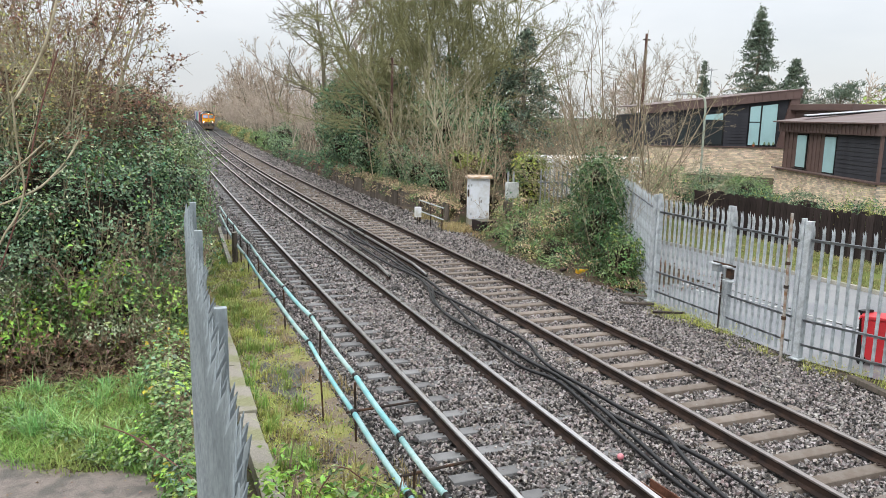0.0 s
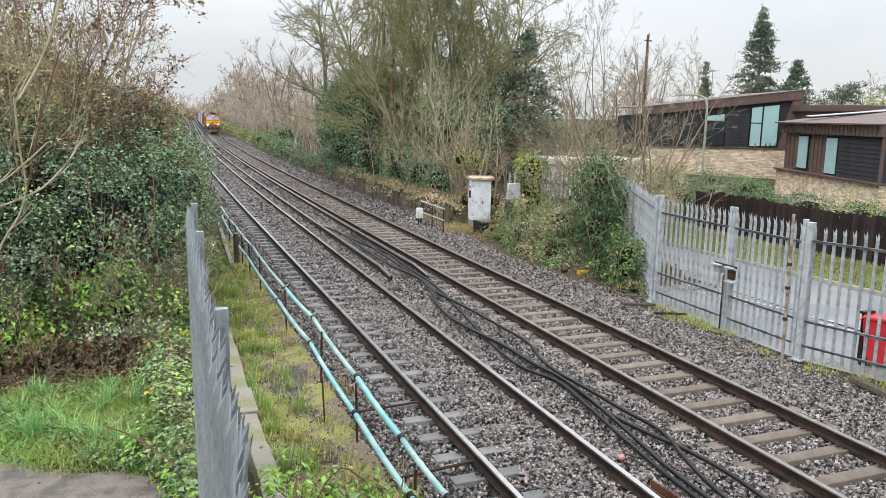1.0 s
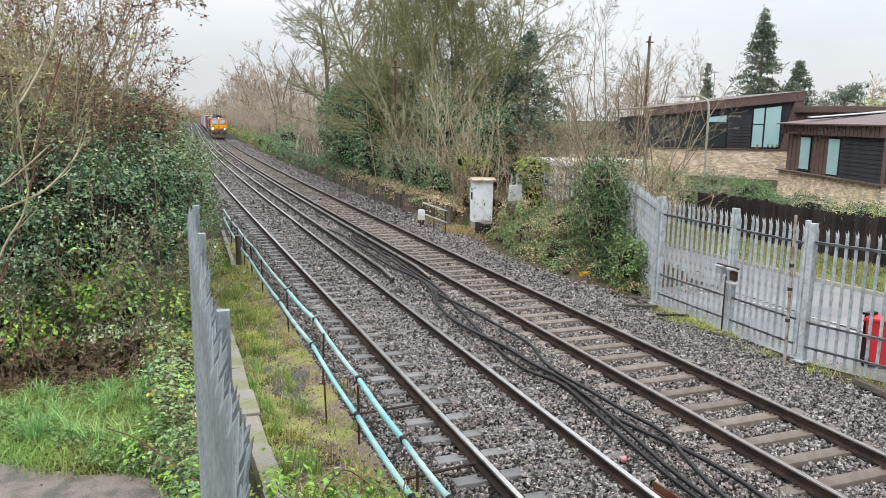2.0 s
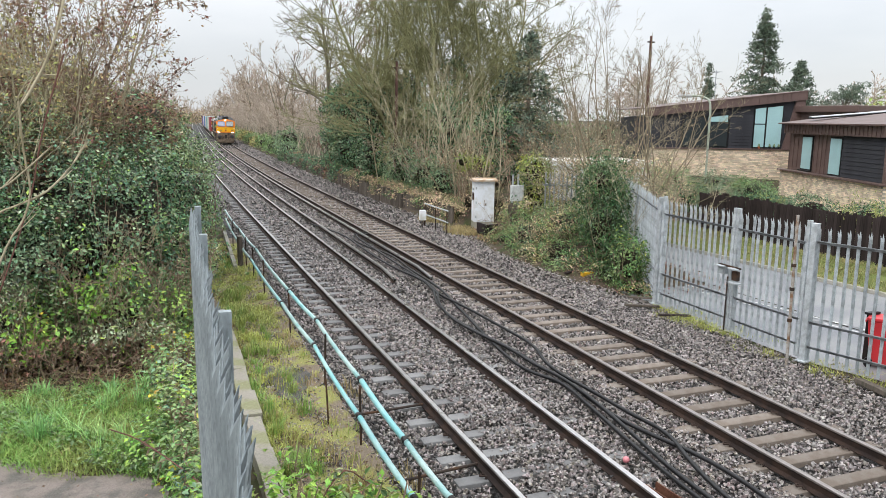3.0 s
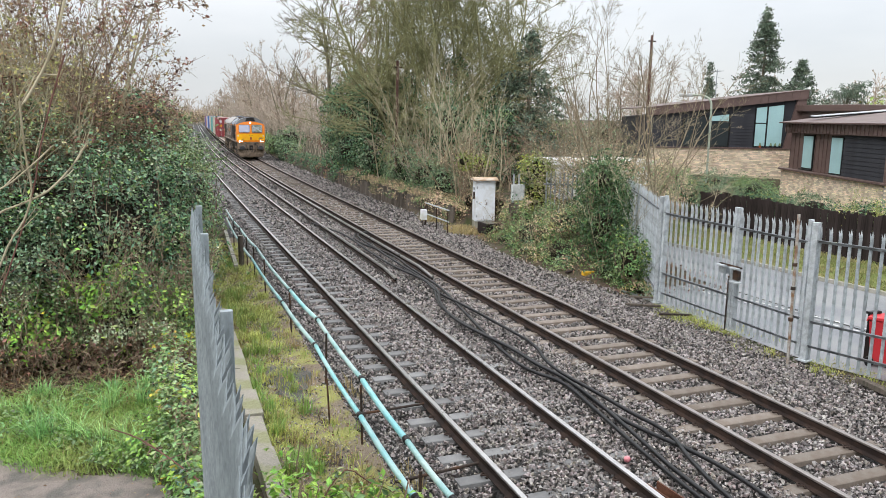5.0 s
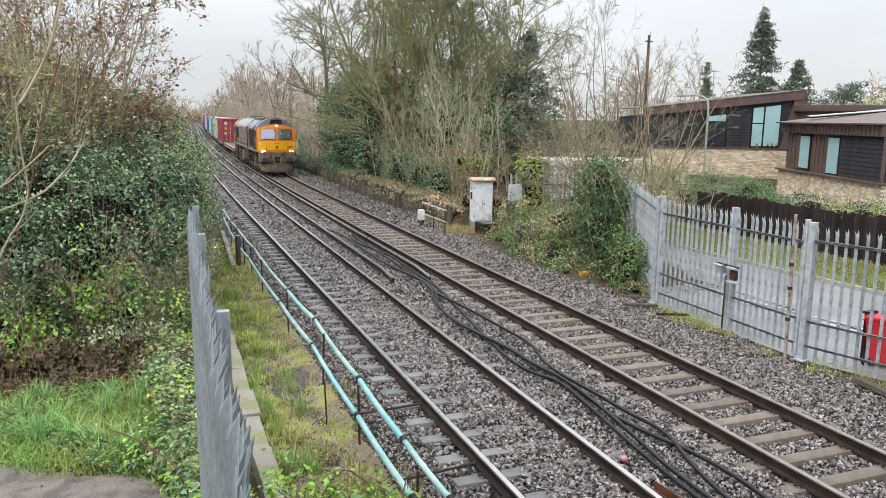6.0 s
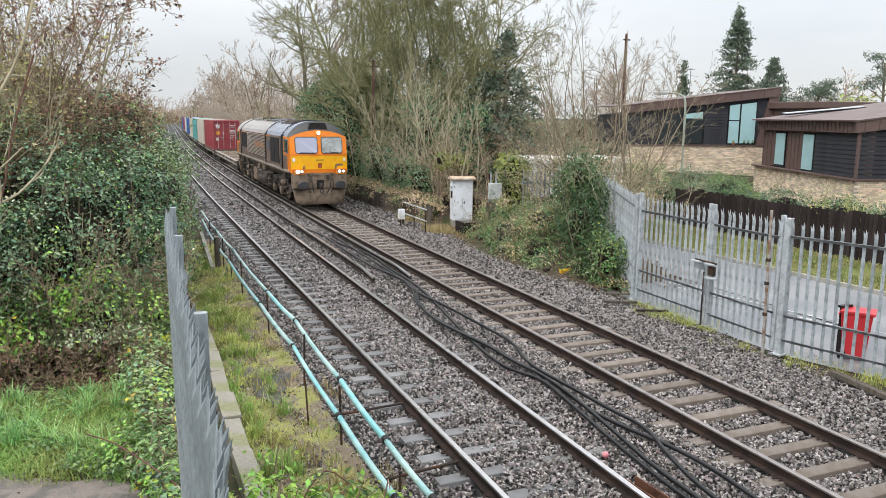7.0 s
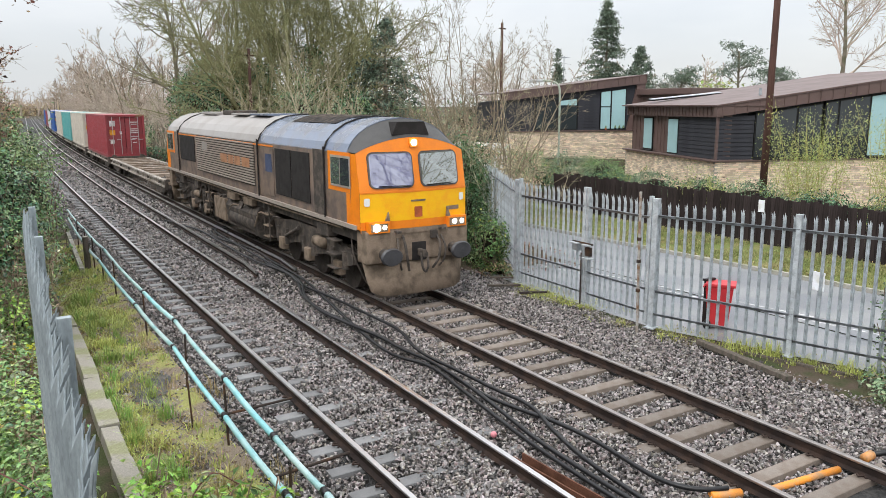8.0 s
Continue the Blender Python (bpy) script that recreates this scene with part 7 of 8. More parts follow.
moss_bed = part("moss_bed", grid_mesh("moss_bed", np.linspace(1.15, 2.62, 12), np.linspace(4.5, 29, 60), lambda x, y: -0.312 + 0.012 * np.sin(x * 7 + y * 3) + 0.01 * np.sin(y * 5.3 - x * 4) + 0.04 * smooth(2.2, 2.6, x)),
                mat("moss_and_gravel", (0.27, 0.27, 0.10), 0.9, var=0.35, scale=1.6, fine=45, bump=0.8, dist=0.03, second=(0.21, 0.17, 0.13), mix=(0.46, 0.54)))
ang = np.linspace(0, 2 * np.pi, 33)[:-1]
rad = 1 + 0.22 * np.sin(3 * ang + 0.5) + 0.14 * np.sin(7 * ang)
Vp = np.concatenate([[[1.95, 12.7, -0.268]], np.stack([1.95 + 0.36 * rad * np.cos(ang), 12.7 + 0.85 * rad * np.sin(ang), np.full(32, -0.290)], 1)])
ip = np.arange(32)
cinders = part("cinder_patch", mesh_np("cinder_patch", Vp, np.stack([0 * ip, ip + 1, (ip + 1) % 32 + 1], 1), True), mat("wet_black_cinders", (0.045, 0.045, 0.05), 0.45, var=0.4, scale=9, fine=90, bump=0.9, dist=0.02, second=(0.10, 0.09, 0.08)))
tagged(cinders, "patch of wet black cinders on the mossy strip", "ground", kind="structure")
tagged(moss_bed, "mossy gravel strip between fence and track", "ground", kind="structure")
yv = np.linspace(2, 30, 30)
Xv = kerb_x(yv)[:, None] + 0.1 + (board_x(yv) - kerb_x(yv) + 0.3)[:, None] * np.linspace(0, 1, 6)[None]
iv = np.arange(180).reshape(30, 6)
verge = part("verge", mesh_np("verge", np.stack([Xv, np.repeat(yv[:, None], 6, 1), verge_z(Xv, yv[:, None])], -1), np.stack([iv[:-1, :-1], iv[:-1, 1:], iv[1:, 1:], iv[1:, :-1]], -1).reshape(-1, 4), True), mat("verge_turf", (0.13, 0.16, 0.05), 0.9, var=0.3, scale=1.5, fine=30, bump=0.5, second=(0.20, 0.19, 0.08)))
tagged(verge, "grass verge along the road", "ground", kind="structure")


# ------------------------------------------------------------ the thicket on the near side
rngl = np.random.default_rng(77)
bush(rngl, [(-2.2, 17.6, 1.5, 2.5, 2.7, 2.6), (-5.2, 17.6, 1.7, 2.6, 2.9, 2.5), (-0.4, 18.8, 1.8, 1.45, 2.6, 2.2), (-3.6, 16.2, 1.7, 1.7, 1.6, 1.7), (-1.0, 16.6, 1.6, 1.3, 1.6, 1.7)],
     84000, 0.085, M_IVY, "huge tangled mound of dark ivy and bramble", "thicket", "thicket", "thickets", extra=((0.55, M_BRAMBLE, "bramble_leaves", 0.075), (0.12, M_GREYLEAF, "pale_dusty_leaves", 0.07), (0.02, M_FRESH, "fresh_leaves", 0.08), (0.08, M_DEADLEAF, "dry_leaves", 0.07)), twigs=420, depth=0.17, rough=0.36, clump=14, spray=1.6, inner=0.52, hollow=0.60, knobs=120, up=0.6, tumble=0.5)
bush(rngl, [(0.15, 21.8, 2.0, 1.25, 2.6, 1.9), (0.0, 26.0, 2.3, 1.45, 3.2, 2.2), (0.80, 23.5, 1.9, 0.75, 2.4, 1.2), (0.6, 28.5, 1.9, 0.8, 3.0, 1.7)],
     30000, 0.085, M_BRAMBLE, "bramble and ivy hanging towards the track", "thicket", "thicket", "thickets", extra=((0.4, M_IVY, "ivy_leaves", 0.08), (0.10, M_TANLEAF, "dry_leaves", 0.07)), twigs=260, knobs=50, up=0.6, tumble=0.5)
bush(rngl, [(-2.6, 15.0, 0.5, 1.2, 0.8, 0.85), (-0.8, 15.0, 0.45, 0.85, 0.8, 0.8), (-4.5, 15.0, 0.4, 1.2, 0.8, 0.9), (0.15, 16.2, 0.3, 0.5, 1.6, 0.9)],
     22000, 0.07, M_BRAMBLE, "low bramble with bright young leaves at the foot of the mound", "bramble", "bramble", "thickets", inner=0.5, hollow=0.55, depth=0.2, clump=12, spray=1.7, extra=((0.26, M_FRESH, "fresh_leaves", 0.085), (0.03, M_YELLOWLEAF, "yellow_leaves", 0.08)), twigs=350)
bush(rngl, [(0.20, 11.0, -0.05, 0.36, 1.2, 0.50), (0.30, 9.4, -0.05, 0.32, 1.0, 0.50), (-0.2, 10.2, -0.18, 0.38, 0.6, 0.28), (0.2, 12.8, 0.0, 0.45, 1.0, 0.60), (0.30, 8.0, 0.0, 0.3, 0.8, 0.55)],
     7000, 0.075, M_BRAMBLE, "nettles and bramble shoots along the fence", "nettles", "weeds", "weeds", extra=((0.45, M_FRESH, "fresh_leaves", 0.075), (0.4, M_IVY, "ivy_leaves", 0.085), (0.03, M_YELLOWLEAF, "yellow_leaves", 0.10)), twigs=160, up=0.9, core=False, tumble=0.45)
bush(rngl, [(1.15, 7.3, 0.15, 0.34, 0.5, 0.55), (1.75, 7.2, 0.0, 0.5, 0.45, 0.40), (0.95, 6.6, 0.35, 0.35, 0.4, 0.5), (2.2, 7.0, -0.05, 0.35, 0.4, 0.35)],
     2300, 0.085, M_FRESH, "bramble and ivy sprawling through the fence", "bramble", "bramble", "weeds", extra=((0.5, M_GOLD, "yellowing_leaves", 0.085), (0.6, M_BRAMBLE, "bramble_leaves", 0.10)), twigs=90, up=0.8, core=False)


def cane(pts, r=0.008, label="arching reddish bramble cane", m=None):
    t = thing("bramble_cane", label, "bramble", "bramble canes", at=pose(*pts[0]))
    q = [tuple(np.array(p) - np.array(pts[0])) for p in pts]
    part("stem", tube_mesh(q, r, 5), m or M_REDTWIG, t)
    P = np.array(q, float)
    k = rngl.uniform(0, len(q) - 1.01, 14)
    c = np.stack([np.interp(k, np.arange(len(q)), P[:, j]) for j in range(3)], 1) + rngl.normal(0, 0.04, (14, 3))
    for ck in c:
        part("leaf", mesh_np("leaf", *leaves(rngl, ck[None], 0.09, 0.8)), M_FRESH, t)


cane([(-0.7, 9.6, 0.45), (-0.35, 8.8, 0.62), (0.1, 8.0, 0.55), (0.55, 7.3, 0.35), (0.85, 6.8, 0.2)])
cane([(1.1, 6.6, -0.2), (1.4, 7.2, 0.35), (1.75, 7.5, 0.55), (2.0, 7.4, 0.35)])


def thicket_stems(rng, n, region, z0, h, bark, label, r=0.022, counts=(5, 5, 4), lean=0.25, leaf=0, leafm=None, rmin=0.006):
    """A stand of thin stems from one root mass."""
    x0, x1, y0, y1 = region
    cx, cy = (x0 + x1) / 2, (y0 + y1) / 2
    t = thing("bare_shrub", label, "shrub", "bare shrubs", at=pose(cx, cy, z0))
    b = np.stack([rng.uniform(x0 - cx, x1 - cx, n), rng.uniform(y0 - cy, y1 - cy, n), np.zeros(n)], 1)
    d = np.c_[rng.normal(0, lean, (n, 2)), np.ones(n)]
    P, R = shoot(rng, b, d, rng.uniform(0.55, 1.1, n) * h, rng.uniform(0.5, 1.3, n) * r, 8, 0.10, -0.01, 0.25)
    tagged(part("stem_wood", mesh_np("stem_wood", *tubes(P, R, 4), True), bark, t), kind="stuff")
    out = []
    for lv, c in enumerate(counts):
        st, dd, L, rr = offshoots(rng, P, R, len(P) * c if lv == 0 else int(len(P) * c), 0.3, 0.98, 42, 0.38, 0.55, rmin)
        P, R = shoot(rng, st, dd, L, rr, 3 if lv == 0 else 2, 0.16, 0.03, 0.4)
        out.append(tubes(P, R, 3))
        if len(P) > 6000:
            break
    tagged(part("twig_growth", mesh_np("twigs", *joined(out)), bark, t), kind="stuff")
    if leaf:
        c = P.reshape(-1, 3)[rng.integers(0, P.shape[0] * P.shape[1], leaf)] + rng.normal(0, 0.05, (leaf, 3))
        part("foliage", mesh_np("leaves", *leaves(rng, c, 0.05 if leafm is M_TANLEAF else 0.085, -0.2, None, 0.5)), leafm, t)
    return t


thicket_stems(rngl, 95, (-5.6, -1.5, 16.6, 20.0), 2.2, 4.2, M_PALEBARK, "tangle of pale bare stems rising from the ivy mound", 0.020, (6, 6), 0.26, 5600, M_OLIVELEAF)
thicket_stems(rngl, 64, (-5.2, -1.0, 18, 22), 2.0, 5.8, M_TWIG, "brown bare shrub with hanging dead leaves", 0.026, (6, 7), 0.22, 5200, M_DEADLEAF)
thicket_stems(rngl, 40, (-5.0, -2.4, 17.5, 20), 1.6, 5.4, M_REDTWIG, "reddish shrub with clusters of withered fruit", 0.022, (6, 6), 0.26, 5200, M_RUSTLEAF)
thicket_stems(rngl, 80, (-2.2, 0.0, 19, 27), 2.4, 2.3, M_TWIG, "brushy brown twigs above the bramble", 0.014, (6, 7), 0.22, 7000, M_DEADLEAF)
thicket_stems(rngl, 150, (-2.6, 0.35, 14.4, 17.0), -0.3, 2.5, M_TWIG, "brown tangle of bramble stems at the edge of the mound", 0.010, (5, 4), 0.35, 1500, M_BRAMBLE)
thicket_stems(rngl, 130, (-3.6, -0.1, 13.5, 14.9), -0.3, 0.9, M_TWIG, "low brown tangle of dead bramble stems", 0.008, (5, 4), 0.7, 1400, M_DEADLEAF)
thicket_stems(rngl, 22, (-5.6, -2.0, 15.5, 17.5), 0.5, 6.2, M_PALEBARK, "long pale arching stems before the mound", 0.020, (5, 3), 0.24)
tree(rngl, -1.0, 19.5, 7.8, "slender bare tree with dark clustered leaves standing in the ivy", M_PALEBARK, M_TWIG, z=0.4, counts=(14, 70, 260), stems=3, r=0.06, lean=0.2, nleaf=700, leafsize=0.10, leafmat=M_DEADLEAF)
tree(rngl, -3.4, 22.5, 8.5, "bare brown tree holding withered leaves", M_BARK, M_TWIG, z=0.2, counts=(22, 140, 700), stems=3, r=0.08, lean=0.2, nleaf=1500, leafsize=0.09, leafmat=M_DEADLEAF)
tree(rngl, -6.8, 20.5, 8.5, "bare brown tree with reddish hanging seed clusters", M_BARK, M_REDTWIG, z=0.2, counts=(24, 150, 800), stems=3, r=0.09, lean=0.2, nleaf=2200, leafsize=0.10, leafmat=M_DEADLEAF)
bush(rngl, [(-6.5, 23.5, 4.6, 3.6, 2.0, 3.0), (-2.6, 24.5, 4.2, 2.2, 2.0, 2.2), (-10.5, 23, 4.5, 3.0, 2.0, 3.4)], 9000, 0.12, M_OLIVELEAF, "withered olive-brown shrub growth behind the ivy mound", "bare_shrub", "shrub", "bare shrubs", extra=((0.5, M_DEADLEAF, "withered_leaves", 0.11), (0.3, M_GOLD, "yellow_green_leaves", 0.11)), twigs=260, rough=0.3, twigmat=M_PALEBARK)
bush(rngl, [(-0.3, 24.0, 3.9, 1.0, 3.0, 1.0), (-0.6, 29.0, 4.1, 1.2, 3.5, 1.2)], 5200, 0.09, M_DEADLEAF, "brushy withered hedge top", "bare_shrub", "shrub", "bare shrubs", extra=((0.5, M_BRAMBLE, "green_leaves", 0.09),), twigs=120, rough=0.3)
# patches of other growth at the foot of the mound
for lumps_, n_, s_, m_, lab_ in (([(-2.45, 14.5, 1.0, 0.28, 0.3, 0.55), (-2.6, 14.4, 0.3, 0.25, 0.3, 0.4)], 1300, 0.05, M_GREYLEAF, "pale feathery seed heads of old climber"),
                                ([(-1.25, 14.6, 1.05, 0.30, 0.25, 0.18), (-0.75, 14.8, 1.35, 0.25, 0.25, 0.15), (-1.0, 14.5, 0.75, 0.25, 0.2, 0.15)], 330, 0.10, M_FRESH, "bright young elder leaves before the dark ivy"),
                                ([(-2.15, 14.1, 0.5, 0.30, 0.25, 0.28)], 260, 0.10, M_FRESH, "bright yellow-green leaves at the foot of the mound"),
                                ([(-1.0, 14.3, 0.35, 0.4, 0.3, 0.22), (-0.3, 14.3, 0.35, 0.35, 0.3, 0.22)], 800, 0.065, M_GREYLEAF, "pale bramble sprays at the foot of the mound"),
                                ([(0.2, 13.6, 0.25, 0.22, 0.25, 0.35)], 90, 0.10, M_YELLOWLEAF, "bramble turned yellow beside the fence")):
    bush(rngl, lumps_, n_, s_, m_, lab_, "weeds", "weeds", "weeds", twigs=30, core=False, hollow=0.3, depth=0.3, spray=1.8, floor=-0.32)
# foreground branches rising from a root beside the path
t_fg = thing("overhanging_branch", "thin pale bare branches of a shrub beside the path", "branch", at=pose(-2.7, 8.9, -0.35))
for m_, r_, pts in ((M_PALEBARK, 0.015, ((-2.2, 9.0, 3.0), (-1.52, 9.0, 4.09), (-1.27, 9.05, 4.39), (-1.06, 9.1, 4.77), (-0.93, 9.1, 5.09), (-0.81, 9.2, 5.6))),
                    (M_PALEBARK, 0.010, ((-2.3, 8.9, 2.9), (-1.62, 9.0, 3.45), (-1.46, 9.0, 3.54), (-1.23, 8.95, 3.74), (-1.02, 8.9, 3.94))),
                    (M_PALEBARK, 0.013, ((-2.3, 9.0, 2.6), (-1.64, 9.0, 3.22), (-1.32, 9.0, 3.34), (-1.12, 9.05, 3.44), (-0.89, 9.1, 3.68), (-0.70, 9.1, 3.98))),
                    (M_PALEBARK, 0.012, ((-1.9, 9.0, 2.0), (-1.53, 9.0, 2.91), (-1.36, 9.0, 3.14), (-1.26, 9.0, 3.44), (-1.31, 9.0, 3.86), (-1.32, 9.0, 4.39))),
                    (M_REDTWIG, 0.009, ((-1.7, 9.0, 2.2), (-1.26, 9.0, 3.41), (-1.16, 9.0, 3.92), (-1.03, 9.0, 4.39), (-0.86, 9.0, 4.89)))):
    q_ = [(0, 0, 0), ((pts[0][0] + 2.7) * 0.4, 0.05, (pts[0][2] + 0.35) * 0.5)] + [(p[0] + 2.7, p[1] - 8.9, p[2] + 0.35) for p in pts]
    part("branch", tube_mesh(q_, r_, 6), m_, t_fg)
    P_ = np.array(q_)
    for k in range(4):
        i_ = int(rngl.integers(3, len(q_)))
        a_ = P_[i_ - 1] + (P_[i_] - P_[i_ - 1]) * rngl.uniform(0.2, 0.8)
        d_ = (P_[i_] - P_[i_ - 1]) / np.linalg.norm(P_[i_] - P_[i_ - 1]) + rngl.normal(0, 0.5, 3)
        part("twig", tube_mesh([tuple(a_), tuple(a_ + d_ * 0.10), tuple(a_ + d_ * 0.2 + np.array([0, 0, 0.03]))], r_ * 0.4, 5), m_, t_fg)

# hedge running on along the near side of the line
for k in range(20):
    y = 31 + k * 7.5
    c = float(curve_x(y))
    far = k > 8
    bush(rngl, [(-0.95 + c, y, 2.1, 2.0, 4.4, 2.5 + 0.2 * math.sin(k * 2.1)), (-3.8 + c, y + 2, 2.8, 2.2, 4.5, 3.0)], 1300 if far else 4200, 0.36 if far else 0.19, M_DEADLEAF if k % 3 else M_BRAMBLE, "overgrown brown-leaved hedge beside the line", "hedge", "hedge", "hedges", extra=((0.5, M_BRAMBLE, "green_leaves", 0.30 if far else 0.15),), twigs=30 if far else 90)
    tree(rngl, -5.5 + c + rngl.uniform(-1.5, 0.6), y + 2, rngl.uniform(5, 7.0), "bare brown hedgerow tree", M_BARK, M_TWIG, counts=(16, 90, 330), stems=3, r=0.07, lean=0.15, rmin=0.012)

# ------------------------------------------------------------ trees and shrubs on the far side
M_LAUREL = leaf_mat("laurel_leaf", (0.058, 0.118, 0.042), (0.095, 0.16, 0.06), rough=0.3)
rngt = np.random.default_rng(101)
WILLOW = dict(counts=(66, 1000, 6400), angles=(46, 46, 52), ratios=(0.46, 0.36, 0.30), up=(0.0, 0.07, 0.05), start=0.06, lean=0.06, wob=0.11, rmin=0.0158)
for x, y, h, s in ((14.0, 45.0, 13.5, 2), (16.6, 43.0, 16.0, 3), (19.4, 44.0, 15.0, 2), (22.0, 45.0, 12.0, 2), (15.3, 46.0, 16.0, 3), (18.1, 46.5, 16.5, 3)):
    tree(rngt, x, y, h, "tall many-stemmed tree with dense olive-green bare twigs", M_OLIVEBARK, M_OLIVEBARK, stems=s, r=0.15, spread=0.5, **WILLOW)
tree(rngt, 12.4, 57.0, 14.5, "tall grey bare tree with open spreading limbs", M_BARK, M_BARK, stems=1, r=0.24, counts=(22, 170, 1300), angles=(48, 42, 40), ratios=(0.45, 0.45, 0.4), start=0.3, rmin=0.013)
tree(rngt, 13.6, 50.0, 11.5, "bare tree with dark ivy climbing its trunk", M_BARK, M_TWIG, stems=3, r=0.16, counts=(24, 180, 1300), angles=(38, 36, 34), rmin=0.012)
# ivy-clad evergreen masses among them
bush(rngt, [(12.9, 46.0, 3.6, 1.3, 1.3, 2.8), (13.7, 47.0, 5.0, 1.1, 1.2, 1.6), (12.4, 44.5, 2.0, 1.1, 1.2, 1.3)], 20000, 0.15, M_IVY, "tall trunk smothered in dark green ivy", "ivy_clad_tree", "tree", "evergreen trees", twigs=60, inner=0.5, hollow=0.6, knobs=25, extra=((0.3, M_BRAMBLE, "lighter_leaves", 0.14),))
bush(rngt, [(17.6, 38.5, 2.6, 1.3, 1.3, 2.2), (15.9, 38.0, 2.0, 1.3, 1.3, 1.6), (15.0, 39.0, 3.6, 0.9, 0.9, 1.9)], 18000, 0.14, M_IVY, "dark ivy covering tree trunks behind the saplings", "ivy_clad_tree", "tree", "evergreen trees", extra=((0.35, M_BRAMBLE, "lighter_leaves", 0.13),), twigs=60, inner=0.5, hollow=0.6, knobs=25)

bush(rngt, [(12.9, 54.0, 3.6, 1.7, 1.8, 2.7), (13.8, 55.5, 5.6, 1.3, 1.5, 2.0), (12.4, 52.0, 2.0, 1.0, 1.8, 1.4)], 19000, 0.16, M_IVY, "broad tree smothered in dark hanging ivy", "ivy_clad_tree", "tree", "evergreen trees", twigs=80, inner=0.5, hollow=0.6, knobs=25, extra=((0.3, M_BRAMBLE, "lighter_leaves", 0.15),))
bush(rngt, [(15.6, 43.0, 3.0, 1.1, 1.2, 2.6), (18.6, 42.5, 3.4, 1.2, 1.2, 2.6), (17.2, 44.0, 6.2, 1.0, 1.0, 1.6), (20.8, 40.5, 2.4, 1.6, 1.4, 2.0), (14.6, 44.0, 5.4, 0.8, 0.8, 1.5)], 12000, 0.15, M_IVY, "ivy climbing through the tall olive-green trees", "ivy_clad_tree", "tree", "evergreen trees", extra=((0.2, M_BRAMBLE, "lighter_leaves", 0.14),), twigs=80, core=False)


def conifer(rng, x, y, z, h, w, label, droop=0.25, n=60, name="conifer", needles=3600, size=0.26, flat=0.0):
    """A trunk with whorls of drooping boughs clothed in sprays."""
    t = thing(name, label, "conifer", "conifers", at=pose(x, y, z))
    part("trunk", CY((0, 0, -0.2), (0, 0, h * 0.97), h * 0.016 + 0.04, 0.02, 10), M_BARK, t, smooth=True)
    s = rng.uniform(0.015, 1, n * 4) ** 0.75 if not flat else rng.choice(np.linspace(0.45, 0.98, 6), n * 4)
    zz = h * (1 - s * 0.88) if not flat else h * s
    L = (w * s * rng.uniform(0.45, 1.15, len(s))) if not flat else w * rng.uniform(0.3, 1.0, len(s)) * (1.25 - s * 0.6)
    a = rng.uniform(0, 2 * np.pi, len(s))
    d = np.stack([np.cos(a), np.sin(a), np.full(len(s), 0.25 if not flat else 0.15)], 1)
    P, R = shoot(rng, np.stack([0 * s, 0 * s, zz], 1), d, L, np.full(len(s), 0.03), 6, 0.05, -droop * 0.3, 0.3)
    tagged(part("bough_wood", mesh_np("boughs", *tubes(P, R, 3)), M_BARK, t), kind="stuff")
    i = rng.integers(0, len(s), needles)
    f = rng.uniform(0.15, 1, needles) ** 0.7 * 5
    k = np.minimum(f.astype(int), 4)
    c = P[i, k] + (P[i, k + 1] - P[i, k]) * (f - k)[:, None]
    c += rng.normal(0, 1, (needles, 3)) * np.array([size * 0.7, size * 0.7, size * (0.45 if not flat else 0.25)])
    c[:, 2] -= size * 0.25
    part("foliage", mesh_np("needles", *leaves(rng, c, size, 0.1, None, 0.42)), M_CONIFER, t)
    return t


conifer(rngt, 19.6, 38.5, 0.6, 8.8, 4.9, "dark drooping conifer among the bare trees", 0.5, 36, needles=9000, size=0.22)
conifer(rngt, 74.9, 80.0, 1.0, 18.6, 5.6, "tall grey-green spruce behind the houses", 0.30, 60, needles=15000, size=0.34)
conifer(rngt, 63.0, 76.0, 1.0, 10.6, 2.2, "narrow dark conifer behind the houses", 0.0, 40, needles=3600, size=0.30)
conifer(rngt, 87.5, 86.0, 1.0, 12.4, 6.4, "rounded dark conifer behind the houses", 0.1, 50, needles=7500, size=0.38)


def pine(rng, x, y, h, w, label):
    """A leaning bare trunk under uneven flat clouds of needles."""
    t = thing("pine_tree", label, "pine", "conifers", at=pose(x, y, 1.0))
    lumps = []
    P, R = shoot(rng, np.zeros((1, 3)), np.array([[0.06, 0.03, 1.0]]), np.array([h]), np.array([0.28]), 8, 0.04, 0, 0.4)
    st, d, L, r = offshoots(rng, P, R, 16, 0.5, 1.0, 65, w / h * 0.8, 0.5, 0.05)
    Q, S = shoot(rng, st, d, L, r, 5, 0.12, 0.06, 0.4)
    part("trunk", mesh_np("trunk", *joined([tubes(P, R, 8), tubes(Q, S, 5)]), True), M_BARK, t)
    for q in Q:
        lumps.append((*q[-1], rng.uniform(0.9, 1.6), rng.uniform(0.9, 1.6), rng.uniform(0.35, 0.6)))
        lumps.append((*q[3], rng.uniform(0.6, 1.1), rng.uniform(0.6, 1.1), rng.uniform(0.3, 0.5)))
    C, v, _ = lump_points(rng, lumps, 6500, 0.3, 0.3, 6, 0.25)
    part("foliage", mesh_np("foliage", *leaves(rng, C, 0.34, 0.2, v, 0.4)), M_CONIFER, t)


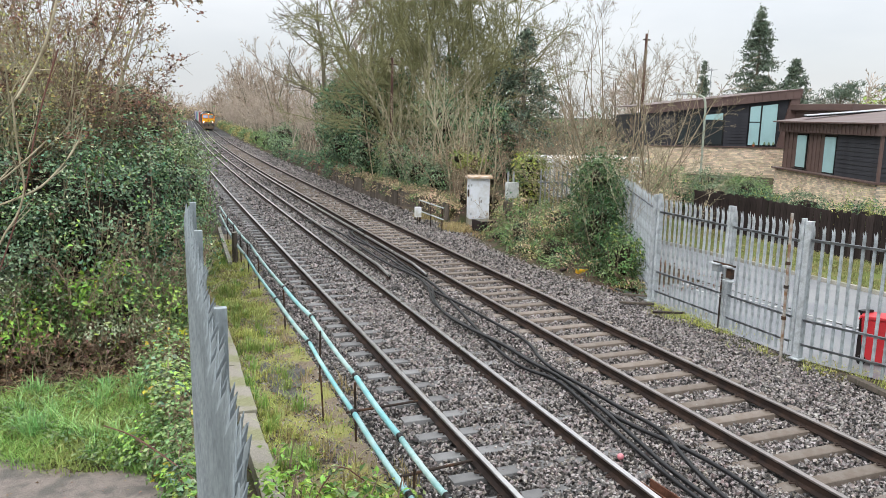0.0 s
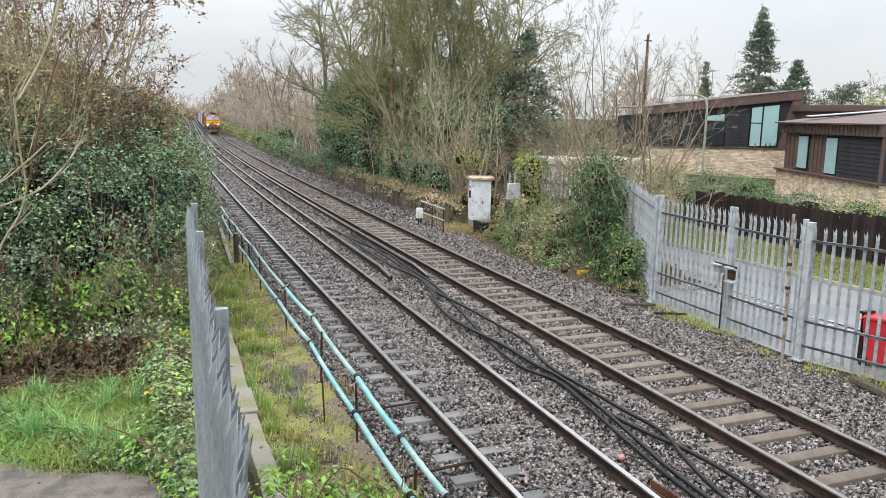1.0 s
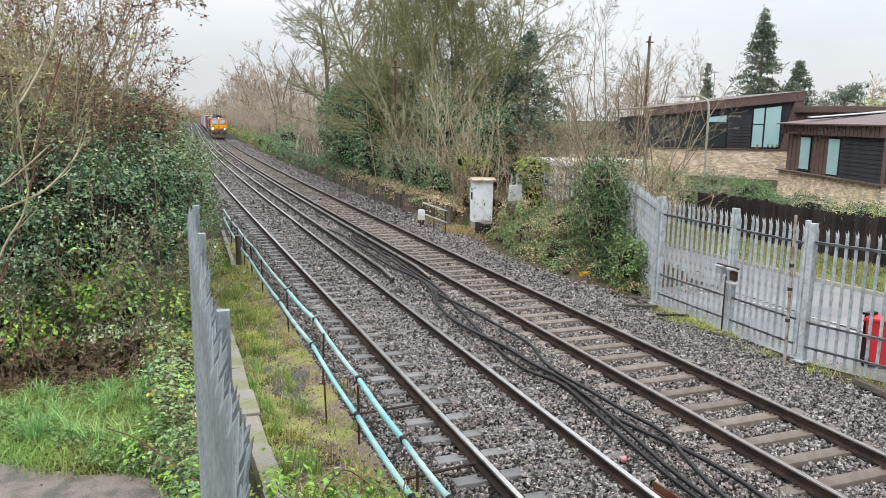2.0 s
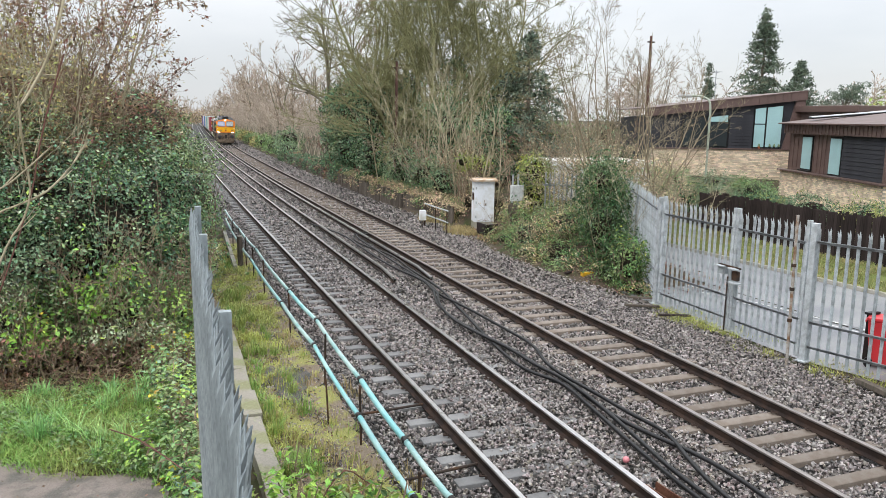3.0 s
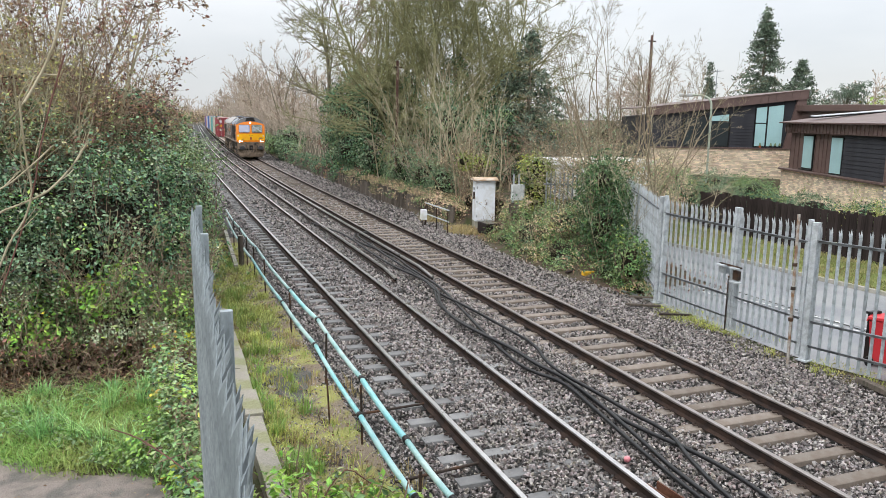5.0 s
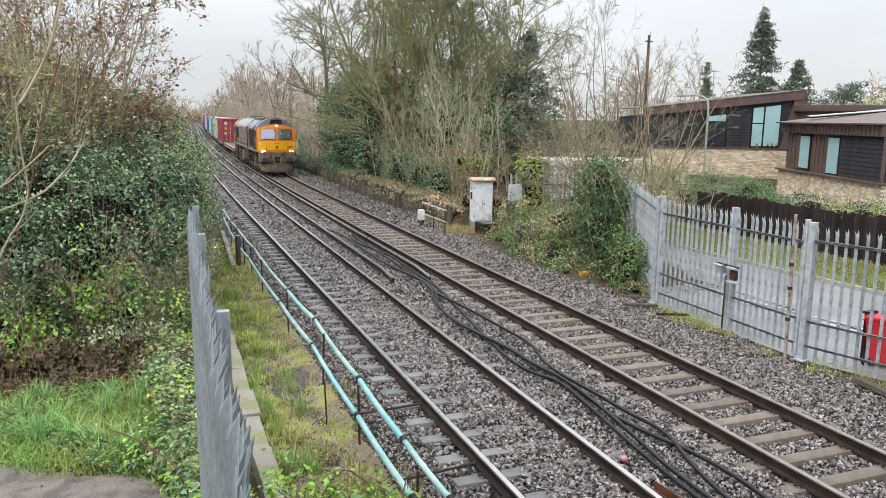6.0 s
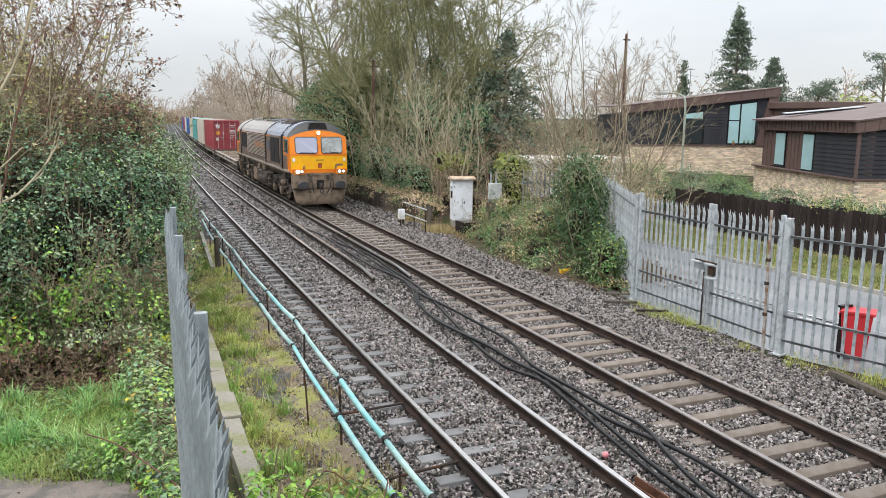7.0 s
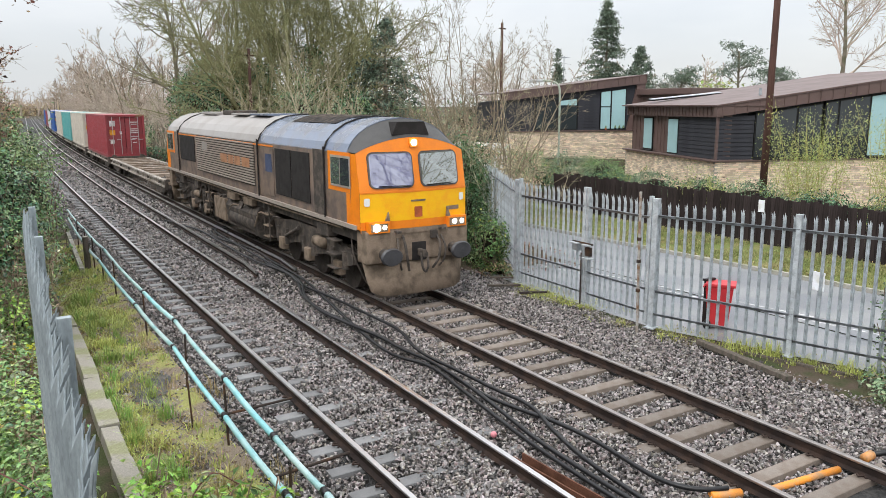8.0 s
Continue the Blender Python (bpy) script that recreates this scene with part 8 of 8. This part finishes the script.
pine(rngt, 100.5, 90.0, 8.8, 4.5, "small flat-topped pine beyond the roofs")
pine(rngt, 103.0, 80.0, 11.6, 6.0, "spreading pine with dark flat clouds of needles")
pine(rngt, 112.0, 80.0, 8.6, 5.0, "low spreading pine beyond the roofs")
tree(rngt, 74.0, 46.0, 19.0, "large bare tree behind the house", M_BARK, M_FARTWIG, stems=1, r=0.28, counts=(30, 420, 3400), angles=(48, 42, 40), ratios=(0.5, 0.42, 0.36), rmin=0.012, start=0.25)
for x, y, h in ((50, 72, 9), (56, 80, 10), (44, 66, 8), (62, 90, 11), (70, 95, 12)):
    tree(rngt, x, y, h, "distant bare tree beyond the houses", M_BARK, M_FARTWIG, stems=2, r=0.16, counts=(18, 100, 420), rmin=0.028)
bush(rngt, [(68, 55, 3, 6, 3, 3.5), (76, 50, 3, 6, 3, 3.0)], 4000, 0.4, M_GOLD, "yellow-green hedge beyond the roof", "hedge", "hedge", "hedges", twigs=40)

# bare trees behind the viewer, which the cab windows mirror
for x, y, h in ((17.0, -9.0, 20.0), (21.5, -7.0, 22.0), (26.0, -12.0, 24.0), (19.0, -1.5, 21.0), (13.5, -6.0, 23.0), (16.0, -2.0, 22.0)):
    tree(rngt, x, y, h, "tall bare tree mirrored in the cab windows", M_BARK, M_TWIG, stems=2, r=0.11, counts=(30, 190, 700), angles=(46, 42, 40), rmin=0.011, start=0.15)
# pale saplings along the bank
for k in range(21):
    s = k / 20
    x = 12.35 + 0.9 * s + rngt.uniform(-0.3, 0.8)
    y = 42.5 - 12.5 * s + rngt.uniform(-0.6, 0.6)
    tree(rngt, x, y, rngt.uniform(4.6, 7.6), "slender pale-barked bare sapling on the bank", M_PALEBARK, M_PALEBARK, "sapling", "tree", "saplings", stems=int(rngt.integers(1, 4)), r=0.038, lean=0.12, counts=(18, 70, 170), angles=(36, 38, 40), ratios=(0.30, 0.4, 0.4), up=(0.02, 0.06, 0.04), wob=0.07, rmin=0.0065, start=0.2)
# the many-stemmed young trees before the houses
for x, y, h, s in ((15.6, 23.2, 8.2, 6), (17.0, 25.5, 9.2, 6), (15.0, 21.6, 6.0, 4), (17.8, 28.0, 8.6, 5), (16.4, 22.2, 7.0, 4)):
    tree(rngt, x, y, h, "young many-stemmed bare tree with fine upright twigs", M_SAPBARK, M_SAPBARK, stems=s, r=0.042, lean=0.24, counts=(30, 220, 1100), angles=(38, 36, 36), ratios=(0.40, 0.4, 0.4), up=(0.02, 0.06, 0.04), wob=0.06, rmin=0.0052, start=0.15, spread=0.35)
thicket_stems(rngt, 60, (14.4, 17.2, 20.5, 26.0), 0.2, 3.7, M_PALEBARK, "tan tangle of bare shrub stems", 0.016, (6, 6), 0.30, 5000, M_TANLEAF)
bush(rngt, [(17.6, 25.0, 1.2, 1.5, 1.5, 1.6), (19.6, 27.0, 1.2, 1.6, 1.5, 1.7), (16.0, 26.5, 1.4, 1.2, 1.2, 1.5)], 8000, 0.10, M_TANLEAF, "tan leafless shrubs before the house", "bare_shrub", "shrub", "bare shrubs", extra=((0.5, M_BRAMBLE, "green_leaves", 0.09),), twigs=160, core=False)
thicket_stems(rngt, 44, (12.4, 14.0, 29.6, 33.5), 0.4, 2.9, M_TWIG, "brown bare shrub with faded seed heads", 0.018, (6, 6), 0.35, 3000, M_TANLEAF)
thicket_stems(rngt, 60, (12.2, 15.0, 34, 44), 0.5, 3.0, M_FARTWIG, "brown thicket of bare shrub stems on the bank", 0.02, (5, 5), 0.35, 2600, M_DEADLEAF)
thicket_stems(rngt, 60, (12.3, 16.0, 44, 60), 0.5, 3.6, M_REDTWIG, "reddish brown thicket of bare shrub stems", 0.024, (5, 5), 0.35, 2600, M_DEADLEAF, rmin=0.01)
thicket_stems(rngt, 50, (15.0, 21.0, 30, 38), 0.6, 4.2, M_TWIG, "dense bare undergrowth below the trees", 0.022, (6, 5), 0.3, 1500, M_DEADLEAF)

# evergreen shrubs and ivy on the bank
bush(rngt, [(12.7, 39.5, 1.5, 1.0, 1.7, 1.15), (12.9, 36.5, 1.3, 0.9, 1.5, 0.95), (13.2, 41.5, 2.1, 1.0, 1.3, 1.3), (12.8, 33.8, 1.2, 0.7, 1.2, 0.8)], 13000, 0.13, M_RHODO, "glossy rhododendron bushes on the bank", "rhododendron", "bush", "bushes", extra=((0.2, M_BRAMBLE, "lighter_leaves", 0.13),), width=0.42)
bush(rngt, [(12.7, 19.8, 1.5, 0.62, 0.7, 1.45), (12.2, 18.9, 1.1, 0.5, 0.6, 1.15), (13.1, 20.2, 2.2, 0.5, 0.6, 0.8), (12.3, 18.0, 0.4, 0.5, 0.6, 0.8), (12.35, 19.3, 2.5, 0.35, 0.4, 0.45), (13.5, 20.8, 1.5, 0.8, 0.8, 1.4)], 19000, 0.105, M_LAUREL, "dense dark green laurel at the fence corner", "laurel", "bush", "bushes", extra=((0.25, M_RHODO, "lighter_leaves", 0.10),), width=0.4, rough=0.42, depth=0.18, clump=12, spray=1.8, inner=0.55, hollow=0.6)
thicket_stems(rngt, 5, (11.7, 12.6, 17.0, 18.4), -0.3, 4.4, M_PALEBARK, "thin pale stems standing before the laurel", 0.016, (5, 4), 0.10)
bush(rngt, [(11.75, 16.8, 0.55, 0.36, 0.5, 0.65)], 2000, 0.085, M_BRAMBLE, "yellow-green laurel shrub beside the gate post", "laurel", "bush", "bushes", width=0.45, extra=((0.8, M_LAUREL, "dark_leaves", 0.085), (0.5, M_GOLD, "yellow_leaves", 0.085)), rough=0.4, depth=0.2)
bush(rngt, [(12.1, 23.0, 0.25, 0.8, 1.8, 0.85), (11.9, 20.8, 0.0, 0.75, 1.4, 0.65), (12.6, 24.8, 0.4, 0.8, 1.1, 0.8), (12.9, 22.0, 0.7, 1.0, 1.9, 0.8), (11.7, 24.2, -0.15, 0.4, 1.4, 0.5), (11.45, 21.9, -0.2, 0.5, 1.3, 0.5), (11.5, 20.3, -0.25, 0.55, 0.9, 0.42), (12.1, 18.4, -0.2, 0.6, 1.1, 0.4), (12.0, 16.9, -0.25, 0.4, 0.9, 0.32)],
     27000, 0.065, M_BRAMBLE, "ivy and bramble mound beside the ballast", "ivy_mound", "ivy", "bushes", extra=((0.5, M_IVY, "ivy_leaves", 0.065), (1.1, M_TANLEAF, "dry_growth", 0.06), (0.4, M_OLIVELEAF, "olive_leaves", 0.06)), up=0.5, rough=0.34, inner=0.58, hollow=0.6, depth=0.15)
thicket_stems(rngt, 90, (11.5, 13.2, 20.5, 25.2), -0.2, 1.5, M_TWIG, "tangle of dead bramble stems over the ivy mound", 0.008, (5, 4), 0.5, 900, M_TANLEAF)
bush(rngt, [(14.5, 27.6, 2.1, 0.72, 0.5, 0.75), (14.55, 27.7, 1.2, 0.7, 0.6, 1.0)], 5200, 0.10, M_GOLD, "golden green privet hedge", "privet_hedge", "hedge", "bushes", extra=((0.3, M_IVY, "dark_leaves", 0.09),))
bush(rngt, [(13.9, 30.4, 0.3, 0.8, 0.5, 0.75), (12.1, 30.5, 0.05, 0.55, 0.45, 0.55), (13.0, 30.6, 0.6, 0.6, 0.4, 0.6), (14.3, 28.8, 0.3, 0.6, 0.7, 0.6)], 6500, 0.06, M_TANLEAF, "dry tan bracken around the cabinet", "bracken", "bracken", "bank cover", extra=((0.5, M_BRAMBLE, "green_leaves", 0.06), (0.5, M_DEADLEAF, "brown_leaves", 0.06)), twigs=160)
bush(rngt, [(13.6, 31.6, 2.2, 0.45, 0.5, 0.4), (12.6, 30.8, 2.4, 0.3, 0.3, 0.3)], 900, 0.11, M_GOLD, "small yellow-green shrub behind the cabinet", "shrub", "bush", "bushes", floor=0.4)
for k in range(8):
    y = 33.6 + k * 6.2
    c = float(curve_x(y)) - (0.35 if y > 36 else 0.1)
    far = y > 47
    bush(rngt, [(12.25 + c, y, 0.36 if not far else 0.25, 0.62, 3.4, 0.48 if not far else 0.65)], 6500, 0.085 if not far else 0.12, M_TANLEAF if not far else M_IVY, "dry bracken and bramble along the timber wall" if not far else "ivy hedge over the timber wall", "bracken" if not far else "ivy_hedge", "bracken" if not far else "hedge", "bank cover", extra=((0.5, M_BRAMBLE if not far else M_DEADLEAF, "mixed_leaves", 0.08 if not far else 0.12),), twigs=60, core=far)
bush(rngt, [(13.3, 82, 1.6, 1.5, 1.6, 1.5), (12.6, 78, 0.8, 1.2, 3.0, 0.9)], 4000, 0.18, M_RHODO, "rounded green shrub beside the line", "shrub", "bush", "bushes", extra=((0.5, M_BRAMBLE, "lighter_leaves", 0.17),))
bush(rngt, [(13.0, 90, 0.6, 1.0, 6.0, 0.9), (13.6, 102, 0.7, 1.0, 7.0, 1.0)], 4000, 0.2, M_BRAMBLE, "low green cover along the line", "bramble", "bramble", "bank cover")

for k in range(9):
    y = 112 + 13 * k
    c = float(curve_x(y))
    bush(rngt, [(12.7 + c, y, 0.3, 1.0, 8.0, 0.8 + 0.15 * (k % 3))], 2600, 0.24, M_BRAMBLE if k % 2 else M_OLIVELEAF, "low green cover along the line", "bramble", "bramble", "bank cover", twigs=20)

# woods closing the view along the line
for k in range(26):
    y = 62 + k * 7.6 + rngt.uniform(-2, 2)
    c = float(curve_x(y))
    u = 12.9 + rngt.uniform(0.3, 6.5)
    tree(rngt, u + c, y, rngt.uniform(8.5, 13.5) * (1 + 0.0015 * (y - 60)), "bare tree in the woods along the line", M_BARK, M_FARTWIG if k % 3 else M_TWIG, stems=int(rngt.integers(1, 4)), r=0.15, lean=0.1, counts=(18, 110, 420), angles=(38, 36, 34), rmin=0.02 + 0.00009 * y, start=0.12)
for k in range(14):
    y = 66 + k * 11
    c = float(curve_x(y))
    thicket_stems(rngt, 38, (12.6 + c, 18.5 + c, y - 6, y + 6), 0.4, 6.8 + 1.2 * math.sin(k * 1.9), M_FARTWIG, "undergrowth beside the line, twig colour paled for haze", 0.024, (7, 6), 0.2, rmin=0.017 + 0.00009 * y)
for k in range(9):
    y = 250 + k * 22
    c = float(curve_x(y))
    for s in (-1, 1):
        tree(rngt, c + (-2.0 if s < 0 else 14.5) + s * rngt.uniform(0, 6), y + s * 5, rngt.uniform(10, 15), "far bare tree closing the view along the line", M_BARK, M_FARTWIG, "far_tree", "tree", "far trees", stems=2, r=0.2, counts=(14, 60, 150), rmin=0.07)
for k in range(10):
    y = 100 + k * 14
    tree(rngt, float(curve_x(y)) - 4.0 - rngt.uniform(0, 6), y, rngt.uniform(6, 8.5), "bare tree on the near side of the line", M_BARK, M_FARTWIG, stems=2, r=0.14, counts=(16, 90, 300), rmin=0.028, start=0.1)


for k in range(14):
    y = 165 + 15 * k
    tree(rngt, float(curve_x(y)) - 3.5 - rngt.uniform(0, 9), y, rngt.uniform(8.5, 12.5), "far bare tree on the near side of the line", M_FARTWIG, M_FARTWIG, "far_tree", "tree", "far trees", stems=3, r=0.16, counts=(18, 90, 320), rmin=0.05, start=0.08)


def far_woods(rng, spots, label):
    """Distant bare woods, joined."""
    out = []
    for x, y, h in spots:
        tr, cr, _ = skeleton(rng, (x, y, 0.3), h, stems=2, r=0.2, counts=(12, 50, 120), angles=(42, 40, 38), ratios=(0.42, 0.42, 0.42), rmin=0.07, start=0.08, spread=0.6)
        out += [*tr, cr]
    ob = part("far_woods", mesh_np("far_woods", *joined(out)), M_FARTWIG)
    return tagged(ob, label, "woods", kind="stuff")


rngw = np.random.default_rng(9)
far_woods(rngw, [(rngw.uniform(24, 150) * (1 + 0.3 * k / 60), rngw.uniform(105, 175), rngw.uniform(8, 14)) for k in range(32)], "distant bare brown woods behind the houses")
for k in range(14):
    bush(rngw, [(24 + k * 9.5, 100 - k * 1.2 + rngw.uniform(-5, 5), 2.2, 5.5, 3.0, 2.6 + rngw.uniform(0, 1.4))], 1500, 0.5, M_BRAMBLE if k % 2 else M_RHODO, "distant evergreen hedge beyond the gardens", "hedge", "hedge", "far hedges", twigs=20, floor=0.5)
for k in range(5):
    bush(rngw, [(21.0 + 2.2 * k, 52 + 2.5 * k, 2.2, 2.4, 2.0, 2.2 + 0.3 * k)], 2600, 0.24, M_IVY if k % 2 else M_BRAMBLE, "overgrown evergreen hedge behind the trees", "hedge", "hedge", "hedges", extra=((0.3, M_DEADLEAF, "dry_leaves", 0.2),), twigs=40)

spots = []
for k in range(26):
    y = rngw.uniform(400, 520)
    spots.append((float(curve_x(y)) + rngw.uniform(-75, 75), y, rngw.uniform(11, 19)))
for k in range(16):
    y = rngw.uniform(425, 470)
    spots.append((float(curve_x(y)) + 8 + rngw.uniform(-16, 22), y, rngw.uniform(8, 13)))
far_woods(rngw, spots, "bare woods at the far end of the line, paled for haze")
# pale tan leaves carry the haze of the line's far end
for k in range(8):
    bush(rngw, [(float(curve_x(440)) - 14 + 6.5 * k, 440 + rngw.uniform(-4, 8), 2.6, 5.0, 3.0, 3.4 + rngw.uniform(0, 1.6))], 1100, 0.8, M_TANLEAF, "scrub at the far end of the line, pale tan for haze", "hedge", "hedge", "far hedges", twigs=20, floor=0.3, core=False)

# shrubs behind the boarded fence
rngh = np.random.default_rng(55)
for k in range(9):
    y = 9 + k * 2.3
    bush(rngh, [(21.7 + rngh.uniform(0, 0.5), y, 1.0, 0.7, 1.3, 0.55 + rngh.uniform(0, 0.25))], 4200, 0.07, M_RHODO if k % 2 else M_IVY, "clipped evergreen shrub behind the boarded fence", "shrub", "bush", "garden shrubs", extra=((0.25, M_GOLD, "lighter_leaves", 0.06),), floor=-0.2)


for k in range(5):
    y = 24.5 + k * 2.1
    bush(rngh, [(22.4 + rngh.uniform(0, 0.5), y, 1.15, 0.8, 1.4, 0.85 + rngh.uniform(0, 0.25))], 5600, 0.075, M_RHODO if k % 2 else M_BRAMBLE, "evergreen shrub below the brick plinth", "shrub", "bush", "garden shrubs", extra=((0.3, M_IVY, "dark_leaves", 0.07),), floor=-0.2)


def bamboo(rng, x, y, h, n, label):
    t = thing("bamboo_clump", label, "bamboo", "bamboo clumps", at=pose(x, y, -0.1))
    P, R = shoot(rng, np.c_[rng.normal(0, 0.35, (n, 2)), np.zeros(n)], np.c_[rng.normal(0, 0.13, (n, 2)), np.ones(n)], rng.uniform(0.6, 1.05, n) * h, np.full(n, 0.014), 8, 0.05, -0.02, 0.3)
    tagged(part("cane_growth", mesh_np("canes", *tubes(P, R, 4)), mat("bamboo_cane", (0.42, 0.38, 0.12), 0.5), t), kind="stuff")
    m = 300 * n
    i, f = rng.integers(0, n, m), rng.uniform(1.5, 6.95, m)
    k = f.astype(int)
    c = P[i, k] + (P[i, k + 1] - P[i, k]) * (f - k)[:, None] + rng.normal(0, 0.15, (m, 3))
    part("foliage", mesh_np("foliage", *leaves(rng, c, 0.085, -0.1, None, 0.2)), M_BAMBOO, t)


bamboo(rngh, 22.9, 15.0, 4.5, 36, "yellow-green bamboo clump before the house")
bamboo(rngh, 23.2, 12.0, 4.8, 34, "yellow-green bamboo clump before the house")
bamboo(rngh, 21.6, 17.2, 2.5, 9, "small feathery bamboo behind the boarded fence")
bush(rngh, [(12.9, 6.25, 0.7, 0.28, 0.4, 1.0), (12.3, 5.6, -0.2, 0.75, 0.9, 0.25), (12.9, 5.2, 0.5, 0.4, 0.6, 1.0)], 6000, 0.075, M_RHODO, "ivy spreading below the fence", "ivy", "ivy", "bushes", extra=((0.2, M_BRAMBLE, "lighter_leaves", 0.07),), up=0.6)


# ------------------------------------------------------------ motion
def train_pose(front, length, z=0.0):
    xa, xb = 8.10 + float(curve_x(front)), 8.10 + float(curve_x(front + length))
    return pose(xa, front, z, 0, 0, -math.degrees(math.atan2(xb - xa, length)))


def motions():
    speed, at_end = 20.4, 14.35
    times = [k * 0.5 for k in range(17)]
    for ob, off, length in TRAIN:
        z = 0.975 if ob.name.startswith("shipping_container") else 0.0
        walk(ob, [(t, train_pose(at_end + off + speed * (8.0 - t), length, z)) for t in times])
    for ob, p, r in SPINNING + SPIN_W[:8]:
        step = math.degrees(speed / FPS / r) % 360
        walk(ob, [(k / FPS, pose(*p, -((k * step) % 360), 0, 0)) for k in range(8 * FPS + 1)])


motions()
